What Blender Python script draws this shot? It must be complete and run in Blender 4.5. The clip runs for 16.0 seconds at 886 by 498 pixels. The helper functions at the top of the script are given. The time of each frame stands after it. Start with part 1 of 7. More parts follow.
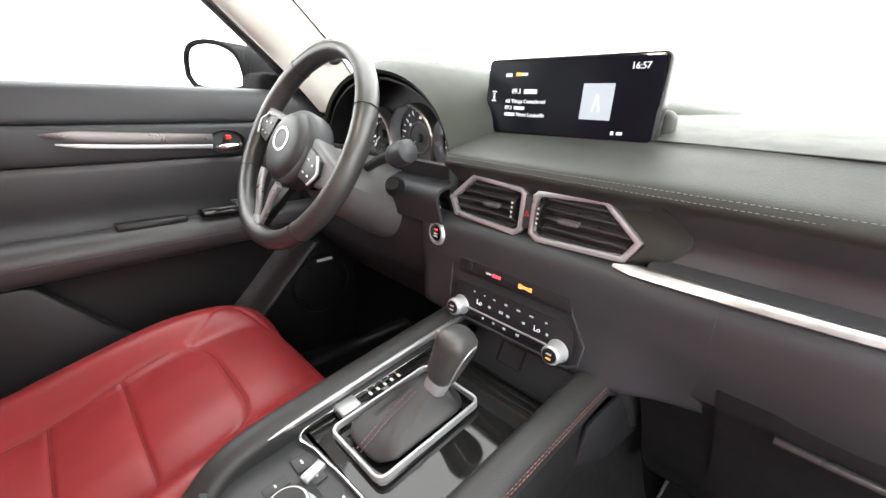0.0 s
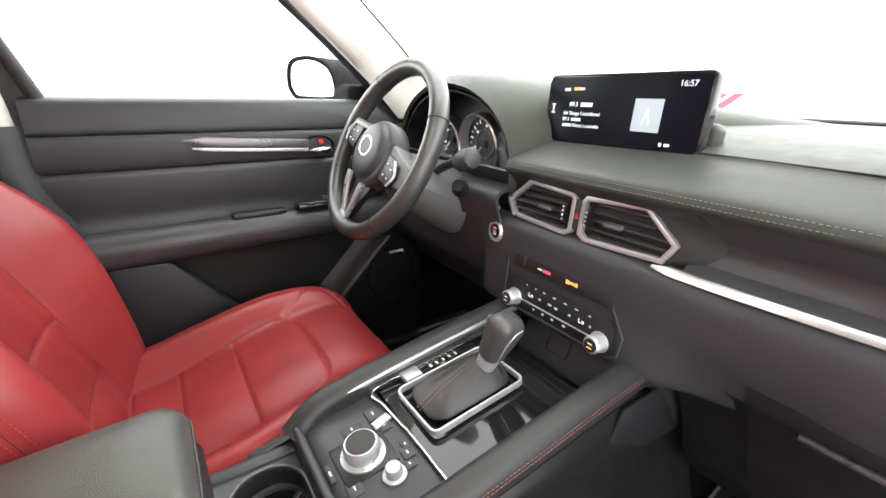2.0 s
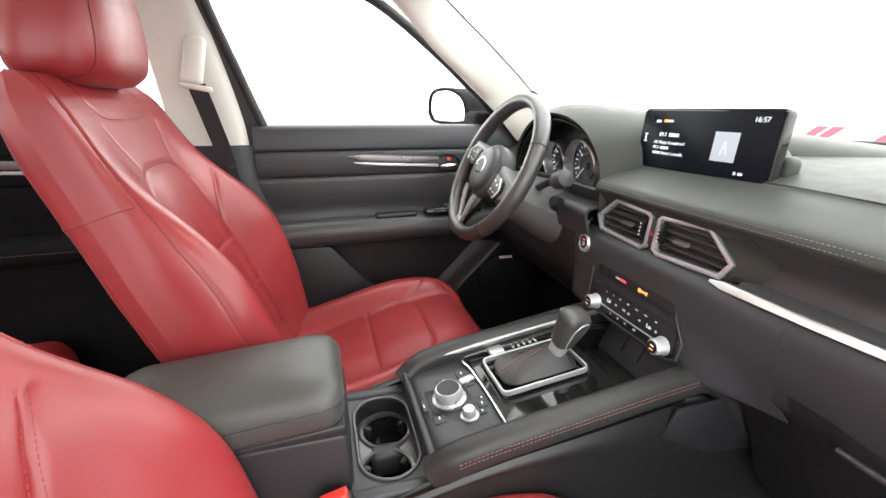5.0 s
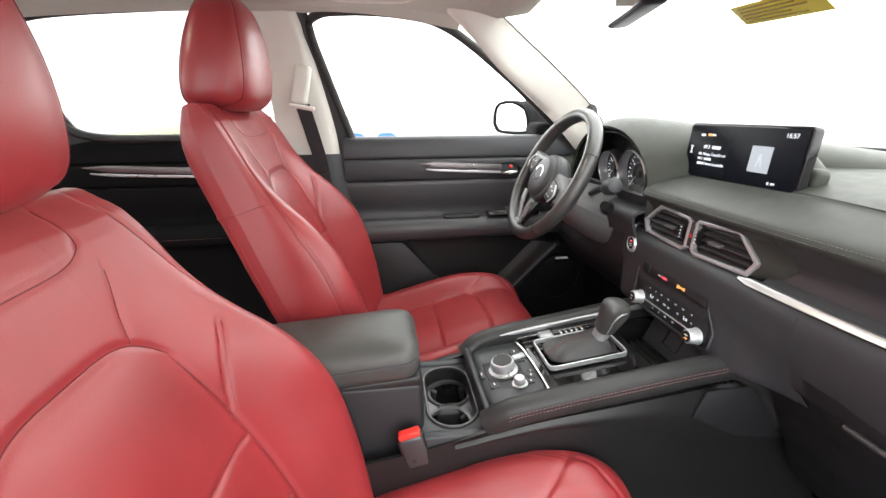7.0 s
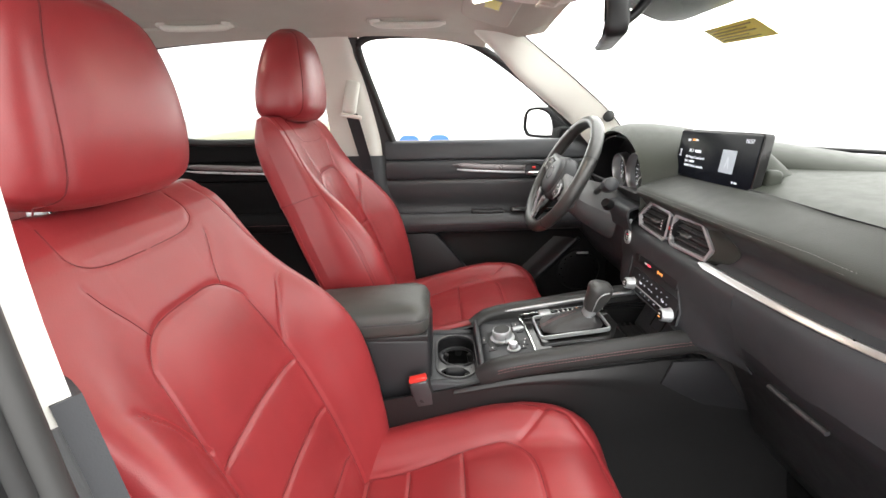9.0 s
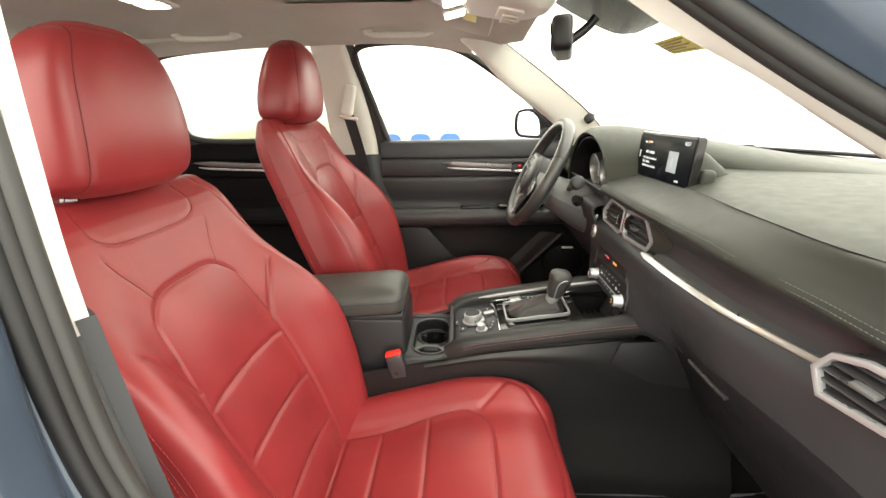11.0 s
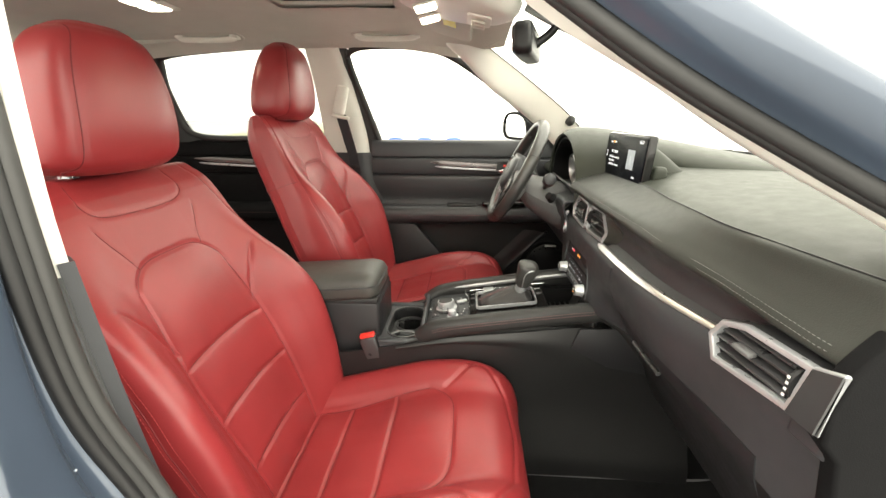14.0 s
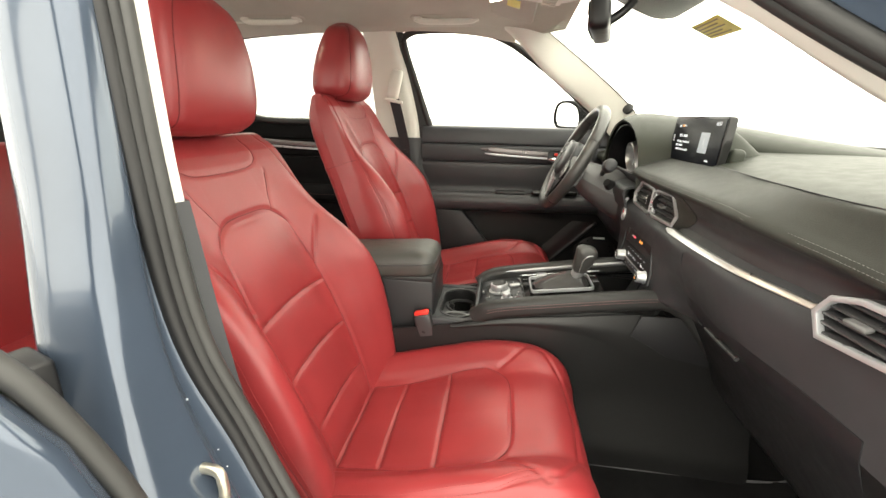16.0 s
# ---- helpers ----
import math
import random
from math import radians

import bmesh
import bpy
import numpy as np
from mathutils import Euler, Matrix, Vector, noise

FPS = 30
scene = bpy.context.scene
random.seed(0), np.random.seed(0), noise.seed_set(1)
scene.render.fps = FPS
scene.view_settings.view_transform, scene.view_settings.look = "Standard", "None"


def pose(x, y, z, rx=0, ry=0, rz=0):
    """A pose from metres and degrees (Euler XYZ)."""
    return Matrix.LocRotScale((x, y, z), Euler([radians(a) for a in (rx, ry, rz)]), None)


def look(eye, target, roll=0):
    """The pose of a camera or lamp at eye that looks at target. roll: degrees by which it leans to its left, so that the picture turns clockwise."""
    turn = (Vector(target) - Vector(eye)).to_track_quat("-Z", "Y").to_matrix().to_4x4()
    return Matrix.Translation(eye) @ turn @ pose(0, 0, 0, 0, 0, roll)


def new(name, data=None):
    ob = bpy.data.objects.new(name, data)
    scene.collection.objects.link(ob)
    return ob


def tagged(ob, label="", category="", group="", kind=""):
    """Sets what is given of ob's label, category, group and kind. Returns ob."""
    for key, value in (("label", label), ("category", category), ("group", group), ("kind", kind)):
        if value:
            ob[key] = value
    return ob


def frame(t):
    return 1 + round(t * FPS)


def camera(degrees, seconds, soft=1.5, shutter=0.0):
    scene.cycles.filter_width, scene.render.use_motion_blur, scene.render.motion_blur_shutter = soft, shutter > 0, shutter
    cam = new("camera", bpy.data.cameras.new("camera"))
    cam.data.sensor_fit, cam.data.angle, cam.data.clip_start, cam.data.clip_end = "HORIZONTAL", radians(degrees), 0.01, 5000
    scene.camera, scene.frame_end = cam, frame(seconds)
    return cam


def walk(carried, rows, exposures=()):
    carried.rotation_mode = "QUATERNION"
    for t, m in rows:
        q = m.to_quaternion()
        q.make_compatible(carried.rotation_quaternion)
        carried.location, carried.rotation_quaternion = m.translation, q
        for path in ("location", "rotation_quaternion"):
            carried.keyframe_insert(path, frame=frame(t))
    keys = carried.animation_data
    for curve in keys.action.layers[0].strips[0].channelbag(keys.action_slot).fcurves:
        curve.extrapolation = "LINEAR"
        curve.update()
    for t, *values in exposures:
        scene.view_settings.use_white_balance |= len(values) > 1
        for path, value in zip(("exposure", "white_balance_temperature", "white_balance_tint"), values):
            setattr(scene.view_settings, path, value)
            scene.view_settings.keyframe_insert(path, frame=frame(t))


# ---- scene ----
cam = camera(92.7, 16.0)
PATH = [
    (0, (0.356, -0.57, 1.259), (-1.002, 0.738, 0.591), 1.7),
    (0.5, (0.374, -0.576, 1.266), (-1.034, 0.672, 0.59), 1.6),
    (1, (0.392, -0.582, 1.273), (-1.064, 0.609, 0.592), 1.4),
    (1.5, (0.41, -0.596, 1.277), (-1.095, 0.531, 0.595), 1.3),
    (2, (0.434, -0.615, 1.286), (-1.122, 0.44, 0.6), 1.0),
    (2.5, (0.464, -0.628, 1.29), (-1.143, 0.349, 0.61), 0.9),
    (3, (0.493, -0.636, 1.296), (-1.164, 0.261, 0.625), 0.8),
    (3.5, (0.523, -0.641, 1.302), (-1.183, 0.166, 0.639), 0.6),
    (4, (0.553, -0.641, 1.307), (-1.201, 0.067, 0.656), 0.4),
    (4.5, (0.584, -0.64, 1.314), (-1.208, -0.028, 0.672), 0.4),
    (7, (0.765, -0.681, 1.349), (-1.12, -0.429, 0.732), -0.3),
    (7.5, (0.809, -0.692, 1.356), (-1.084, -0.514, 0.738), -0.7),
    (8, (0.865, -0.668, 1.355), (-1.036, -0.566, 0.743), -0.8),
    (8.5, (0.92, -0.628, 1.36), (-0.985, -0.592, 0.75), -0.9),
    (9, (0.964, -0.598, 1.368), (-0.941, -0.6, 0.759), -0.9),
    (11.5, (1.099, -0.471, 1.382), (-0.801, -0.559, 0.766), -0.7),
    (12, (1.117, -0.457, 1.382), (-0.785, -0.553, 0.77), -0.5),
    (12.5, (1.131, -0.442, 1.382), (-0.771, -0.543, 0.775), -0.4),
    (13, (1.14, -0.426, 1.377), (-0.764, -0.532, 0.775), -0.2),
    (13.5, (1.149, -0.412, 1.37), (-0.757, -0.52, 0.773), -0.0),
    (14, (1.155, -0.395, 1.361), (-0.753, -0.506, 0.769), 0.1),
    (14.5, (1.159, -0.38, 1.351), (-0.75, -0.494, 0.764), 0.2),
    (15, (1.164, -0.363, 1.341), (-0.743, -0.496, 0.754), 0.4),
    (15.5, (1.17, -0.361, 1.33), (-0.731, -0.538, 0.733), 0.9),
    (16, (1.174, -0.474, 1.311), (-0.718, -0.714, 0.709), 1.3),
]
walk(cam, [(t, look(eye, target, roll)) for t, eye, target, roll in PATH], exposures=[(0.0, 0.72, 6350, 10), (4.7, 0.58, 6350, 10), (7.0, 0.38, 6350, 10), (9.2, 0.22, 6500, 10), (11.3, 0.20, 7250, 5), (16.0, 0.20, 7250, 5)])

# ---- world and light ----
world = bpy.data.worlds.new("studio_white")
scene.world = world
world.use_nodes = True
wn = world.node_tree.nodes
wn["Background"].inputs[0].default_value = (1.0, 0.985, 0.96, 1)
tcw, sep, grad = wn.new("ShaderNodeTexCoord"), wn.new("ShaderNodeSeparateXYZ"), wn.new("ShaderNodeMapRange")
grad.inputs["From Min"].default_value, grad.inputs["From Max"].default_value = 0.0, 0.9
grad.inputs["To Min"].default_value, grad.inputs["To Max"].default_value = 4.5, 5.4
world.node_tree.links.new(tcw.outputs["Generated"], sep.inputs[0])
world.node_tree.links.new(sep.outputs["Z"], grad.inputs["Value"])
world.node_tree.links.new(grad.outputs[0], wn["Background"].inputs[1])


def lamp(name, loc, size, power, color, aim):
    d = bpy.data.lights.new(name, "AREA")
    d.size, d.energy, d.color = size, power, color
    ob = new(name, d)
    ob.matrix_world = look(loc, aim)
    return ob


# ---- materials ----
def material(name, color, rough=0.5, metal=0.0, grain=0.0, grain_scale=400.0, vary=0.12, coat=0.0, cells=False, spec=0.5, patch=6.0, ripple=1.2):
    m = bpy.data.materials.new(name)
    m.use_nodes = True
    nt = m.node_tree
    N, L = nt.nodes, nt.links
    b = N["Principled BSDF"]
    tc = N.new("ShaderNodeTexCoord")
    big = N.new("ShaderNodeTexNoise")
    big.inputs["Scale"].default_value, big.inputs["Detail"].default_value = patch, 5
    L.new(tc.outputs["Object"], big.inputs["Vector"])
    ramp = N.new("ShaderNodeMapRange")
    ramp.inputs["From Min"].default_value, ramp.inputs["From Max"].default_value = 0.3, 0.7
    ramp.inputs["To Min"].default_value, ramp.inputs["To Max"].default_value = 1 - vary, 1 + vary
    L.new(big.outputs["Fac"], ramp.inputs["Value"])
    mul = N.new("ShaderNodeVectorMath")
    mul.operation = "SCALE"
    mul.inputs[0].default_value = color
    L.new(ramp.outputs[0], mul.inputs["Scale"])
    L.new(mul.outputs[0], b.inputs["Base Color"])
    b.inputs["Metallic"].default_value = metal
    b.inputs["Specular IOR Level"].default_value = spec
    if coat:
        b.inputs["Coat Weight"].default_value, b.inputs["Coat Roughness"].default_value = coat, 0.06
    fine = N.new("ShaderNodeTexNoise")
    fine.inputs["Scale"].default_value, fine.inputs["Detail"].default_value = 45, 4
    L.new(tc.outputs["Object"], fine.inputs["Vector"])
    rr = N.new("ShaderNodeMapRange")
    rr.inputs["To Min"].default_value, rr.inputs["To Max"].default_value = max(0.02, rough - 0.09 * min(1, rough * 3)), rough + 0.09 * min(1, rough * 3)
    L.new(fine.outputs["Fac"], rr.inputs["Value"])
    L.new(rr.outputs[0], b.inputs["Roughness"])
    if grain:
        if cells:
            g = N.new("ShaderNodeTexVoronoi")
            g.inputs["Scale"].default_value = grain_scale
            out = g.outputs["Distance"]
        else:
            g = N.new("ShaderNodeTexNoise")
            g.inputs["Scale"].default_value, g.inputs["Detail"].default_value = grain_scale, 3
            out = g.outputs["Fac"]
        L.new(tc.outputs["Object"], g.inputs["Vector"])
        soft = N.new("ShaderNodeTexNoise")
        soft.inputs["Scale"].default_value, soft.inputs["Detail"].default_value = 28, 3
        L.new(tc.outputs["Object"], soft.inputs["Vector"])
        add = N.new("ShaderNodeMath")
        add.operation = "MULTIPLY_ADD"
        add.inputs[1].default_value = ripple
        L.new(soft.outputs["Fac"], add.inputs[0])
        L.new(out, add.inputs[2])
        bump = N.new("ShaderNodeBump")
        bump.inputs["Strength"].default_value, bump.inputs["Distance"].default_value = grain, 0.001
        L.new(add.outputs[0], bump.inputs["Height"])
        L.new(bump.outputs[0], b.inputs["Normal"])
    return m


def glowing(name, color, power):
    m = bpy.data.materials.new(name)
    m.use_nodes = True
    b = m.node_tree.nodes["Principled BSDF"]
    b.inputs["Base Color"].default_value = (*[c * 0.5 for c in color], 1)
    b.inputs["Emission Color"].default_value = (*color, 1)
    b.inputs["Emission Strength"].default_value = power
    return m


def glass(name, tint=(1, 1, 1), gloss=0.06):
    m = bpy.data.materials.new(name)
    m.use_nodes = True
    N, L = m.node_tree.nodes, m.node_tree.links
    N.remove(N["Principled BSDF"])
    tr = N.new("ShaderNodeBsdfTransparent")
    tr.inputs[0].default_value = (*tint, 1)
    gl = N.new("ShaderNodeBsdfGlossy")
    gl.inputs["Roughness"].default_value = 0.02
    mix = N.new("ShaderNodeMixShader")
    mix.inputs[0].default_value = gloss
    L.new(tr.outputs[0], mix.inputs[1])
    L.new(gl.outputs[0], mix.inputs[2])
    L.new(mix.outputs[0], N["Material Output"].inputs[0])
    return m


RED = material("red_leather", (0.255, 0.0245, 0.028), 0.37, spec=0.55, grain=0.10, grain_scale=620, cells=True, vary=0.10, ripple=0.25)
GREY_TRIM = material("grey_satin_plastic", (0.11, 0.11, 0.115), 0.38, vary=0.05)
WHEEL_LEATHER = material("smooth_black_wheel_leather", (0.034, 0.034, 0.033), 0.34, spec=0.75, grain=0.15, grain_scale=600, cells=True, vary=0.15, ripple=0.5)
RED_THREAD = material("red_thread", (0.36, 0.05, 0.05), 0.7, vary=0.05)
MATTE_PLASTIC = material("matte_black_grained_plastic", (0.0075, 0.0075, 0.008), 0.75, spec=0.07, grain=0.2, grain_scale=700, cells=True, vary=0.10)
# seam thread, darkened to carry the shadow inside the leather grooves
SEAM_SHADE = material("dark_red_seam_shade", (0.135, 0.013, 0.016), 0.7, vary=0.05)
LOWER_PLASTIC = material("black_grained_lower_plastic", (0.017, 0.017, 0.019), 0.42, spec=0.38, grain=0.12, grain_scale=700, cells=True, vary=0.10, ripple=0.5)
BLACK_LEATHER = material("black_leather", (0.036, 0.036, 0.039), 0.40, grain=0.20, grain_scale=600, cells=True, vary=0.12, ripple=0.7)
BLACK_SOFT = material("black_soft_plastic", (0.038, 0.040, 0.044), 0.44, spec=0.40, grain=0.12, grain_scale=700, cells=True, vary=0.10, ripple=0.5)
DASH_TOP = material("charcoal_soft_dash_skin", (0.025, 0.0285, 0.0215), 0.52, spec=0.32, grain=0.10, grain_scale=650, cells=True, vary=0.08, ripple=0.5)
DASH_FRONT = material("charcoal_stitched_dash_leather", (0.033, 0.035, 0.031), 0.48, spec=0.30, grain=0.14, grain_scale=600, cells=True, vary=0.10, ripple=0.5)
COLUMN_PLASTIC = material("grey_column_plastic", (0.115, 0.115, 0.116), 0.46, spec=0.5, grain=0.12, grain_scale=700, cells=True, vary=0.08, ripple=0.4)
SLAT_PLASTIC = material("dark_satin_vent_plastic", (0.040, 0.040, 0.042), 0.30, spec=0.65, vary=0.10)
SIDE_PLASTIC = material("black_satin_console_plastic", (0.012, 0.012, 0.0125), 0.40, spec=0.42, grain=0.12, grain_scale=500, vary=0.12, ripple=0.8)
DOOR_DECOR = material("warm_dark_metallic_strip", (0.17, 0.155, 0.155), 0.30, metal=0.75, vary=0.05)
RAIL_SILVER = material("dull_silver_edge", (0.36, 0.36, 0.37), 0.34, metal=0.85, vary=0.08)
STRIP_SILVER = material("brushed_silver_strip", (0.58, 0.57, 0.57), 0.32, metal=0.95, vary=0.06)
DIAL_FACE = material("grey_black_dial_face", (0.085, 0.085, 0.088), 0.25, vary=0.08)
BLACK_HARD = material("black_hard_plastic", (0.012, 0.012, 0.0128), 0.40, spec=0.38, grain=0.12, grain_scale=800, vary=0.15, ripple=0.6)
PIANO = material("piano_black_gloss", (0.010, 0.010, 0.010), 0.06, spec=0.4, vary=0.1)
RUBBER = material("grey_black_rubber", (0.020, 0.020, 0.020), 0.55, grain=0.2, grain_scale=300, vary=0.2)
SILVER = material("satin_silver_trim", (0.47, 0.485, 0.50), 0.30, metal=0.5, spec=0.7, vary=0.05)
CHROME = material("bright_chrome", (0.85, 0.85, 0.85), 0.08, metal=1.0, vary=0.03)
DECOR = material("dark_metallic_decor_film", (0.045, 0.043, 0.047), 0.38, metal=0.25, coat=0.12, vary=0.04, patch=20)
HEADLINER = material("beige_grey_headliner_cloth", (0.50, 0.48, 0.43), 0.9, grain=0.3, grain_scale=900, vary=0.05)
TRIM_BEIGE = material("pale_beige_pillar_plastic", (0.70, 0.685, 0.63), 0.55, grain=0.15, grain_scale=700, vary=0.04)
CARPET = material("black_carpet", (0.0075, 0.0075, 0.008), 0.80, spec=0.18, grain=0.9, grain_scale=900, vary=0.3)
PAINT = material("blue_grey_metallic_paint", (0.060, 0.080, 0.113), 0.20, metal=0.35, coat=0.8, vary=0.08)
BELT = material("black_belt_webbing", (0.025, 0.026, 0.030), 0.8, grain=0.5, grain_scale=900, vary=0.1)
BUCKLE_RED = material("red_buckle_button", (0.75, 0.04, 0.03), 0.35, vary=0.04)
THREAD = material("grey_thread", (0.17, 0.17, 0.165), 0.7, vary=0.05)
DARK_THREAD = material("dark_grey_thread", (0.10, 0.10, 0.10), 0.7, vary=0.05)
RAIL_LEATHER = material("black_console_leather", (0.022, 0.022, 0.022), 0.45, spec=0.38, grain=0.2, grain_scale=600, cells=True, vary=0.10)
LID_LEATHER = material("grey_black_armrest_leather", (0.056, 0.057, 0.053), 0.46, grain=0.2, grain_scale=600, cells=True, vary=0.10)
BOOT_LEATHER = material("pleated_boot_leather", (0.024, 0.023, 0.024), 0.42, spec=0.5, grain=0.2, grain_scale=600, cells=True, vary=0.15, ripple=0.6)
KNOB_LEATHER = material("worn_grey_leather", (0.050, 0.050, 0.049), 0.38, grain=0.2, grain_scale=600, cells=True, vary=0.12, ripple=0.6)
GREY_RUBBER = material("grey_smooth_rubber", (0.036, 0.036, 0.035), 0.45, vary=0.12)
THREAD_RED = material("dark_red_thread", (0.23, 0.11, 0.11), 0.7, vary=0.05)
SCREEN = material("dark_screen_glass", (0.004, 0.005, 0.009), 0.22, spec=0.12, vary=0.02)
LIT_WHITE = glowing("lit_white_text", (0.9, 0.93, 1.0), 0.55)
LIT_GREY = glowing("lit_cover_art", (0.52, 0.58, 0.64), 0.40)
LIT_PALE = glowing("lit_cover_mark", (0.62, 0.67, 0.72), 0.5)
LIT_RED = glowing("lit_red_icon", (1.0, 0.10, 0.14), 0.9)
LIT_AMBER = glowing("lit_amber_icon", (1.0, 0.40, 0.10), 0.9)
MARK_WHITE = material("white_print", (0.75, 0.75, 0.75), 0.5, vary=0.02)
LAMP_LENS = glowing("lit_lamp_lens", (1.0, 0.93, 0.80), 6.0)

YELLOW = material("yellow_label_film", (0.80, 0.72, 0.08), 0.5, vary=0.06)
LABEL_INK = material("olive_label_ink", (0.35, 0.31, 0.06), 0.6, vary=0.05)
STUDIO = material("white_studio_paint", (0.36, 0.36, 0.36), 0.6, vary=0.02)
RED_WALL = material("red_wall_graphic", (0.72, 0.05, 0.08), 0.5, vary=0.02)
BLUE_WALL = material("blue_wall_letters", (0.04, 0.13, 0.55), 0.5, vary=0.02)
GREEN_WALL = material("olive_parked_panel", (0.45, 0.46, 0.30), 0.5, vary=0.04)

PRIVACY = glass("dark_privacy_glass", (0.69, 0.70, 0.69), 0.04)
GLASS = glass("clear_window_glass", (0.98, 0.99, 0.98), 0.04)
MIRROR = material("mirror_silver", (0.93, 0.93, 0.94), 0.01, metal=1.0, vary=0.0)
TINT = material("dark_roof_glass", (0.01, 0.012, 0.012), 0.04, coat=1.0, vary=0.0)
GREASE = material("greasy_zinc_steel", (0.62, 0.58, 0.48), 0.35, metal=0.9, vary=0.25, patch=60)


# ---- building helpers ----
def thing(name, loc, label, category, group="", kind=""):
    ob = new(name)
    ob.empty_display_size = 0.05
    ob.location = loc
    return tagged(ob, label, category, group, kind)


def adopt(ob, parent, label=""):
    ob.parent = parent
    if parent is not None and parent.type == "EMPTY":
        ob.matrix_parent_inverse = Matrix.Translation(-Vector(parent.location))
    if label:
        ob["label"] = label
    return ob


def solid(name, verts, faces, mat, parent=None, label="", smooth=True):
    me = bpy.data.meshes.new(name)
    me.from_pydata([tuple(map(float, v)) for v in verts], [], [tuple(map(int, f)) for f in faces])
    me.validate()
    me.materials.append(mat)
    if smooth:
        me.shade_smooth()
    ob = new(name, me)
    return adopt(ob, parent, label)


def part(name, bm, mat, parent=None, label="", smooth=False, angle=35):
    bmesh.ops.recalc_face_normals(bm, faces=bm.faces)
    me = bpy.data.meshes.new(name)
    bm.to_mesh(me)
    bm.free()
    me.materials.append(mat)
    if smooth:
        me.shade_smooth()
        me.set_sharp_from_angle(angle=radians(angle))
    ob = new(name, me)
    return adopt(ob, parent, label)


def grid_faces(n, m, close_m=False, close_n=False, start=0):
    f = []
    for i in range(n if close_n else n - 1):
        for j in range(m if close_m else m - 1):
            a, b = i * m + j, i * m + (j + 1) % m
            c, d = ((i + 1) % n) * m + (j + 1) % m, ((i + 1) % n) * m + j
            f.append((a + start, b + start, c + start, d + start))
    return f


def spline(pts, n):
    """Catmull-Rom through pts, n samples, even by chord."""
    p = np.array(pts, float)
    d = np.r_[0, np.cumsum(np.maximum(1e-6, np.linalg.norm(np.diff(p, axis=0), axis=1)) ** 0.5)]
    ext = np.vstack([2 * p[0] - p[1], p, 2 * p[-1] - p[-2]])
    fine = []
    for i in range(len(p) - 1):
        p0, p1, p2, p3 = ext[i:i + 4]
        for u in np.linspace(0, 1, 24, endpoint=False):
            fine.append(0.5 * (2 * p1 + (p2 - p0) * u + (2 * p0 - 5 * p1 + 4 * p2 - p3) * u * u + (3 * p1 - p0 - 3 * p2 + p3) * u ** 3))
    fine.append(p[-1])
    fine = np.array(fine)
    s = np.r_[0, np.cumsum(np.linalg.norm(np.diff(fine, axis=0), axis=1))]
    t = np.linspace(0, s[-1], n)
    return np.stack([np.interp(t, s, fine[:, k]) for k in range(p.shape[1])], 1)


def frames_along(path, up=(0, 0, 1)):
    path = np.array(path, float)
    tan = np.gradient(path, axis=0)
    tan /= np.linalg.norm(tan, axis=1)[:, None]
    up = np.array(up, float)
    side = np.cross(tan, up)
    side /= np.maximum(1e-9, np.linalg.norm(side, axis=1))[:, None]
    top = np.cross(side, tan)
    return path, tan, side, top


def sweep(name, path, profile, mat, parent=None, label="", up=(0, 0, 1), scale=None, smooth=True, closed=False):
    """A closed profile (side, up) swept along a path, capped at both ends."""
    path, tan, side, top = frames_along(path, up)
    if closed:
        tan = np.roll(path, -1, 0) - np.roll(path, 1, 0)
        tan /= np.linalg.norm(tan, axis=1)[:, None]
        side = np.cross(tan, np.array(up, float))
        side /= np.linalg.norm(side, axis=1)[:, None]
        top = np.cross(side, tan)
    pr = np.array(profile, float)
    n, m = len(path), len(pr)
    sc = np.ones(n) if scale is None else np.array(scale, float)
    V = path[:, None] + sc[:, None, None] * (pr[None, :, 0, None] * side[:, None] + pr[None, :, 1, None] * top[:, None])
    F = grid_faces(n, m, True, closed)
    V = V.reshape(-1, 3)
    if not closed:
        F += [tuple(range(m))[::-1], tuple(range((n - 1) * m, n * m))]
    bm = bmesh.new()
    vs = [bm.verts.new(v) for v in V]
    for f in F:
        bm.faces.new([vs[k] for k in f])
    return part(name, bm, mat, parent, label, smooth=smooth, angle=40)


def ring(r, n=12, ry=None):
    ry = r if ry is None else ry
    return [(r * math.cos(2 * math.pi * k / n), ry * math.sin(2 * math.pi * k / n)) for k in range(n)]


def rounded(w, h, r, n=4):
    out = []
    for cx, cy, a0 in ((w / 2 - r, h / 2 - r, 0), (-w / 2 + r, h / 2 - r, 90), (-w / 2 + r, -h / 2 + r, 180), (w / 2 - r, -h / 2 + r, 270)):
        for k in range(n + 1):
            a = radians(a0 + 90 * k / n)
            out.append((cx + r * math.cos(a), cy + r * math.sin(a)))
    return out


def tube(name, pts, r, mat, parent=None, label="", n=10, samples=0, up=(0.12, 0.2, 1), closed=False):
    path = spline(pts, samples) if samples else np.array(pts, float)
    return sweep(name, path, ring(r, n), mat, parent, label, up, closed=closed)


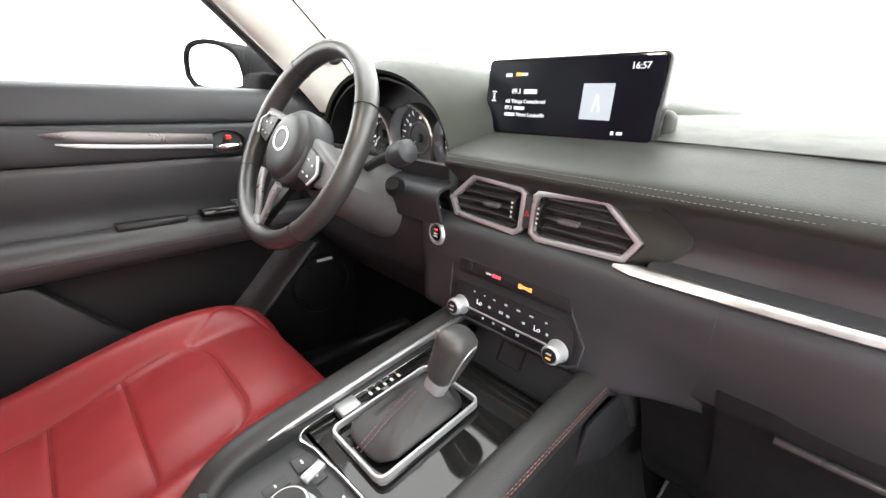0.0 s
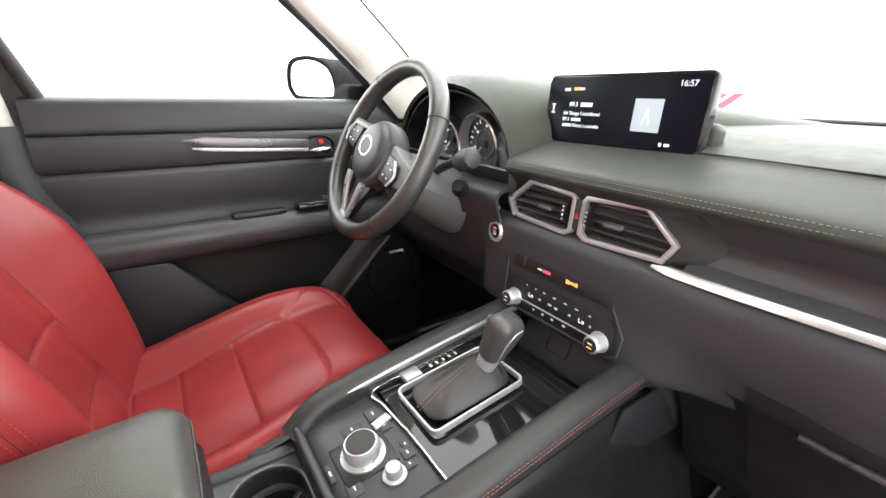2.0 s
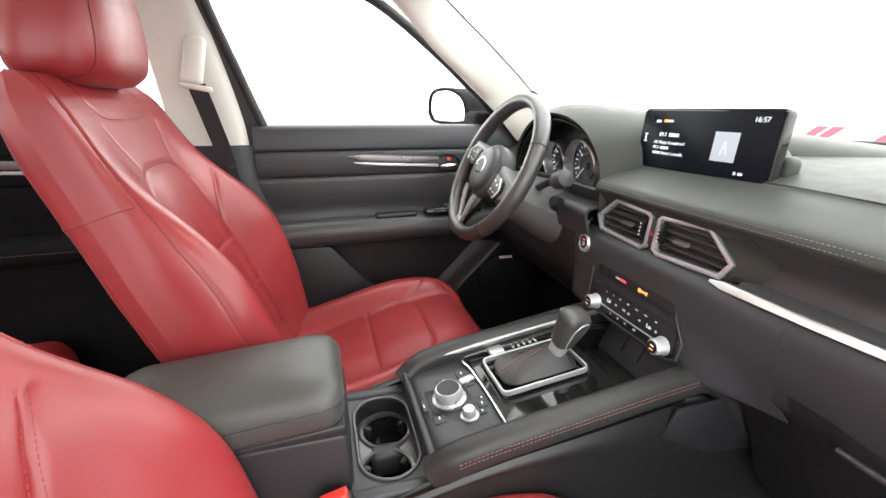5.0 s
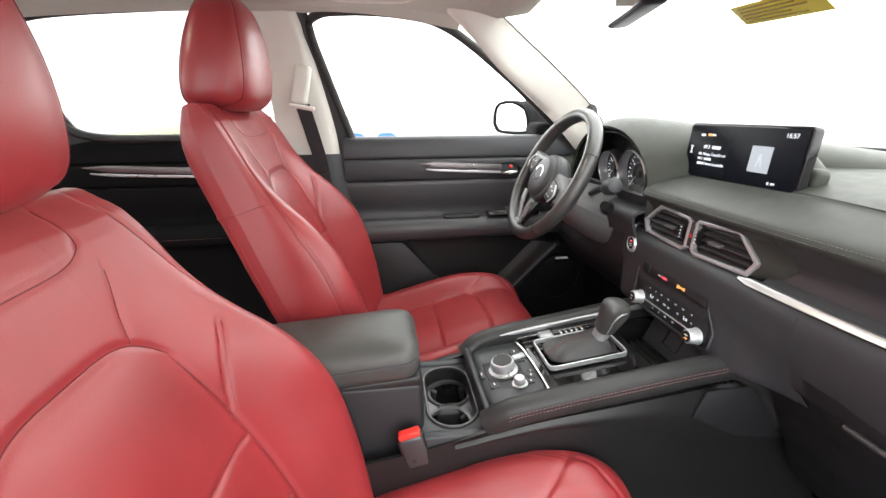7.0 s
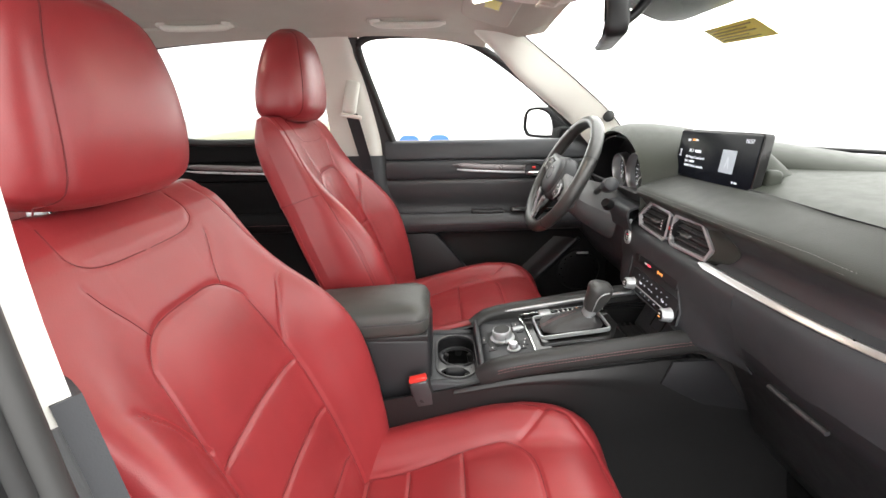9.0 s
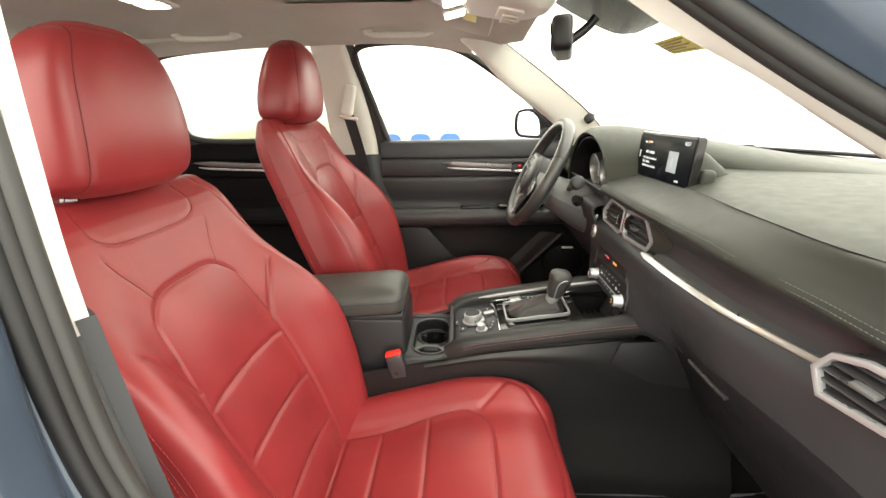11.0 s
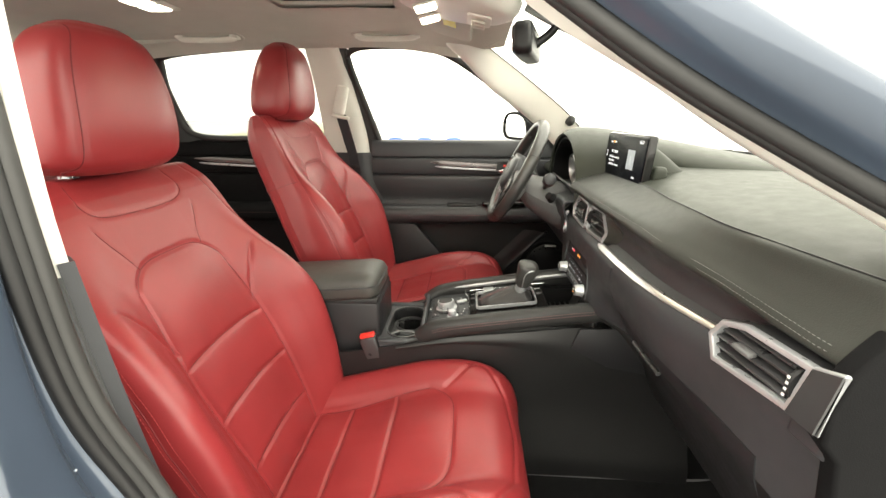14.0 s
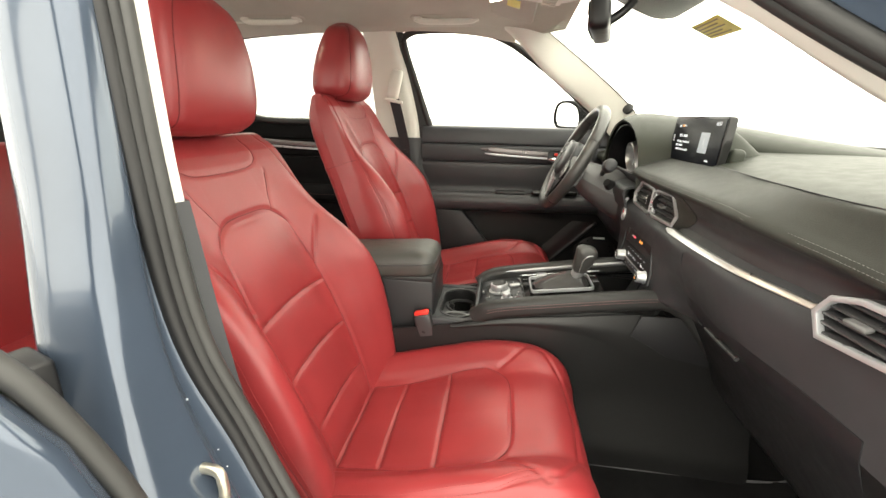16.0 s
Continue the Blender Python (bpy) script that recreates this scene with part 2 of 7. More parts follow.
def block(name, size, m, mat, parent=None, label="", bevel=0.004, seg=2, taper=None):
    """A bevelled box of that size, at the pose m. taper: x and y scale of the top."""
    bm = bmesh.new()
    bmesh.ops.create_cube(bm, size=1)
    bmesh.ops.scale(bm, vec=size, verts=bm.verts)
    if taper:
        for v in bm.verts:
            if v.co.z > 0:
                v.co.x *= taper[0]
                v.co.y *= taper[1]
    if bevel:
        bmesh.ops.bevel(bm, geom=bm.edges[:], offset=bevel, segments=seg, affect="EDGES", profile=0.5)
    bmesh.ops.transform(bm, matrix=m, verts=bm.verts)
    return part(name, bm, mat, parent, label, smooth=True, angle=50)


def prism(name, outline, depth, m, mat, parent=None, label="", bevel=0.0, seg=2):
    """An outline in local x, z, extruded along local y from 0 to depth, at the pose m."""
    bm = bmesh.new()
    a = [bm.verts.new((x, 0, z)) for x, z in outline]
    b = [bm.verts.new((x, depth, z)) for x, z in outline]
    n = len(outline)
    bm.faces.new(a)
    bm.faces.new(b[::-1])
    for k in range(n):
        bm.faces.new((a[k], b[k], b[(k + 1) % n], a[(k + 1) % n]))
    bmesh.ops.recalc_face_normals(bm, faces=bm.faces)
    if bevel:
        edges = [e for e in bm.edges if abs(e.verts[0].co.y - e.verts[1].co.y) < 1e-7]
        bmesh.ops.bevel(bm, geom=edges, offset=bevel, segments=seg, affect="EDGES", profile=0.5)
    bmesh.ops.transform(bm, matrix=m, verts=bm.verts)
    return part(name, bm, mat, parent, label, smooth=True, angle=40)


def hoop(name, outline, width, depth, m, mat, parent=None, label="", bevel=0.0015):
    """A frame that follows an outline in local x, z: inset by width, depth along local y."""
    o = np.array(outline, float)
    n = len(o)
    inner = []
    for k in range(n):
        p, q, r = o[k - 1], o[k], o[(k + 1) % n]
        e1, e2 = (q - p) / np.linalg.norm(q - p), (r - q) / np.linalg.norm(r - q)
        n1, n2 = np.array((-e1[1], e1[0])), np.array((-e2[1], e2[0]))
        b = n1 + n2
        inner.append(q + b * 2 * width / max(0.4, b @ b))
    area = sum(o[k - 1][0] * o[k][1] - o[k][0] * o[k - 1][1] for k in range(n))
    if area < 0:
        inner = [2 * o[k] - np.array(inner[k]) for k in range(n)]
    bm = bmesh.new()
    loops = [[bm.verts.new((x, y, z)) for x, z in pts] for pts, y in ((o, 0), (o, depth), (inner, depth), (inner, 0))]
    for a in range(4):
        A, B = loops[a], loops[(a + 1) % 4]
        for k in range(n):
            bm.faces.new((A[k], A[(k + 1) % n], B[(k + 1) % n], B[k]))
    bmesh.ops.recalc_face_normals(bm, faces=bm.faces)
    if bevel:
        edges = [e for e in bm.edges if (e.verts[0] in loops[0] and e.verts[1] in loops[0]) or (e.verts[0] in loops[3] and e.verts[1] in loops[3])]
        bmesh.ops.bevel(bm, geom=edges, offset=bevel, segments=2, affect="EDGES", profile=0.5)
    bmesh.ops.transform(bm, matrix=m, verts=bm.verts)
    return part(name, bm, mat, parent, label, smooth=True, angle=40)


def lathe(name, profile, m, mat, parent=None, label="", n=32):
    """A profile (radius, height) turned about local z."""
    V = [(r * math.cos(2 * math.pi * k / n), r * math.sin(2 * math.pi * k / n), h) for r, h in profile for k in range(n)]
    F = grid_faces(len(profile), n, True)
    if profile[0][0] < 0.005:
        F.append(tuple(range(n))[::-1])
    if profile[-1][0] < 0.005:
        F.append(tuple(range((len(profile) - 1) * n, len(profile) * n)))
    bm = bmesh.new()
    vs = [bm.verts.new(m @ Vector(v)) for v in V]
    for f in F:
        bm.faces.new([vs[k] for k in f])
    return part(name, bm, mat, parent, label, smooth=True, angle=35)


def writing(name, text, size, m, mat, parent, label="", depth=0.0004):
    cu = bpy.data.curves.new(name, "FONT")
    cu.body, cu.size, cu.extrude, cu.align_x, cu.align_y = text, size, depth, "LEFT", "CENTER"
    tmp = new("tmp_text", cu)
    bpy.context.view_layer.update()
    me = bpy.data.meshes.new_from_object(tmp.evaluated_get(bpy.context.evaluated_depsgraph_get()))
    bpy.data.objects.remove(tmp)
    me.transform(m)
    me.materials.clear()
    me.materials.append(mat)
    ob = new(name, me)
    return adopt(ob, parent, label)


def stitches(name, path, mat, parent, pitch=0.007, length=0.0046, r=0.0007, normal=(0, 0, 1), label=""):
    """A row of thread stitches along a path, joined into one part."""
    path = np.array(path, float)
    s = np.r_[0, np.cumsum(np.linalg.norm(np.diff(path, axis=0), axis=1))]
    V, F = [], []
    for a in np.arange(0, s[-1] - length, pitch):
        p = np.array([np.interp(a, s, path[:, k]) for k in range(3)])
        q = np.array([np.interp(a + length, s, path[:, k]) for k in range(3)])
        t = (q - p) / max(1e-9, np.linalg.norm(q - p))
        u = np.cross(t, normal)
        u /= max(1e-9, np.linalg.norm(u))
        w = np.cross(u, t)
        b = len(V)
        for e, f in ((p, 0.5), (p + t * length * 0.25, 1.0), (q - t * length * 0.25, 1.0), (q, 0.5)):
            for k in range(4):
                V.append(e + f * r * (u * (1, 0, -1, 0)[k] + w * (0, 1, 0, -1)[k]))
        for i in range(3):
            for k in range(4):
                F.append((b + i * 4 + k, b + i * 4 + (k + 1) % 4, b + (i + 1) * 4 + (k + 1) % 4, b + (i + 1) * 4 + k))
        F += [(b + 3, b + 2, b + 1, b), (b + 12, b + 13, b + 14, b + 15)]
    return tagged(solid(name, V, F, mat, parent, label), kind="stuff")


def loft(name, sections, mat, parent=None, label="", n=40, m=24, thick=0.006, xs=None, smooth=True):
    """A skin through open sections of equal point counts, made solid by a thickness."""
    S = np.array([spline(sec, m) for sec in sections])
    S = np.stack([spline(S[:, j], n) for j in range(m)], 1)
    nrm = np.cross(np.gradient(S, axis=0), np.gradient(S, axis=1))
    nrm /= np.maximum(1e-9, np.linalg.norm(nrm, axis=2))[..., None]
    back = S + nrm * thick
    V = np.vstack([S.reshape(-1, 3), back.reshape(-1, 3)])
    k = n * m
    F = grid_faces(n, m) + [tuple(reversed(f)) for f in grid_faces(n, m, start=k)]
    edge = [i * m for i in range(n)] + [(n - 1) * m + j for j in range(1, m)] + [i * m + m - 1 for i in range(n - 2, -1, -1)] + list(range(m - 2, 0, -1))
    for a, b in zip(edge, edge[1:] + edge[:1]):
        F.append((b, a, a + k, b + k))
    bm = bmesh.new()
    vs = [bm.verts.new(v) for v in V]
    for f in F:
        bm.faces.new([vs[q] for q in f])
    return part(name, bm, mat, parent, label, smooth=smooth, angle=50)


# ---- setting: studio, shell of the car ----
bm = bmesh.new()
bmesh.ops.create_grid(bm, x_segments=2, y_segments=2, size=200)
tagged(part("ground", bm, STUDIO), "glossy white painted studio floor", "floor", kind="structure")

block("floor", (1.50, 2.9, 0.05), pose(0, -0.75, 0.355), CARPET, bevel=0.01)
tagged(bpy.data.objects["floor"], "black carpeted car floor", "floor", kind="structure")


def sided(pts, s):
    return [(s * x, y, z) for x, y, z in pts]


# headliner with the sunroof hole
def roof_z(x, y):
    return 1.69 - 0.028 * (abs(x) / 0.5) ** 2 - 0.10 * max(0.0, abs(x) - 0.5) - 0.033 * max(0.0, (y + 0.75) / 0.35) ** 2


xs = [-0.66, -0.6, -0.52, -0.42, -0.33, -0.27, -0.14, 0, 0.14, 0.27, 0.33, 0.42, 0.52, 0.6, 0.66]
ys = [-2.3, -1.9, -1.5, -1.2, -0.98, -0.86, -0.74, -0.62, -0.55, -0.48, -0.40, -0.34, -0.275]
def narrow(y):
    """The headliner narrows towards the windscreen."""
    return float(np.interp(y, [-0.50, -0.40, -0.34, -0.275], [1.0, 0.90, 0.85, 0.74]))


bm = bmesh.new()
lower = [[bm.verts.new((x * narrow(y), y, roof_z(x * narrow(y), y))) for x in xs] for y in ys]
upper = [[bm.verts.new((x * narrow(y), y, roof_z(x * narrow(y), y) + 0.02)) for x in xs] for y in ys]
hole = lambda i, j: 5 <= j < 9 and 4 <= i < 7
for i in range(len(ys) - 1):
    for j in range(len(xs) - 1):
        if hole(i, j):
            continue
        bm.faces.new((lower[i][j], lower[i + 1][j], lower[i + 1][j + 1], lower[i][j + 1]))
        bm.faces.new((upper[i][j], upper[i][j + 1], upper[i + 1][j + 1], upper[i + 1][j]))
tagged(part("ceiling", bm, HEADLINER, smooth=True), "beige grey woven cloth headliner", "ceiling", kind="structure")

sun = thing("sunroof", (0, -0.8, 1.69), "closed dark glass sunroof in the headliner", "sunroof")
hoop("frame", rounded(0.62, 0.44, 0.05), 0.045, 0.016, pose(0, -0.80, 1.690, 90, 0, 0), HEADLINER, sun, "beige surround", bevel=0.006)
hoop("seal", rounded(0.535, 0.355, 0.03), 0.012, 0.014, pose(0, -0.80, 1.700, 90, 0, 0), BLACK_HARD, sun, bevel=0.003)
block("pane", (0.56, 0.38, 0.006), pose(0, -0.80, 1.722), TINT, sun, "dark tinted glass", bevel=0.002)
block("shade_rail", (0.02, 0.34, 0.015), pose(-0.24, -0.80, 1.712), SILVER, sun, bevel=0.003)

# roof skin above everything keeps the light out
block("roof", (1.36, 2.2, 0.02), pose(0, -1.40, 1.745), PAINT, bevel=0.008)
tagged(bpy.data.objects["roof"], "blue grey painted car roof", "roof", kind="structure")


def a_pillar(s, name, label):
    W = [(0.590, -0.50, 1.635), (0.605, -0.44, 1.588), (0.645, -0.315, 1.490), (0.700, -0.19, 1.402), (0.740, -0.06, 1.305), (0.755, 0.06, 1.21)]
    M = [(0.560, -0.49, 1.640), (0.570, -0.43, 1.588), (0.605, -0.320, 1.482), (0.650, -0.215, 1.410), (0.690, -0.110, 1.332), (0.710, 0.00, 1.22)]
    S = [(0.540, -0.43, 1.665), (0.550, -0.36, 1.630), (0.590, -0.250, 1.560), (0.620, -0.130, 1.478), (0.655, 0.020, 1.362), (0.680, 0.14, 1.23)]
    if s > 0:
        W[3], W[4], W[5] = (0.700, -0.19, 1.392), (0.740, -0.06, 1.312), (0.776, 0.055, 1.242)
        M[4], M[5] = (0.690, -0.110, 1.334), (0.735, 0.000, 1.263)
        W, M, S = W + [(0.800, 0.12, 1.19)], M + [(0.770, 0.08, 1.20)], S + [(0.74, 0.18, 1.16)]
    tagged(tube(name.replace("trim", "seal") + "_glass", sided(S, s), 0.0022, BLACK_HARD, None, n=6, samples=40), "fine dark gap between pillar trim and windscreen", "seal", kind="structure")
    ob = loft(name, [sided(q, s) for q in zip(W, M, S)], TRIM_BEIGE, None, n=24, m=10, thick=0.018 * s)
    return tagged(ob, label, "pillar trim", kind="structure")


a_pillar(-1, "trim_1", "beige plastic windscreen pillar trim")
a_pillar(1, "trim_2", "beige plastic windscreen pillar trim beside the open door")


def b_pillar(s, name, lname):
    e = 0.018 if s < 0 else 0.0
    F = [(0.755, -0.815 - e, 1.20), (0.748, -0.825 - e, 1.30), (0.700, -0.865 - e, 1.50), (0.650, -0.90 - e, 1.63)]
    M = [(0.732, -0.860, 1.20), (0.722, -0.875, 1.30), (0.674, -0.915, 1.50), (0.625, -0.95, 1.65)]
    R = [(0.735, -1.020, 1.20), (0.725, -1.025, 1.30), (0.675, -1.035, 1.50), (0.64, -1.05, 1.63)]
    tagged(loft(name, [sided(q, s) for q in zip(F, M, R)], TRIM_BEIGE, None, n=16, m=12, thick=0.015 * s), "beige plastic upper door pillar trim", "pillar trim", kind="structure")
    F = [(0.74, -0.70, 0.42), (0.74, -0.745, 0.70), (0.752, -0.785, 1.00), (0.752, -0.812, 1.215)]
    M = [(0.72, -0.80, 0.42), (0.715, -0.83, 0.70), (0.722, -0.845, 1.00), (0.7255, -0.865, 1.215)]
    R = [(0.73, -1.03, 0.42), (0.73, -1.03, 0.70), (0.73, -1.03, 1.00), (0.731, -1.025, 1.215)]
    tagged(loft(lname, [sided(q, s) for q in zip(F, M, R)], BLACK_SOFT, None, n=16, m=12, thick=0.015 * s), "black plastic lower door pillar trim", "pillar trim", kind="structure")


b_pillar(-1, "trim_3", "trim_4")
b_pillar(1, "trim_5", "trim_6")


def roof_rail(s, name):
    A = [(0.655, -0.44, 1.60), (0.648, -0.7, 1.638), (0.645, -1.0, 1.64), (0.645, -1.5, 1.62), (0.64, -2.2, 1.55)]
    B = [(0.575, -0.46, 1.655), (0.570, -0.7, 1.672), (0.570, -1.0, 1.672), (0.570, -1.5, 1.66), (0.57, -2.2, 1.60)]
    tagged(loft(name, [sided(q, s) for q in zip(A, [(0.5 * (a[0] + b[0]), a[1], 0.5 * (a[2] + b[2]) + 0.006) for a, b in zip(A, B)], B)], HEADLINER, None, n=20, m=8, thick=0.02 * s), "beige roof edge lining above the doors", "trim", kind="structure")


roof_rail(-1, "trim_7")
roof_rail(1, "trim_8")

# rear quarter and tailgate close the cabin
for s, name in ((-1, "wall_left_rear"), (1, "wall_right_rear")):
    ob = loft(name, [sided([(0.70, y, 1.27), (0.74, y, 1.0), (0.74, y, 0.4)], s) for y in (-1.86, -2.1, -2.35)], BLACK_SOFT, None, n=6, m=6, thick=0.02)
    tagged(ob, "black rear quarter trim panel", "trim panel", kind="structure")
    C1 = [(0.71, -1.80, 1.27), (0.70, -1.72, 1.45), (0.655, -1.70, 1.60)]
    C2 = [(0.69, -2.02, 1.27), (0.68, -1.98, 1.45), (0.64, -1.95, 1.60)]
    C3 = [(0.69, -2.25, 1.27), (0.67, -2.28, 1.45), (0.64, -2.28, 1.58)]
    ob = loft(name.replace("wall", "trim"), [sided(q, s) for q in zip(C1, C2, C3)], TRIM_BEIGE if s > 0 else BLACK_SOFT, None, n=10, m=8, thick=0.02)
    tagged(ob, "rear roof pillar trim", "pillar trim", kind="structure")
ob = block("wall_tailgate", (1.42, 0.05, 0.95), pose(0, -2.36, 0.85), BLACK_SOFT, bevel=0.01)
tagged(ob, "black tailgate lining", "tailgate", kind="structure")
ob = block("wall_firewall", (1.5, 0.05, 1.15), pose(0, 0.66, 0.66, -14), CARPET, bevel=0.01)
tagged(ob, "black carpeted bulkhead behind the footwells", "bulkhead", kind="structure")

tagged(loft("trim_11", [[(-0.748, -1.60, 1.255), (-0.735, -1.70, 1.255), (-0.715, -1.84, 1.255)], [(-0.740, -1.66, 1.36), (-0.725, -1.73, 1.36), (-0.708, -1.82, 1.36)], [(-0.700, -1.685, 1.53), (-0.69, -1.72, 1.53), (-0.67, -1.78, 1.54)], [(-0.665, -1.65, 1.605), (-0.66, -1.69, 1.605), (-0.65, -1.75, 1.61)]], BLACK_HARD, None, n=14, m=8, thick=-0.012), "black frame behind the rear door glass", "window frame", kind="structure")

# glass panes
def pane(name, quad, label, n=10):
    ob = loft(name, quad, PRIVACY if "rear" in label else GLASS, None, n=n, m=8, thick=0.004)
    ob.visible_shadow = False
    return tagged(ob, label, "window", kind="structure")


pane("window_1", [[(x, 0.80 - 0.28 * (x / 0.7) ** 2, 1.235), (x * 0.96, 0.28 - 0.22 * (x / 0.7) ** 2, 1.43), (x * 0.88, -0.26 - 0.12 * (x / 0.7) ** 2, 1.605)] for x in (-0.70, -0.35, 0, 0.35, 0.70)], "clear laminated windscreen")
pane("window_2", [[(-0.785, y, 1.24), (-0.74, y, 1.42), (-0.665, y, 1.64)] for y in (-0.86, -0.6, -0.3, 0.0)], "closed driver door glass")
pane("window_3", [[(-0.775, y, 1.24), (-0.73, y, 1.42), (-0.665, y, 1.64)] for y in (-1.72, -1.4, -1.0)], "closed rear door glass")

tagged(tube("trim_10", [(x, 0.785 - 0.28 * (x / 0.7) ** 2, 1.238) for x in np.linspace(-0.68, 0.68, 15)], 0.007, BLACK_HARD, None, samples=40), "black strip along the windscreen base", "trim", kind="structure")

# lower frame of the door glass: rubber run
for pts, nm in (([(-0.765, -0.79, 1.262), (-0.74, -0.835, 1.40), (-0.685, -0.885, 1.57), (-0.668, -0.875, 1.615), (-0.660, -0.80, 1.632), (-0.658, -0.62, 1.628), (-0.665, -0.47, 1.593), (-0.715, -0.27, 1.467), (-0.755, -0.06, 1.297)], "seal_1"),
                ([(-0.745, -1.30, 1.27), (-0.745, -1.615, 1.285), (-0.735, -1.69, 1.40), (-0.69, -1.685, 1.56), (-0.665, -1.63, 1.605), (-0.655, -1.3, 1.632), (-0.655, -1.04, 1.640)], "seal_2")):
    tagged(tube(nm, pts, 0.014, RUBBER, None, samples=60), "black rubber window seal", "seal", kind="structure")


# ---- driver door panel and rear door panel ----
def door_panel(name, y0, y1, label, front, SOFT=BLACK_SOFT, PAD=BLACK_LEATHER):
    d = thing(name, (-0.76, (y0 + y1) / 2, 0.5), label, "door", kind="structure")
    ysn = np.linspace(y0, y1, 7)
    up = [[(-0.785, y, 1.255), (-0.768, y, 1.270), (-0.745, y, 1.262), (-0.735, y, 1.235), (-0.733, y, 1.200), (-0.742, y, 1.193)] for y in ysn]
    loft("top_pad", up, SOFT, d, n=24, m=24)
    loft("upper_panel", [[(-0.742, y, 1.193), (-0.728, y, 1.188), (-0.728, y, 1.150), (-0.735, y, 1.122), (-0.748, y, 1.116)] for y in ysn], SOFT, d, n=20, m=20)
    loft("middle_panel", [[(-0.748, y, 1.116), (-0.736, y, 1.110), (-0.740, y, 1.06), (-0.752, y, 1.01), (-0.748, y, 0.975)] for y in ysn], PAD, d, n=20, m=20)
    loft("armrest", [[(-0.750, y, 0.972), (-0.70, y, 0.990 + 0.01 * k / 6), (-0.668, y, 0.980 + 0.01 * k / 6), (-0.655, y, 0.955 + 0.01 * k / 6), (-0.668, y, 0.915 + 0.02 * k / 6), (-0.72, y, 0.895 + 0.02 * k / 6)] for k, y in enumerate(ysn)], PAD, d, n=24, m=24)
    stitches("stitching", [(-0.6555, y, 0.950 + 0.01 * (y - y0) / (y1 - y0)) for y in np.linspace(y0, y1, 60)], THREAD_RED, d, normal=(1, 0, 0))
    stitches("stitching", [(-0.657, y, 0.962 + 0.01 * (y - y0) / (y1 - y0)) for y in np.linspace(y0, y1, 60)], THREAD_RED, d, normal=(1, 0, 0))
    low = [[(-0.725, y, 0.935), (-0.745, y, 0.88), (-0.748, y, 0.75), (-0.742, y, 0.62), (-0.755, y, 0.46)] for y in ysn]
    loft("lower_panel", low, SIDE_PLASTIC if front else MATTE_PLASTIC, d, n=20, m=20)
    ya, yb = (y0 + 0.24, y1 - 0.44) if front else (y0 + 0.22, y1 - 0.2)
    if front:
        tip = [(-0.723, -0.540, 1.1585), (-0.7205, -0.500, 1.1545), (-0.7205, -0.40, 1.149), (-0.7205, -0.272, 1.143)]
        dark = [(-0.7225, -0.560, 1.1765), (-0.7200, -0.52, 1.1735), (-0.7200, -0.40, 1.166), (-0.7200, -0.270, 1.159)]
    else:
        tip = [(-0.722, ya - 0.03, 1.168), (-0.7205, ya + 0.02, 1.163), (-0.7205, (ya + yb) / 2, 1.155), (-0.7205, yb, 1.149)]
        dark = [(-0.722, ya - 0.05, 1.186), (-0.720, ya + 0.02, 1.182), (-0.720, (ya + yb) / 2, 1.174), (-0.720, yb, 1.166)]
    sweep("bright_strip", spline(tip, 24), rounded(0.004, 0.0090, 0.0015, 2), SILVER, d, "satin silver strip", scale=[0.4 + 0.6 * min(1, k / 3) for k in range(24)])
    sweep("decor_strip", spline(dark, 24), rounded(0.004, 0.022, 0.0015, 2), DOOR_DECOR, d, "dark metallic decor strip", scale=[0.12 + 0.88 * min(1, k / 4) for k in range(24)])
    return d


door = door_panel("door_1", -0.82, 0.13, "black leather-trimmed driver door panel, closed", True)
lathe("handle_cup", [(0.002, -0.012), (0.018, -0.012), (0.025, 0.0), (0.027, 0.003), (0.029, 0.003), (0.030, -0.002)], pose(-0.724, -0.240, 1.152, 0, 90, 0) @ Matrix.Diagonal((0.92, 1.5, 1, 1)), BLACK_HARD, door, "recessed handle bowl")
tube("pull_handle", [(-0.720, -0.262, 1.140), (-0.706, -0.25, 1.142), (-0.704, -0.23, 1.143), (-0.716, -0.215, 1.145)], 0.0075, CHROME, door, "chrome pull handle", samples=14)
block("lock_button", (0.008, 0.013, 0.010), pose(-0.722, -0.236, 1.162), BUCKLE_RED, door, "red lock flag", bevel=0.002)
block("switch_panel", (0.05, 0.19, 0.02), pose(-0.685, -0.235, 1.002, 0, -10, 0), PIANO, door, "black window switch panel", bevel=0.006)
for k in range(4):
    block("window_switch", (0.016, 0.028, 0.01), pose(-0.684 + 0.013 * (k % 2 * 2 - 1), -0.20 - 0.045 * (k // 2), 1.016, 0, -10, 0), BLACK_SOFT, door, bevel=0.003)
block("grip", (0.03, 0.13, 0.018), pose(-0.690, -0.42, 0.994), BLACK_HARD, door, bevel=0.006)
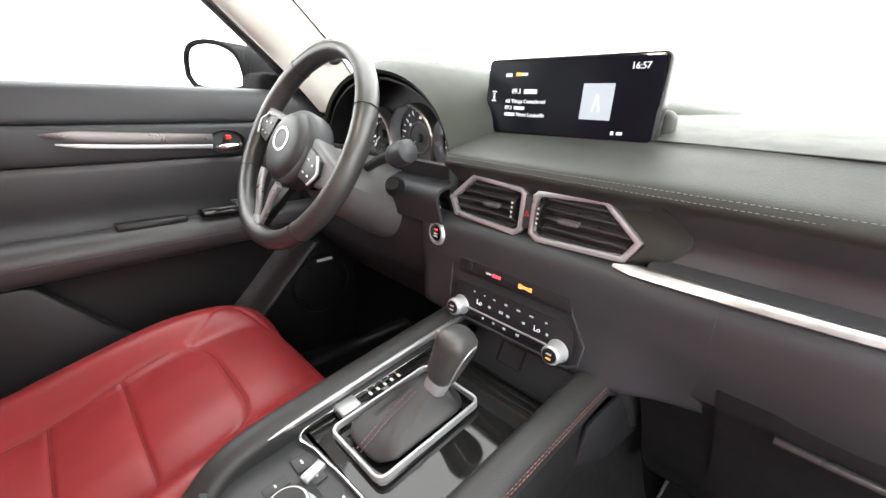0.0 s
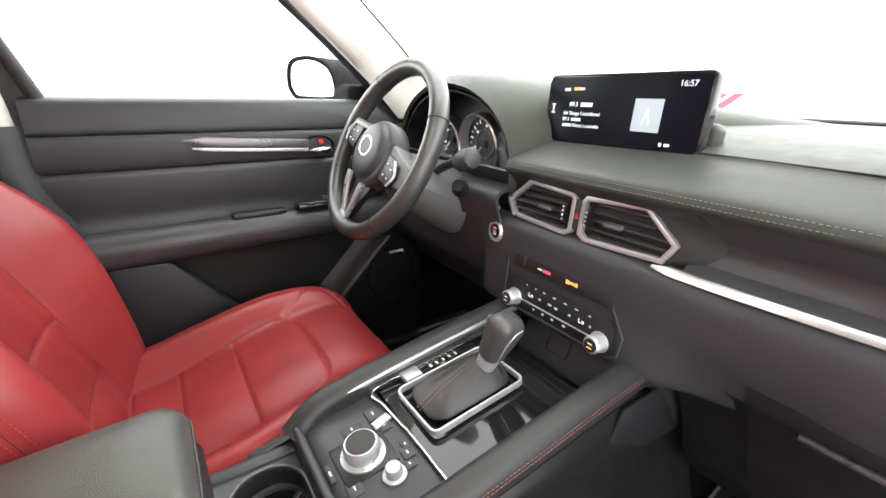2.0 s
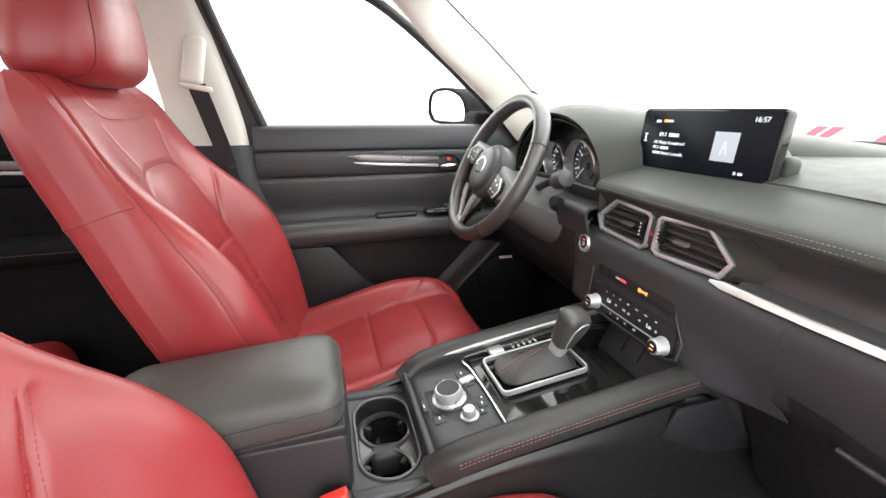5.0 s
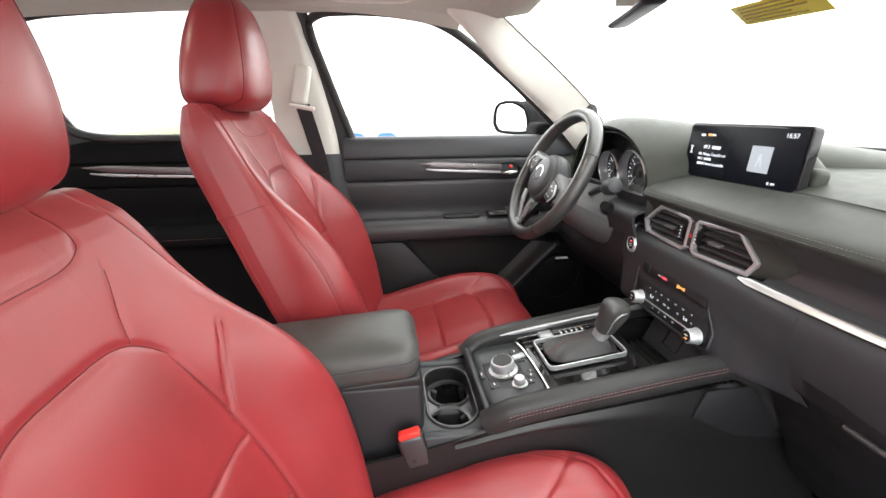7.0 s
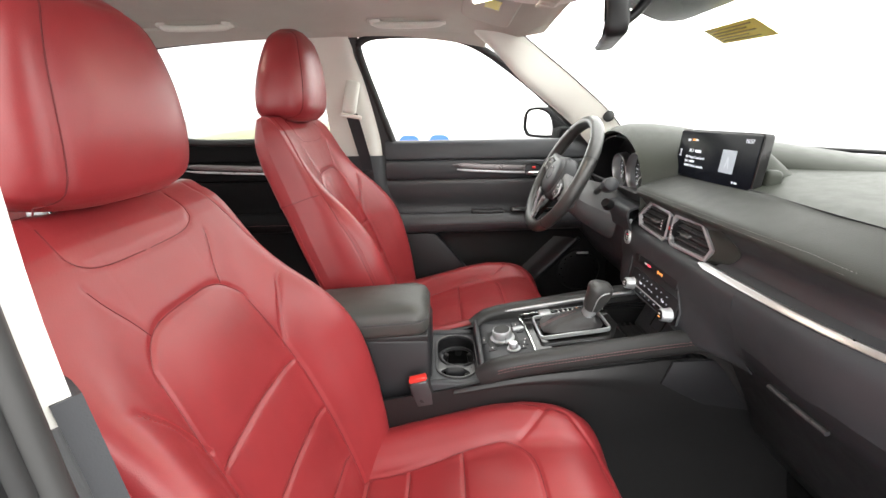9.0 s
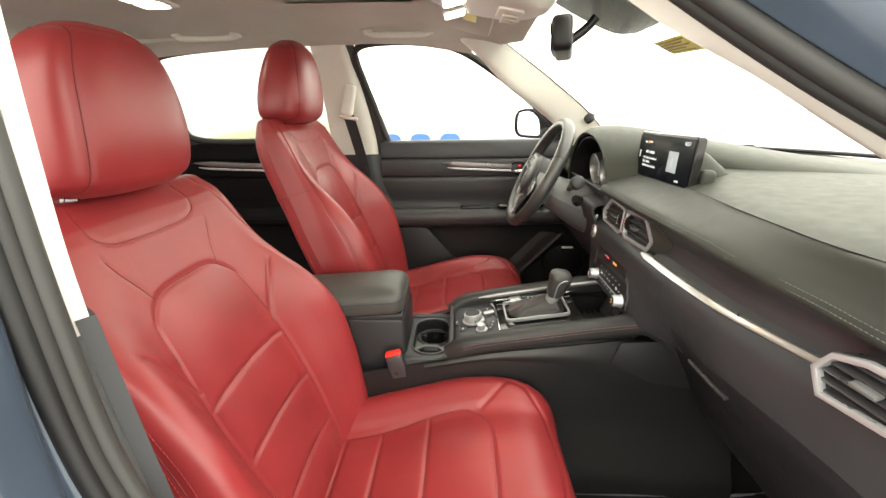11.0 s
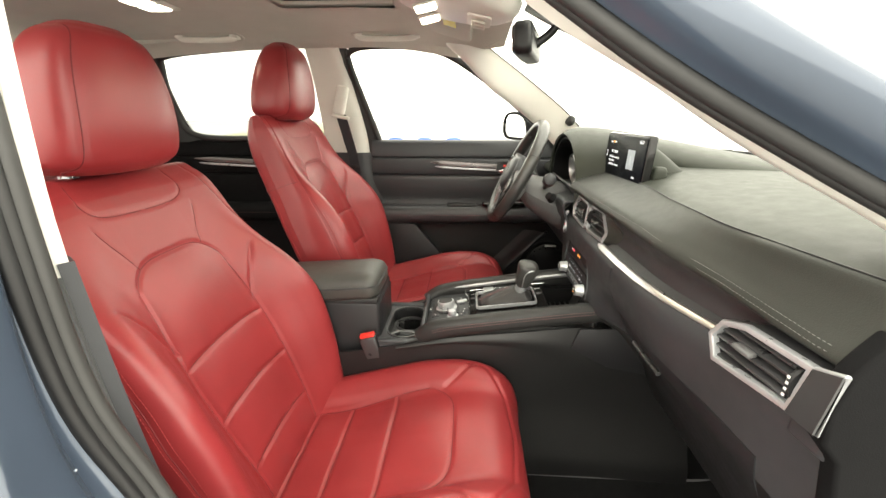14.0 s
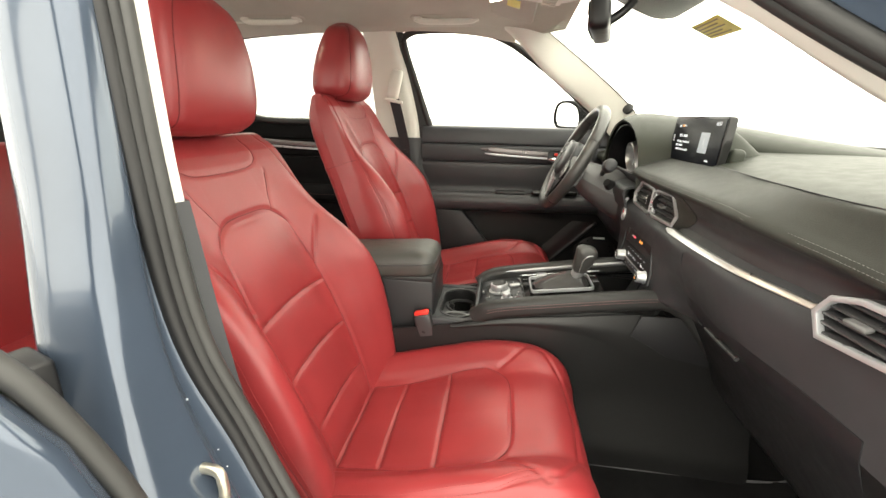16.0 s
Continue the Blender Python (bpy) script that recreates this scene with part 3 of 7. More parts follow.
# door pocket and speaker
prism("map_pocket", [(-0.80, 0.50), (-0.36, 0.50), (-0.42, 0.655), (-0.53, 0.787), (-0.625, 0.900), (-0.64, 0.906), (-0.80, 0.908)], 0.035, pose(-0.690, 0, 0, 0, 0, 90), LOWER_PLASTIC, door, "black door pocket", bevel=0.006, seg=3)
lathe("speaker_grille", [(0.001, 0.012), (0.06, 0.010), (0.088, 0.004), (0.095, -0.004)], pose(-0.742, -0.02, 0.72, 0, 90, 0), BLACK_HARD, door, "round speaker grille")
for k in range(60):
    a, r = k * 2.39996, 0.0105 * math.sqrt(k + 0.5)
    if r < 0.083:
        lathe("grille_hole", [(0.0012, 0.0), (0.0028, 0.0006), (0.0030, -0.001)], pose(-0.7315 - 0.5 * r * r, -0.02 + r * math.cos(a), 0.72 + r * math.sin(a), 0, 90, 0), PIANO, door, n=6)
block("speaker_badge", (0.004, 0.05, 0.009), pose(-0.732, -0.01, 0.800), MARK_WHITE, door, "small pale badge", bevel=0.001)
loft("front_fillet", [[(-0.745, y - 0.085, z), (-0.725, y - 0.045, z), (-0.698, y - 0.012, z), (-0.694, y, z), (-0.705, y + 0.008, z), (-0.742, y + 0.014, z)] for y, z in ((-0.045, 0.872), (-0.085, 0.833), (-0.150, 0.765), (-0.215, 0.700), (-0.29, 0.62), (-0.36, 0.54))], LOWER_PLASTIC, door, "raised lower corner", n=24, m=30)
# blacker plastic than door_1: the rear cabin's shade is put into the colour
door_panel("door_2", -1.80, -0.99, "rear door panel behind the driver seat, closed, darkened for the cabin shade", False, MATTE_PLASTIC, MATTE_PLASTIC)

for s_, nm in ((-1, "sill_1"), (1, "sill_2")):
    tagged(block(nm, (0.09, 1.1, 0.13), pose(s_ * 0.735, -0.25, 0.435), BLACK_HARD, bevel=0.02), "black plastic door sill trim", "sill", kind="structure")
    tagged(block(nm.replace("sill", "baseboard"), (0.06, 0.95, 0.12), pose(s_ * 0.745, -1.35, 0.43), BLACK_HARD, bevel=0.02), "black plastic rear door sill trim", "sill", kind="structure")
# footwell sides, far rear door and tailgate glass close the cabin
for s_, nm in ((-1, "wall_left_footwell"), (1, "wall_right_footwell")):
    tagged(loft(nm, [[(s_ * 0.755, y, 0.36), (s_ * 0.75, y, 0.8), (s_ * 0.765, y, 1.235)] for y in (0.10, 0.4, 0.72)], CARPET if s_ < 0 else BLACK_SOFT, None, n=6, m=6, thick=0.02), "black footwell side trim", "trim panel", kind="structure")
pane("window_5", [[(x, -2.36, 1.30), (x, -2.33, 1.45), (x, -2.26, 1.60)] for x in (-0.62, 0, 0.62)], "rear tailgate glass")

tagged(loft("trim_9", [[(-0.775, -0.72, 0.45), (-0.772, -0.76, 0.45), (-0.765, -0.87, 0.45)], [(-0.775, -0.755, 0.85), (-0.772, -0.79, 0.85), (-0.765, -0.87, 0.85)], [(-0.775, -0.77, 1.05), (-0.770, -0.80, 1.05), (-0.762, -0.87, 1.05)], [(-0.768, -0.775, 1.20), (-0.764, -0.80, 1.20), (-0.758, -0.88, 1.20)], [(-0.758, -0.795, 1.30), (-0.754, -0.815, 1.30), (-0.750, -0.88, 1.30)], [(-0.715, -0.85, 1.48), (-0.708, -0.868, 1.48), (-0.700, -0.915, 1.48)], [(-0.672, -0.885, 1.60), (-0.662, -0.90, 1.60), (-0.652, -0.945, 1.60)], [(-0.665, -0.89, 1.64), (-0.655, -0.91, 1.645), (-0.645, -0.955, 1.65)]], RUBBER, None, n=16, m=8, thick=-0.012), "black door frame edge beside the pale pillar", "door frame", kind="structure")

# ---- open rear door on the passenger side ----
rd = thing("door_3", (0.93, -0.90, 0.45), "blue grey rear door swung open beyond the pillar", "door", kind="structure")
RD = pose(1.204, -1.190, 0.78, 0, 0, 32)
skin = [(-0.46, -0.36), (0.47, -0.36), (0.50, -0.20), (0.53, 0.05), (0.52, 0.20), (0.49, 0.31), (0.45, 0.385), (0.38, 0.40), (-0.46, 0.38)]
prism("outer_panel", skin, 0.03, RD @ pose(0.055, 0, 0, 0, 0, 90), PAINT, rd, "blue grey metallic skin", bevel=0.010, seg=3)
prism("inner_panel", [(0.93 * a, 0.93 * b) for a, b in skin], 0.05, RD @ pose(0.024, 0, 0, 0, 0, 90), BLACK_SOFT, rd, "black inner trim", bevel=0.014, seg=3)
tube("edge_seal", [RD @ Vector((0.022, a, b)) for a, b in skin[1:8]], 0.009, GREY_RUBBER, rd, "grey rubber edge seal", samples=40)
tube("window_frame", [RD @ Vector((0.03, 0.44, 0.36)), RD @ Vector((-0.04, 0.38, 0.62)), RD @ Vector((-0.09, 0.28, 0.80)), RD @ Vector((-0.09, -0.20, 0.78)), RD @ Vector((0.03, -0.42, 0.36))], 0.020, RUBBER, rd, "black glass frame", samples=40)

# ---- door mirror ----
mir = thing("door_mirror", (-0.95, -0.12, 1.22), "black driver door mirror with bright glass", "mirror")
MM = pose(-0.958, -0.168, 0, 0, 0, 30) @ pose(0.95, 0, 0)
mo = [(-1.048, 1.300), (-1.045, 1.352), (-1.018, 1.384), (-0.95, 1.390), (-0.89, 1.372), (-0.86, 1.340), (-0.85, 1.285), (-0.87, 1.265), (-0.95, 1.262), (-1.02, 1.268)]
mo = [tuple(p) for p in spline(mo + mo[:1], 41)[:-1]]
prism("shell", mo, 0.13, MM, MATTE_PLASTIC, mir, "black housing", bevel=0.014, seg=4)
hoop("bezel", mo, 0.012, 0.02, MM @ pose(0, -0.012, 0), MATTE_PLASTIC, mir, bevel=0.003)
inner = [(-0.95 + (x + 0.95) * 0.90, 1.322 + (z - 1.322) * 0.86) for x, z in mo]
prism("mirror_glass", inner, 0.003, MM @ pose(0, -0.006, 0, 0, 0, 0), MIRROR, mir, "silvered glass")
block("foot", (0.14, 0.07, 0.07), pose(-0.825, -0.10, 1.275), MATTE_PLASTIC, mir, bevel=0.02)
loft("sail", [[(-0.745, -0.10, 1.265), (-0.75, 0.02, 1.262), (-0.755, 0.14, 1.255)], [(-0.74, -0.05, 1.30), (-0.742, 0.0, 1.30), (-0.745, 0.06, 1.29)], [(-0.735, -0.03, 1.32), (-0.737, -0.02, 1.32), (-0.738, 0.0, 1.315)]], BLACK_SOFT, mir, "corner cover", n=8, m=8)


# ---- dashboard ----
dash = thing("dashboard", (0.0, 0.2, 0.6), "charcoal soft-touch dashboard with stitched edge", "dashboard")


def edge_y(x):
    """How far back the stitched edge and face lie along the width."""
    return float(np.interp(x, [-0.76, -0.4, 0.05, 0.25, 0.45, 0.60, 0.775], [-0.010, 0.002, 0.012, 0.011, 0.006, -0.020, -0.038]))


DX = [-0.76, -0.62, -0.45, -0.25, -0.12, 0.0, 0.15, 0.30, 0.45, 0.60, 0.70, 0.79]
def pad_profile(x, full=True):
    q = (x / 0.76) ** 2
    pts = [(x, 0.80 - 0.34 * q, 1.225), (x, 0.55 - 0.2 * q, 1.243), (x, 0.30 - 0.08 * q, 1.248), (x, 0.13, 1.240)]
    e = edge_y(x)
    yc = float(np.interp(x, [-0.76, -0.17, 0.19, 0.35, 0.55, 0.775], [0.03, 0.02, 0.003, -0.018, -0.030, -0.005]))
    d = 0.024 * float(np.clip((x - 0.40) / 0.35, 0, 1))
    return pts + ([(x, yc + 0.045, 1.2275), (x, yc + 0.014, 1.2200), (x, yc + 0.004, 1.2165), (x, yc - 0.003, 1.2105), (x, 0.5 * (yc - 0.003) - 0.5 * (0.058 + e), 1.1965 - 0.4 * d), (x, -0.062 - e, 1.180 - 0.7 * d), (x, -0.072 - e, 1.170 - d), (x, -0.075 - e, 1.160 - d), (x, -0.068 - e, 1.152 - d)] if full else [(x, 0.10, 1.236), (x, 0.07, 1.230)])


PAD = [pad_profile(x) for x in (-0.152, -0.11, 0.0, 0.15, 0.30, 0.45, 0.60, 0.70, 0.775)] + [[(0.798, y, z - 0.003) for _, y, z in pad_profile(0.79)]]
loft("top_pad", [q[:7] for q in PAD], DASH_TOP, dash, "charcoal padded top", n=60, m=44, thick=0.010)
loft("front_pad", [q[6:] for q in PAD], DASH_FRONT, dash, "stitched leather front edge", n=60, m=36, thick=0.010)
loft("driver_top_pad", [pad_profile(x, False) for x in (-0.76, -0.60, -0.45, -0.30, -0.152)], DASH_TOP, dash, n=30, m=30, thick=0.010)
loft("corner_pad", [pad_profile(x)[3:] for x in (-0.76, -0.70, -0.62, -0.595)], DASH_TOP, dash, n=16, m=30, thick=0.010)
loft("binnacle_floor", [[(x, 0.03, 1.128), (x, -0.03, 1.124), (x, -0.085, 1.118), (x, -0.10, 1.10), (x, -0.085, 1.05)] for x in (-0.60, -0.5, -0.38, -0.26, -0.152)], BLACK_SOFT, dash, n=16, m=20)
def crease_y(x):
    return float(np.interp(x, [-0.76, -0.17, 0.19, 0.35, 0.55, 0.775], [0.03, 0.02, 0.003, -0.018, -0.030, -0.005]))


# thin dark tube that draws the crease's shade on the pad
tube("crease_shade_line", [(x, crease_y(x) + 0.0035, 1.2165) for x in np.linspace(-0.15, 0.79, 30)], 0.0012, BLACK_HARD, dash, "fine dark line drawn as the shade of the crease", n=6, samples=60)
for dz, dy in ((0.0, 0.0), (0.007, 0.009)):
    stitches("stitching", [(x, -0.0745 - edge_y(x) + dy * 0.35, 1.1650 + dz - 0.024 * float(np.clip((x - 0.40) / 0.35, 0, 1))) for x in np.linspace(-0.16, 0.765, 200)], THREAD, dash, pitch=0.0060, length=0.0040, r=0.00042, normal=(0, -1, 0.6), label="grey twin stitching")
loft("decor_panel", [[(x, -0.062 - edge_y(x), 1.152 - 0.024 * float(np.clip((x - 0.40) / 0.35, 0, 1))), (x, -0.046 - edge_y(x), 1.130), (x, -0.034 - edge_y(x), 1.11), (x, -0.040 - edge_y(x), 1.082)] for x in DX], DECOR, dash, "dark metallic decor panel", n=50, m=14)
FACE = [[(x, -0.040 - edge_y(x), 1.085), (x, -0.060 - edge_y(x), 1.066), (x, -0.070 - edge_y(x), 1.04), (x, -0.060 - edge_y(x), 0.985), (x, -0.035 - 0.5 * edge_y(x), 0.92), (x, 0.0, 0.87), (x, 0.055, 0.77), (x, 0.095, 0.68), (x, 0.16, 0.60)] for x in (0.185, 0.30, 0.45, 0.60, 0.70, 0.795)]
loft("lower_face", [q[:5] for q in FACE], BLACK_SOFT, dash, "black satin face under the silver strip", n=40, m=24)
# lower part of the same face, in darker plastic to imitate its shade
loft("shaded_lower_face", [q[4:] for q in FACE], SIDE_PLASTIC, dash, "black lower panel", n=40, m=24)
loft("driver_face", [[(x, -0.040 - edge_y(x), 1.085), (x, -0.060 - edge_y(x), 1.066), (x, -0.070 - edge_y(x), 1.04), (x, -0.060 - edge_y(x), 0.985), (x, -0.04, 0.92), (x, 0.0, 0.87), (x, 0.06, 0.80), (x, 0.12, 0.77), (x, 0.3, 0.76)] for x in (-0.76, -0.62, -0.45, -0.32, -0.20)], BLACK_SOFT, dash, "black lower panel", n=40, m=40)
sweep("chrome_strip", spline([(0.148, -0.075, 1.070), (0.30, -0.076, 1.071), (0.45, -0.066, 1.072), (0.61, -0.032, 1.074)], 40), [(-0.004, -0.0055), (0.004, -0.006), (0.005, -0.0045), (-0.001, 0.0045), (-0.003, 0.0055), (-0.008, 0.005)], STRIP_SILVER, dash, "satin silver trim strip", scale=[min(1.05 - 0.30 * k / 39, 0.35 + 0.35 * k) for k in range(40)])
# glovebox
def face_y(x, z):
    e = edge_y(x)
    return float(np.interp(z, [0.60, 0.68, 0.77, 0.87, 0.92, 0.985, 1.04, 1.066, 1.085], [0.16, 0.095, 0.055, 0.0, -0.035 - 0.5 * e, -0.060 - e, -0.070 - e, -0.060 - e, -0.040 - e]))


gb = loft("glovebox_lid", [[(x, face_y(x, z) - 0.0015, z) for z in np.linspace(0.952, 0.69, 9)] for x in np.linspace(0.285, 0.70, 8)], LOWER_PLASTIC, dash, n=24, m=24, thick=0.004)
sweep("latch", spline([(0.345, face_y(0.345, 0.913) - 0.007, 0.913), (0.40, face_y(0.4, 0.913) - 0.008, 0.913), (0.458, face_y(0.458, 0.912) - 0.007, 0.912)], 12), rounded(0.009, 0.008, 0.003, 3), SLAT_PLASTIC, gb, "dark latch bar")
# end cap beside the door; matte black stands in for the unbuilt door's shade
edge = [(face_y(0.79, z) - 0.002, z) for z in np.linspace(0.60, 1.04, 14)]
prism("end_panel", edge + [(-0.052, 1.062), (-0.055, 1.10), (-0.044, 1.14), (-0.032, 1.158), (-0.010, 1.186), (0.05, 1.208), (0.13, 1.220), (0.34, 1.20), (0.34, 0.60)], 0.024, pose(0.806, 0, 0, 0, 0, 90), MATTE_PLASTIC, dash, "end panel, blackened as if shaded by the open door", bevel=0.005, seg=3)

# binnacle over the instruments
hood = []
for y, rl, rr, zt, zb in ((0.60, 0.38, 0.66, 1.237, 1.222), (0.48, 0.37, 0.64, 1.254, 1.226), (0.36, 0.35, 0.60, 1.274, 1.228), (0.20, 0.30, 0.48, 1.305, 1.222), (0.09, 0.25, 0.32, 1.326, 1.21), (0.0, 0.225, 0.255, 1.333, 1.17), (-0.055, 0.215, 0.238, 1.322, 1.125), (-0.068, 0.208, 0.231, 1.310, 1.120)):
    hood.append([(-0.383 - rl, y, zb - 0.02)] + [(-0.383 + (rl if a > math.pi / 2 else rr) * math.cos(a), y, zb + (zt - zb) * math.sin(a) ** 0.8) for a in np.linspace(math.pi, 0, 13)] + [(-0.383 + rr, y, zb - 0.02)])
loft("binnacle", hood, DASH_TOP, dash, "padded instrument hood", n=26, m=60, thick=-0.008)
loft("binnacle_lining", [[(p[0] * 0.93 - 0.383 * 0.07, y + 0.004, 1.165 + (p[2] - 1.165) * 0.88) for p in sec] for sec, y in zip((hood[5], hood[6], hood[7]), (0.05, 0.0, -0.06))], LOWER_PLASTIC, dash, n=12, m=40, thick=0.004)

# ---- instrument cluster ----
clu = thing("instrument_cluster", (-0.383, 0.0, 1.12), "three round dials with silver rings under the hood", "instrument cluster")
prism("face", [(-0.57, 1.13), (-0.20, 1.13), (-0.19, 1.20), (-0.22, 1.275), (-0.30, 1.308), (-0.46, 1.308), (-0.54, 1.275), (-0.575, 1.20)], 0.02, pose(0, 0.024, 0), BLACK_HARD, clu, "black dial plate")
for cx, r in ((-0.465, 0.056), (-0.337, 0.068), (-0.212, 0.056)):
    lathe("dial_ring", [(r * 0.965, 0.0), (r * 0.975, 0.026), (r, 0.029), (r * 1.045, 0.026), (r * 1.055, 0.0)], pose(cx, 0.022, 1.181, 98, 0, 0), STRIP_SILVER, clu, "silver ring")
    lathe("dial_face", [(0.001, 0.002), (r * 0.5, 0.002), (r * 0.9, 0.0015), (r * 0.92, 0.0)], pose(cx, 0.0238, 1.181, 90, 0, 0), DIAL_FACE, clu, "grey black dial face")
    lathe("inner_ring", [(r * 0.44, 0.0), (r * 0.45, 0.004), (r * 0.49, 0.004), (r * 0.50, 0.0)], pose(cx, 0.0215, 1.181, 90, 0, 0), GREY_TRIM, clu, "grey inner ring")
    for k in range(21):
        a = radians(220 - 13 * k)
        lg = 0.010 if k % 2 == 0 else 0.005
        block("tick", (0.0026 if k % 2 == 0 else 0.0016, 0.002, lg), pose(cx + (r * 0.86 - lg / 2) * math.cos(a), 0.0225, 1.181 + (r * 0.86 - lg / 2) * math.sin(a)) @ pose(0, 0, 0, 0, 90 - math.degrees(a), 0), LIT_WHITE, clu, bevel=0)
        if k % 4 == 2:
            block("numeral_bar", (0.007, 0.002, 0.0055), pose(cx + r * 0.60 * math.cos(a), 0.0225, 1.181 + r * 0.60 * math.sin(a)), LIT_WHITE, clu, bevel=0)
    block("needle", (0.0026, 0.002, r * 0.72), pose(cx - r * 0.25, 0.014, 1.181 - r * 0.25, 0, 225, 0), MARK_WHITE, clu, bevel=0)
    lathe("needle_cap", [(0.001, 0.010), (0.008, 0.009), (0.010, 0.0)], pose(cx, 0.022, 1.181, 90, 0, 0), BLACK_SOFT, clu, n=20)

# ---- steering column and stalks ----
col = thing("steering_column", (-0.383, -0.12, 1.05), "black plastic steering column shroud with stalks", "steering column")
loft("shroud", [[(-0.383 + rx * math.cos(a), y, z + rz * math.sin(a)) for a in np.linspace(0, 2 * math.pi, 17)] for y, z, rx, rz in ((0.03, 1.035, 0.130, 0.098), (-0.06, 1.058, 0.114, 0.086), (-0.13, 1.088, 0.100, 0.073), (-0.185, 1.115, 0.084, 0.058), (-0.205, 1.13, 0.060, 0.040))], COLUMN_PLASTIC, col, n=16, m=40, thick=0.004)
for s in (1, -1):
    tube("stalk", [(-0.383 + s * 0.06, -0.13, 1.13), (-0.383 + s * 0.12, -0.135, 1.155), (-0.383 + s * 0.165, -0.138, 1.170)], 0.009, BLACK_HARD, col, samples=10)
    lathe("stalk_end", [(0.004, -0.026), (0.014, -0.026), (0.019, -0.016), (0.021, 0.004), (0.019, 0.020), (0.012, 0.025), (0.003, 0.026)], pose(-0.383 + s * 0.188, -0.140, 1.174, 0, s * 70, 0), BLACK_SOFT, col, "grey ribbed stalk end", n=20)
lathe("stalk_collar", [(0.003, 0.010), (0.012, 0.010), (0.016, 0.0), (0.018, -0.01)], pose(-0.235, -0.125, 1.115, 60, 0, 35), BLACK_HARD, col)

# ---- steering wheel ----
sw = thing("steering_wheel", (-0.383, -0.26, 1.18), "black leather steering wheel with satin spokes", "steering wheel")
TURNED = pose(0, 0, 0, 0, 15, 0)
RW = pose(-0.381, -0.222, 1.179, -27, 0, 0) @ TURNED
WM = pose(-0.381, -0.222, 1.179, -27, 0, 0) @ pose(0, -0.0135, -0.014) @ TURNED
N = 72
rim = [RW @ Vector((0.180 * math.cos(a), 0, 0.180 * math.sin(a))) for a in np.linspace(0, 2 * math.pi, N, endpoint=False)]
axis = WM.to_3x3() @ Vector((0, 1, 0))
sweep("rim", rim, ring(0.0170, 14, 0.0200), WHEEL_LEATHER, sw, "black leather rim", up=tuple(axis), closed=True)
for k in (38, 142, 218, 322):
    a = radians(k)
    seam = [RW @ (Vector((0.180 * math.cos(a), 0, 0.180 * math.sin(a))) + 0.0205 * (math.cos(b) * Vector((math.cos(a), 0, math.sin(a))) * 0.86 + math.sin(b) * Vector((0, 1, 0)))) for b in np.linspace(0, 2 * math.pi, 16, endpoint=False)]
    sweep("seam", seam, ring(0.0009, 5), BLACK_HARD, sw, up=tuple(WM.to_3x3() @ Vector((-math.sin(a), 0, math.cos(a)))), closed=True)
for a0, a1 in ((100, 170), (10, 80), (172, 210), (330, 368)):
    stitches("stitching", [RW @ Vector((0.166 * math.cos(radians(a)), -0.004, 0.166 * math.sin(radians(a)))) for a in np.linspace(a0, a1, 40)], THREAD, sw, pitch=0.006, normal=tuple(axis))
hubp = [(0.080 * math.cos(a), 0.070 * math.sin(a)) for a in np.linspace(0, 2 * math.pi, 28, endpoint=False)]
pad = prism("airbag_pad", hubp, 0.05, WM @ pose(0, -0.006, 0), BLACK_SOFT, sw, "black airbag cover", bevel=0.014, seg=4)
lathe("emblem_disc", [(0.002, 0.0095), (0.030, 0.009), (0.050, 0.006), (0.057, 0.002), (0.060, -0.004), (0.066, -0.014)], WM @ pose(0, -0.012, 0.0, 90, 0, 0), BLACK_SOFT, pad, "round centre cover", n=36)
hoop("emblem_ring", [(0.027 * math.cos(a), 0.006 + 0.021 * math.sin(a)) for a in np.linspace(0, 2 * math.pi, 28, endpoint=False)], 0.003, 0.003, WM @ pose(0, -0.0225, 0), CHROME, pad, "plain silver oval ring", bevel=0)
for s in (1, -1):
    sp = [(s * 0.06, 0.035), (s * 0.10, 0.028), (s * 0.165, 0.022), (s * 0.168, -0.022), (s * 0.11, -0.034), (s * 0.066, -0.035)]
    arm = prism("side_spoke", sp if s > 0 else sp[::-1], 0.045, WM @ pose(0, 0.0, 0.008), COLUMN_PLASTIC, sw, bevel=0.008, seg=3)
    ho = [(s * 0.082, 0.026), (s * 0.128, 0.020), (s * 0.140, 0.0), (s * 0.128, -0.024), (s * 0.086, -0.026)]
    prism("switch_pad", ho if s > 0 else ho[::-1], 0.012, WM @ pose(0, -0.008, 0), BLACK_HARD, arm, bevel=0.003)
    sweep("switch_bezel", spline([tuple(WM @ Vector((s * x, -0.010, z))) for x, z in ((0.120, 0.024), (0.134, 0.012), (0.143, 0.0), (0.132, -0.022))], 14), ring(0.0022, 6), SILVER, arm, "satin arc", up=tuple(axis))
    for kx, kz in ((0.098, 0.010), (0.118, 0.006), (0.100, -0.012), (0.118, -0.012)):
        block("switch_mark", (0.006, 0.001, 0.003), WM @ pose(s * kx, -0.0095, kz), MARK_WHITE, arm, bevel=0)
for q in (1, -1):
    leg = [WM @ Vector((q * 0.040, -0.006, -0.062)), WM @ Vector((q * 0.034, -0.004, -0.085)), WM @ Vector((q * 0.020, 0.006, -0.125)), WM @ Vector((q * 0.007, 0.012, -0.156))]
    sweep("lower_spoke", spline([tuple(v) for v in leg], 16), rounded(0.017, 0.010, 0.003, 3), SILVER, sw, "satin silver arm of the forked lower spoke", up=tuple(-axis), scale=[1.0 - 0.2 * k / 15 for k in range(16)])
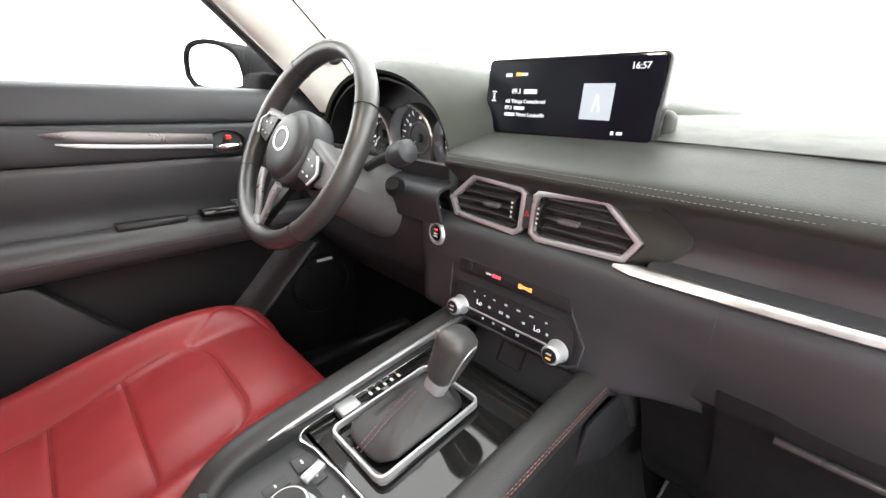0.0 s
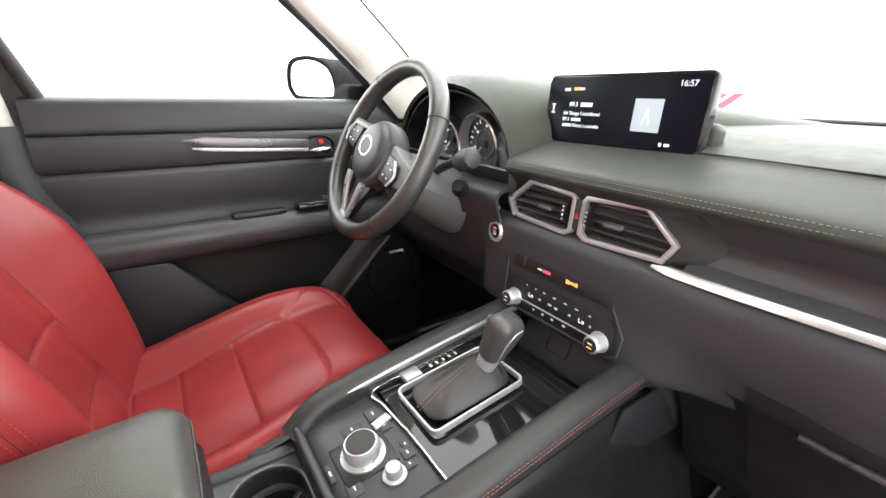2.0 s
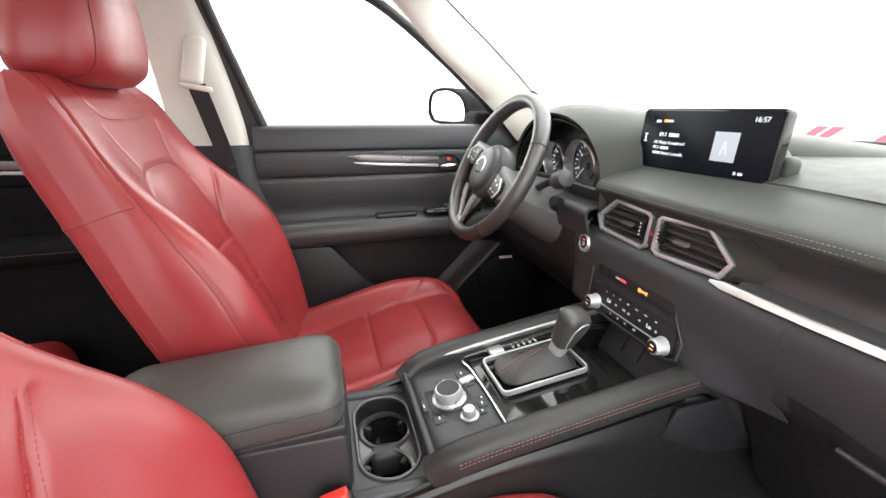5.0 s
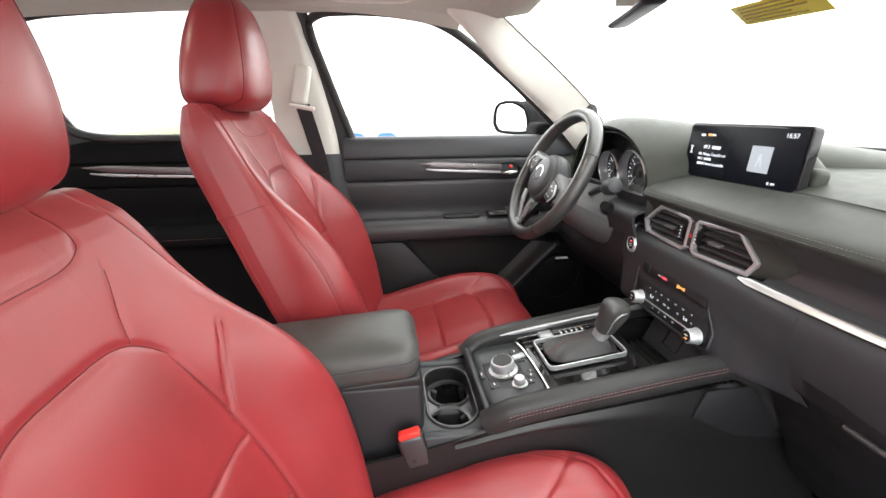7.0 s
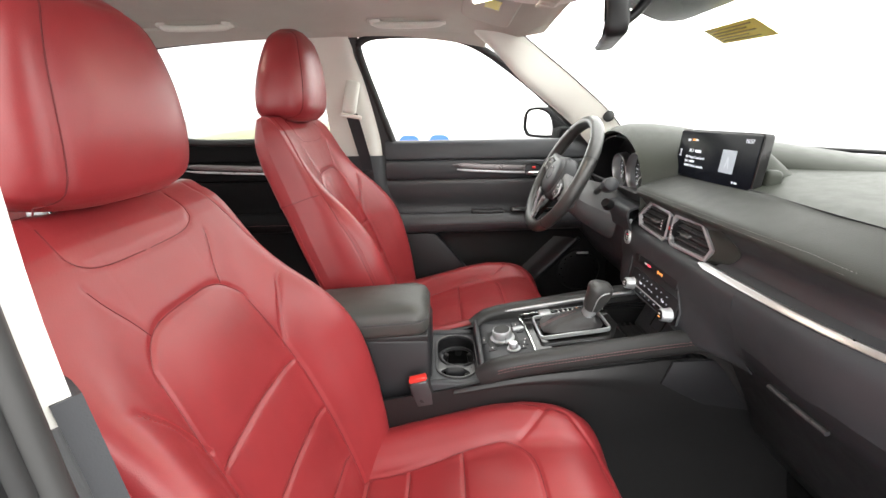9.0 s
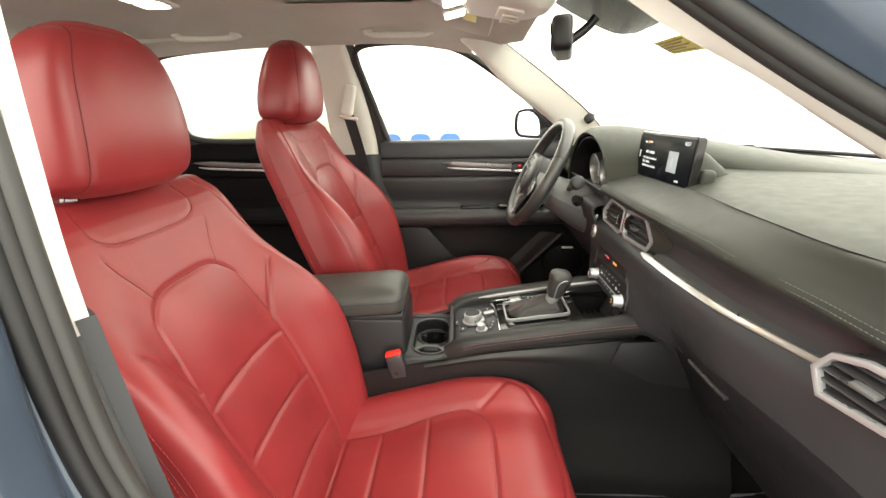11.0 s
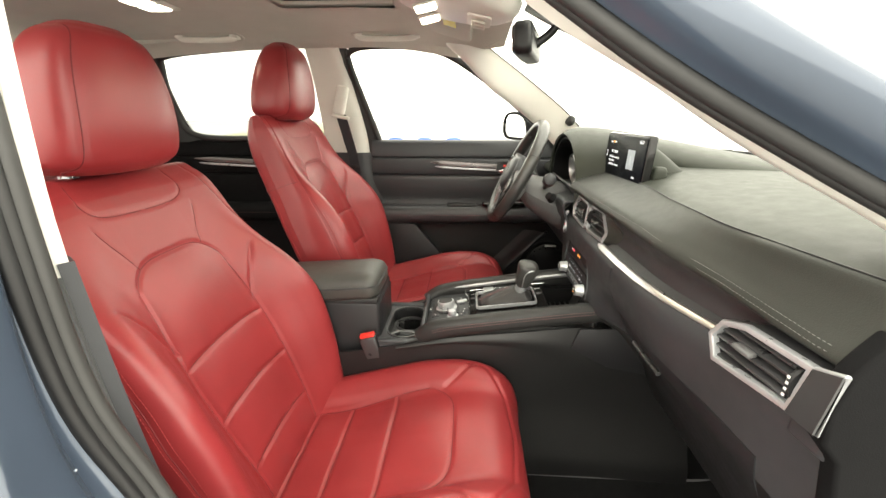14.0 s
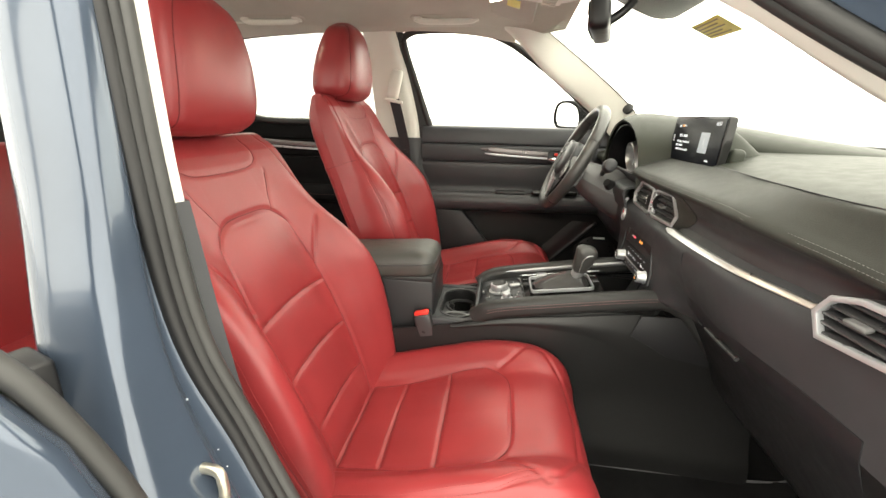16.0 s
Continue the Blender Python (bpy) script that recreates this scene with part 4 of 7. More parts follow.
prism("spoke_foot", [(-0.018, -0.146), (-0.012, -0.166), (0.012, -0.166), (0.018, -0.146), (0.0, -0.140)], 0.012, WM @ pose(0, 0.004, 0), SILVER, sw, "satin silver foot of the lower spoke", bevel=0.003)
prism("spoke_core", [(-0.044, -0.056), (-0.012, -0.160), (0.012, -0.160), (0.044, -0.056)], 0.014, WM @ pose(0, 0.012, 0), BLACK_HARD, sw, bevel=0.003)

# ---- centre screen ----
scr = thing("infotainment_screen", (0.0, 0.03, 1.215), "wide black display on the dashboard, showing radio text", "screen")
SM = pose(-0.007, 0.012, 1.2655, -4, 0, 0)
prism("housing", rounded(0.292, 0.117, 0.010), 0.020, SM @ pose(0, 0.001, 0), PIANO, scr, "black glass slab", bevel=0.003, seg=3)
prism("display", rounded(0.282, 0.106, 0.006), 0.002, SM @ pose(0, -0.0006, 0), SCREEN, scr, "dark display glass")
T = SM @ pose(0, -0.0012, 0, 90, 0, 0)
writing("clock_text", "16:57", 0.0115, T @ pose(0.098, 0.041, 0), LIT_WHITE, scr)
writing("station_text", "89.3", 0.0105, T @ pose(-0.091, 0.0085, 0), LIT_WHITE, scr)
block("station_bar", (0.024, 0.0006, 0.0066), SM @ pose(-0.055, -0.001, 0.0085), LIT_WHITE, scr, bevel=0)
writing("programme_text", "All Things Considered", 0.0085, T @ pose(-0.102, -0.0065, 0), LIT_WHITE, scr)
writing("frequency_text", "89.3", 0.0085, T @ pose(-0.102, -0.0165, 0), LIT_WHITE, scr)
block("station_bar", (0.020, 0.0006, 0.005), SM @ pose(-0.073, -0.001, -0.0165), LIT_WHITE, scr, bevel=0)
block("station_bar", (0.020, 0.0006, 0.005), SM @ pose(-0.091, -0.001, -0.0265), LIT_WHITE, scr, bevel=0)
writing("source_text", "News Louisville", 0.0085, T @ pose(-0.078, -0.0265, 0), LIT_WHITE, scr)
block("cover_art", (0.046, 0.0006, 0.048), SM @ pose(0.058, -0.001, -0.004), LIT_GREY, scr, "pale cover tile", bevel=0)
prism("mast_icon", [(0.051, -0.018), (0.054, -0.018), (0.058, -0.004), (0.062, -0.018), (0.065, -0.018), (0.060, 0.006), (0.056, 0.006)], 0.0006, SM @ pose(0, -0.0018, 0), LIT_PALE, scr)
for x, z, w, h, mt in ((-0.100, 0.033, 0.012, 0.005, LIT_WHITE), (-0.080, 0.034, 0.012, 0.005, LIT_AMBER), (-0.069, 0.034, 0.010, 0.004, LIT_WHITE), (0.088, -0.044, 0.004, 0.005, LIT_WHITE), (0.098, -0.044, 0.008, 0.004, LIT_WHITE), (-0.127, 0.008, 0.009, 0.002, LIT_WHITE), (-0.127, -0.006, 0.009, 0.002, LIT_WHITE), (-0.127, 0.001, 0.003, 0.010, LIT_WHITE)):
    block("status_icon", (w, 0.0006, h), SM @ pose(x, -0.001, z), mt, scr, bevel=0)
for q in (1, -1):
    prism("mount_ear", rounded(0.026, 0.046, 0.012, 5), 0.032, pose(-0.007 + q * 0.139, 0.034, 1.232, -4), DASH_TOP, scr, "rounded bracket", bevel=0.010, seg=4)
shroud = [(0.032, 1.205), (0.032, 1.290), (0.060, 1.284), (0.105, 1.250), (0.135, 1.225)]
loft("rear_shroud", [[(x, 0.045 + (y - 0.045) * k, 1.215 + (z - 1.215) * k) for y, z in shroud] for x, k in ((-0.106, 0.02), (-0.104, 0.5), (-0.096, 0.85), (-0.08, 1), (-0.04, 1), (0.04, 1), (0.08, 1), (0.096, 0.85), (0.104, 0.5), (0.106, 0.02))], DASH_TOP, scr, "rounded rear cover", n=40, m=20)

# ---- air vents ----
def vent(outline, m, group, flip, label):
    o = np.array(outline)
    c = o.mean(0)
    w = m @ Vector((c[0], 0, c[1]))
    v = thing("air_vent", w, label, "air vent", group)
    hoop("surround", outline, 0.0082, 0.010, m @ pose(0, -0.002, 0), SILVER, v, "satin silver surround", bevel=0.003)
    hoop("duct", outline, 0.008, 0.026, m @ pose(0, 0.009, 0), SLAT_PLASTIC, v, bevel=0.001)
    ins = [tuple(c + (p - c) * 0.90) for p in o]
    prism("back_plate", ins, 0.004, m @ pose(0, 0.030, 0), PIANO, v)
    z0, z1, x0, x1 = o[:, 1].min(), o[:, 1].max(), o[:, 0].min(), o[:, 0].max()

    def span(z):
        xsn = []
        for a, b in zip(ins, ins[1:] + ins[:1]):
            if (a[1] - z) * (b[1] - z) < 0:
                xsn.append(a[0] + (b[0] - a[0]) * (z - a[1]) / (b[1] - a[1]))
        return (min(xsn), max(xsn)) if len(xsn) > 1 else None
    for k in range(5):
        z = z0 + (z1 - z0) * (k + 1.0) / 6
        e = span(z)
        if e:
            cx, ln = (e[0] + e[1]) / 2, e[1] - e[0] - 0.002
            cx, ln = cx - flip * 0.006, ln - 0.014
            block("slat", (ln, 0.020, 0.0034), m @ pose(cx, 0.013, z, 18, 0, 0), SLAT_PLASTIC, v, bevel=0.0008)
    for k in range(4):
        block("rear_slat", (0.002, 0.004, (z1 - z0) * 0.6), m @ pose(c[0] + (k - 1.5) * (x1 - x0) * 0.16, 0.026, c[1]), BLACK_HARD, v, bevel=0)
    block("slider", (0.030, 0.012, 0.006), m @ pose(c[0], 0.0, c[1], 18, 0, 0), COLUMN_PLASTIC, v, "grey slider tab", bevel=0.002)
    wx = x1 - 0.017 if flip > 0 else x0 + 0.017
    wheel = lathe("thumb_wheel", [(0.001, -0.003), (0.022, -0.003), (0.023, 0.0), (0.022, 0.003), (0.001, 0.003)], m @ pose(wx, 0.015, c[1] + 0.002, 0, 90, 0), BLACK_HARD, v, n=24)
    for k in range(4):
        block("wheel_mark", (0.003, 0.001, 0.003), m @ pose(wx, -0.008, c[1] - 0.010 + 0.007 * k), MARK_WHITE, wheel, bevel=0)
    return v



VM = pose(0.009, -0.068, 1.108, -5, 0, 0)
right = [(0.006, 0.026), (0.014, 0.034), (0.115, 0.040), (0.168, -0.004), (0.150, -0.034), (0.020, -0.040), (0.006, -0.030)]
left = [(-x, z) for x, z in right][::-1]
vent(right, VM, "front air vents", -1, "black slatted vent in a pointed silver surround beside the hazard button")
vent([(x * 0.96, z) for x, z in left], VM, "front air vents", 1, "black slatted vent in a pointed silver surround beside the start button")
prism("vent_panel", [(-0.175, 0.048), (0.150, 0.046), (0.180, -0.004), (0.160, -0.046), (-0.165, -0.048), (-0.185, -0.004)], 0.03, VM @ pose(0, 0.012, 0), BLACK_HARD, dash, bevel=0.006)
def on_vent(x, y, z):
    return tuple(VM @ Vector((x, y, z)))


def decor_y(x, z):
    return float(np.interp(z, [1.082, 1.11, 1.130, 1.152], [-0.040, -0.034, -0.046, -0.062])) - edge_y(x)


wing = []
for (ax, az), (bx, bz) in (((0.095, 0.0405), (0.145, 1.156)), ((0.116, 0.0395), (0.190, 1.151)), ((0.145, 0.016), (0.215, 1.130)), ((0.168, -0.004), (0.224, 1.108)), ((0.160, -0.020), (0.205, 1.086)), ((0.150, -0.034), (0.175, 1.074))):
    a, b = Vector(on_vent(ax, 0.003, az)), Vector((bx, decor_y(bx, bz) - 0.0015, bz))
    wing.append([tuple(a), tuple(a.lerp(b, 0.35) + Vector((0, -0.001, 0.001))), tuple(a.lerp(b, 0.7)), tuple(b)])
loft("vent_wing", wing, DASH_FRONT, dash, "dark wing flowing from the vent into the decor panel", n=30, m=12, thick=-0.003)
block("hazard_button", (0.014, 0.008, 0.05), VM @ pose(0, 0.004, 0.0), BLACK_SOFT, dash, "hazard switch", bevel=0.002)
hoop("hazard_mark", [(-0.0045, -0.004), (0.0045, -0.004), (0, 0.0045)], 0.0012, 0.001, VM @ pose(0, -0.001, -0.002), BUCKLE_RED, dash, "red triangle", bevel=0)
OM = pose(0.615, -0.062, 1.076, -4, 0, 5)
outer = [(0.0, 0.006), (0.018, 0.034), (0.056, 0.046), (0.154, 0.048), (0.142, -0.014), (0.018, -0.026)]
vent(outer, OM, "front air vents", 1, "black slatted vent in a silver surround at the dashboard end")
va, vb = [OM @ Vector((x, 0.001, z)) for x, z in ((0.154, 0.047), (0.142, -0.013))]
vc, vd = Vector((0.807, -0.050, 1.138)), Vector((0.807, -0.062, 1.076))
fwd = Vector((0, -0.003, 0))
loft("vent_wedge", [[tuple(va + fwd), tuple(vb + fwd)], [tuple(vc + fwd), tuple(vd + fwd)]], SLAT_PLASTIC, dash, "dark metallic wedge beside the vent", n=6, m=6, thick=-0.002)
tube("wedge_top_trim", [tuple(va), tuple(va.lerp(vc, 0.5)), tuple(va.lerp(vc, 0.97))], 0.0030, SILVER, dash, "satin silver upper edge")
tube("wedge_trim", [tuple(va), tuple(vc), tuple(vd), tuple(vb)], 0.0018, SILVER, dash, "satin silver border", samples=0)
block("vent_fairing", (0.050, 0.012, 0.034), pose(0.768, face_y(0.768, 1.046) + 0.001, 1.046, -3, 0, 5), BLACK_SOFT, dash, "small rounded cover under the vent", bevel=0.005, seg=3)

# ---- start button, climate panel ----
st = thing("start_button", (-0.164, -0.085, 1.036), "round engine start button in a silver ring", "button")
BMx = pose(-0.164, -0.076, 1.036, 86, 0, -8)
lathe("bezel", [(0.014, 0.004), (0.016, 0.012), (0.020, 0.012), (0.0225, 0.006), (0.023, -0.004)], BMx, SILVER, st, "silver ring")
lathe("button", [(0.001, 0.010), (0.012, 0.010), (0.0145, 0.007), (0.0148, -0.002)], BMx, PIANO, st, "gloss black cap")
for dz, w in ((0.006, 0.008), (-0.001, 0.010), (-0.006, 0.010)):
    block("mark", (w, 0.002, 0.0025), BMx @ pose(0, dz, 0.0105, 90, 0, 0), LIT_RED if dz > 0 else MARK_WHITE, st, bevel=0)
loft("driver_trim_strip", [[(-0.205, -0.085, 1.068), (-0.205, -0.088, 1.058)], [(-0.165, -0.082, 1.086), (-0.165, -0.086, 1.074)]], SILVER, dash, "satin corner strip", n=6, m=4)
def stack_profile(x):
    st_ = [(-0.060, 1.074), (-0.080, 1.060), (-0.085, 1.04), (-0.084, 1.0), (-0.080, 0.97), (-0.078, 0.90), (-0.066, 0.884)]
    k = float(np.clip((x - 0.14) / 0.13, 0, 1))
    k = k * k * (3 - 2 * k)
    return [(x, y * (1 - k) + (face_y(x, z) - 0.001) * k, z) for y, z in st_]


loft("stack_panel", [[(-0.228, y + 0.10, z) for _, y, z in stack_profile(-0.2)], [(-0.218, y + 0.025, z) for _, y, z in stack_profile(-0.2)], [(-0.205, y + 0.004, z) for _, y, z in stack_profile(-0.2)]] + [stack_profile(x) for x in (-0.18, -0.10, 0.0, 0.08, 0.14, 0.18, 0.22, 0.27)], BLACK_SOFT, dash, "black centre stack", n=60, m=36, thick=0.004)
cl = thing("climate_panel", (0.0, -0.08, 0.90), "black climate panel with two silver knobs", "climate control")
CP = pose(0.0, -0.0835, 0.938, -4, 0, 0)
prism("status_display", rounded(0.21, 0.025, 0.006), 0.008, CP @ pose(0, -0.0065, 0.060), LOWER_PLASTIC, cl, "slim dark status display", bevel=0.002)
hoop("panel_lip", [(-0.125, 0.075), (-0.128, -0.026), (-0.112, -0.034), (0.112, -0.034), (0.130, -0.024), (0.134, 0.010), (0.110, 0.048), (0.108, 0.075)][::-1], 0.003, 0.004, CP @ pose(0, -0.0045, 0.0), BLACK_SOFT, cl, "raised lip round the panel", bevel=0.0012)
for x, mt, w, h in ((-0.030, LIT_RED, 0.004, 0.005), (-0.024, LIT_RED, 0.004, 0.005), (-0.018, LIT_RED, 0.004, 0.005), (-0.040, MARK_WHITE, 0.010, 0.003), (0.028, LIT_AMBER, 0.016, 0.004), (0.040, LIT_AMBER, 0.005, 0.006), (0.022, LIT_AMBER, 0.006, 0.007)):
    block("lit_icon", (w, 0.001, h), CP @ pose(x, -0.0072, 0.061), mt, cl, bevel=0)
block("sensor", (0.010, 0.002, 0.018), CP @ pose(-0.080, -0.0078, 0.064), RUBBER, cl, bevel=0.001)
prism("fascia", rounded(0.235, 0.056, 0.016, 6), 0.006, CP @ pose(0, -0.002, 0.002), LOWER_PLASTIC, cl, "black fascia", bevel=0.002)
sweep("silver_line", spline([tuple(CP @ Vector((x, -0.0035, -0.012))) for x in (-0.08, 0, 0.08)], 8), rounded(0.003, 0.003, 0.001, 2), SILVER, cl, "thin silver line")
for s in (-1, 1):
    k = lathe("knob", [(0.001, 0.022), (0.0125, 0.022), (0.0148, 0.019), (0.0155, 0.004), (0.0175, 0.0)], CP @ pose(s * 0.096, -0.002, -0.014, 90, 0, 0), SILVER, cl, "ribbed silver temperature knob", n=36)
    lathe("cap", [(0.001, 0.0232), (0.0108, 0.0232), (0.0112, 0.021)], CP @ pose(s * 0.096, -0.002, -0.014, 90, 0, 0), BLACK_HARD, k)
    for dz in (0.003, -0.004):
        block("cap_mark", (0.008, 0.001, 0.002), CP @ pose(s * 0.096, -0.0258, -0.014 + dz), LIT_AMBER if s > 0 and dz < 0 else MARK_WHITE, k, bevel=0)
writing("low_text", "Lo", 0.0115, CP @ pose(-0.062, -0.0028, 0.004, 90, 0, 0), LIT_WHITE, cl)
writing("low_text", "Lo", 0.0115, CP @ pose(0.052, -0.0028, 0.004, 90, 0, 0), LIT_WHITE, cl)
for x, z, w in ((-0.068, 0.020, 0.005), (-0.046, 0.020, 0.004), (-0.026, 0.020, 0.008), (-0.002, 0.020, 0.009), (0.022, 0.020, 0.011), (0.046, 0.020, 0.011), (0.072, 0.020, 0.007), (-0.034, 0.004, 0.008), (-0.010, 0.004, 0.013), (0.004, 0.003, 0.010), (0.034, 0.004, 0.008), (0.076, 0.003, 0.006), (-0.045, -0.020, 0.005), (-0.022, -0.020, 0.007), (0.0, -0.020, 0.008), (0.026, -0.020, 0.010)):
    block("icon", (w * 0.6, 0.001, 0.0022 if z > 0.01 else 0.0036), CP @ pose(x, -0.0028, z), LIT_GREY, cl, bevel=0)

# ---- centre console ----
con = thing("center_console", (0.01, -0.35, 0.40), "black centre console with leather side rails", "console")


def top_z(y):
    return 0.836 + 0.138 * (y + 0.352)


def rail(s, cx):
    path = spline([(cx + s * 0.118, -0.515, top_z(-0.51) - 0.022), (cx + s * 0.128, -0.46, top_z(-0.46) + 0.002), (cx + s * 0.131, -0.30, top_z(-0.30) + 0.008), (cx + s * 0.133, -0.10, top_z(-0.10) + 0.010), (cx + s * 0.134, -0.03, top_z(-0.05) + 0.004), (cx + s * 0.138, 0.03, 0.835), (cx + s * 0.142, 0.09, 0.755)], 50)
    ob = sweep("side_rail", path, rounded(0.044, 0.050, 0.018, 5), RAIL_LEATHER, con, "padded black leather rail", up=(0, 0.3, 1))
    for off in (0.004, 0.011):
        stitches("stitching", path[3:44] + np.array((s * 0.0225, 0, off)), THREAD_RED, ob, normal=(s, 0, 0.2), label="dark red twin stitching")
    return ob


CX = 0.012
for s in (1, -1):
    rail(s, CX)
    loft("side_wall", [[(CX + s * 0.135, y, zt), (CX + s * 0.138, y, zt - 0.06), (CX + s * 0.134, y, 0.60), (CX + s * (0.138 + 0.004 * k), y, 0.49), (CX + s * (0.146 + 0.006 * k), y, 0.44), (CX + s * (0.150 + 0.006 * k), y, 0.38)] for k, (y, zt) in enumerate(((-1.0, 0.70), (-0.62, 0.765), (-0.45, 0.805), (-0.2, 0.84), (0.02, 0.83), (0.12, 0.76), (0.22, 0.72)))], SIDE_PLASTIC, con, "black satin side panel", n=30, m=20, thick=0.008 * s)
    loft("side_trim", [[(CX + s * 0.143, y, zt), (CX + s * 0.149, y, (zt + zl) / 2), (CX + s * 0.147, y, zl)] for y, zt, zl in ((-0.58, 0.775, 0.765), (-0.42, 0.806, 0.788), (-0.26, 0.825, 0.782), (-0.16, 0.838, 0.757), (-0.08, 0.845, 0.722), (0.02, 0.828, 0.716), (0.10, 0.772, 0.712))], SIDE_PLASTIC, con, "smooth dark side trim", n=30, m=8, thick=0.006 * s)
loft("top_panel", [[(CX + x, y, top_z(y) - 0.004 + (0.0 if y > -0.5 else -0.02)) for x in (-0.118, -0.06, 0, 0.06, 0.118)] for y in (-0.515, -0.49, -0.42, -0.385)], BLACK_SOFT, con, "black switch panel", n=14, m=12, thick=0.01)
loft("gloss_panel", [[(CX + x, y, top_z(y) - 0.003) for x in (-0.110, 0, 0.110)] for y in (-0.380, -0.28, -0.165)], PIANO, con, "gloss black panel round the selector", n=10, m=8, thick=0.01)
sweep("silver_rim", spline([(CX - 0.108, -0.150, top_z(-0.15) + 0.004), (CX - 0.108, -0.33, top_z(-0.33) + 0.004), (CX - 0.104, -0.392, top_z(-0.392) + 0.003), (CX - 0.06, -0.388, top_z(-0.39) + 0.002), (CX + 0.02, -0.384, top_z(-0.385) + 0.002), (CX + 0.100, -0.384, top_z(-0.385) + 0.002)], 50), rounded(0.005, 0.004, 0.0015, 2), CHROME, con, "thin chrome line")
sweep("left_bright_rail", spline([(CX - 0.112, -0.515, top_z(-0.52) - 0.012), (CX - 0.114, -0.47, top_z(-0.47) + 0.012), (CX - 0.112, -0.30, top_z(-0.3) + 0.020), (CX - 0.112, -0.06, top_z(-0.06) + 0.022)], 40), rounded(0.010, 0.012, 0.004, 3), RAIL_SILVER, con, "satin silver rail edge")
sweep("right_bright_line", spline([(CX + 0.109, -0.50, top_z(-0.5) + 0.001), (CX + 0.110, -0.30, top_z(-0.3) + 0.003), (CX + 0.112, -0.10, top_z(-0.1) + 0.004)], 30), rounded(0.003, 0.003, 0.001, 2), SILVER, con, "thin silver line")
for q in (1, -1):
    prism("rail_end_trim", [(-0.10, 0.845), (0.03, 0.850), (0.115, 0.775), (0.10, 0.715), (-0.02, 0.735), (-0.12, 0.790)], 0.006, pose(CX + q * 0.150 + 0.003, 0, 0, 0, 0, 90), LOWER_PLASTIC, con, "black trim between rail and dashboard", bevel=0.002)
# front storage bin
block("bin_floor", (0.215, 0.21, 0.01), pose(CX, -0.06, 0.795, 6), RUBBER, con, "ribbed bin mat", bevel=0.002)
for k in range(12):
    block("mat_rib", (0.20, 0.004, 0.003), pose(CX, -0.145 + 0.015 * k, 0.803 + 0.0016 * k, 6), BLACK_HARD, con, bevel=0.001)
block("bin_back", (0.215, 0.01, 0.10), pose(CX, -0.044, 0.848, -24), BLACK_SOFT, con, bevel=0.002)
hoop("socket_door", rounded(0.05, 0.04, 0.004), 0.002, 0.003, pose(CX - 0.02, -0.052, 0.850, -24), BLACK_HARD, con, bevel=0.0005)
block("bin_lip", (0.215, 0.012, 0.05), pose(CX, -0.164, 0.826), BLACK_HARD, con, bevel=0.003)
# cup holders
cupz = 0.776
centres = ((CX - 0.048, -0.563, 0.046), (CX + 0.047, -0.575, 0.046))
cx0, cx1, cy0, cy1 = CX - 0.112, CX + 0.112, -0.635, -0.505


def in_slot(x, y, grow=0.0):
    """The long rounded opening over both wells."""
    r = 0.050 + grow
    return math.hypot(max(0.0, abs(x - CX) - 0.049), y + 0.569) < r


def in_wells(x, y):
    return any((x - a) ** 2 + (y - b) ** 2 < (r - 0.002) ** 2 for a, b, r in centres)


def perforated(name, z, kept, mat, parent, label, res=64, rows=38):
    """A plate over the tray, without the cells that are cut away."""
    bm = bmesh.new()
    grid = [[bm.verts.new((cx0 + (cx1 - cx0) * i / res, cy0 + (cy1 - cy0) * j / rows, z)) for j in range(rows + 1)] for i in range(res + 1)]
    for i in range(res):
        for j in range(rows):
            if kept((grid[i][j].co.x + grid[i + 1][j].co.x) / 2, (grid[i][j].co.y + grid[i][j + 1].co.y) / 2):
                bm.faces.new((grid[i][j], grid[i + 1][j], grid[i + 1][j + 1], grid[i][j + 1]))
    bmesh.ops.delete(bm, geom=[v for v in bm.verts if not v.link_faces], context="VERTS")
    ext = bmesh.ops.extrude_face_region(bm, geom=bm.faces[:])
    bmesh.ops.translate(bm, vec=(0, 0, -0.006), verts=[g for g in ext["geom"] if isinstance(g, bmesh.types.BMVert)])
    return part(name, bm, mat, parent, label)


tray = perforated("cup_tray", cupz, lambda x, y: not in_slot(x, y), BLACK_SOFT, con, "black cup holder tray")
perforated("well_shelf", cupz - 0.034, lambda x, y: in_slot(x, y, 0.006) and not in_wells(x, y), SLAT_PLASTIC, tray, "dark shelf between the wells")
slot = [(CX + (0.049 if math.cos(a) > 0 else -0.049) + 0.0505 * math.cos(a), -0.569 + 0.0505 * math.sin(a)) for a in np.linspace(-math.pi / 2 + 0.01, 1.5 * math.pi - 0.01, 49)]
sweep("slot_rim", [(x, y, cupz + 0.001) for x, y in slot], rounded(0.006, 0.006, 0.002, 3), SLAT_PLASTIC, tray, "rounded rim", closed=True)
sweep("slot_wall", [(x, y, cupz - 0.018) for x, y in slot], rounded(0.003, 0.036, 0.001, 2), BLACK_HARD, tray, "black inner wall", closed=True)
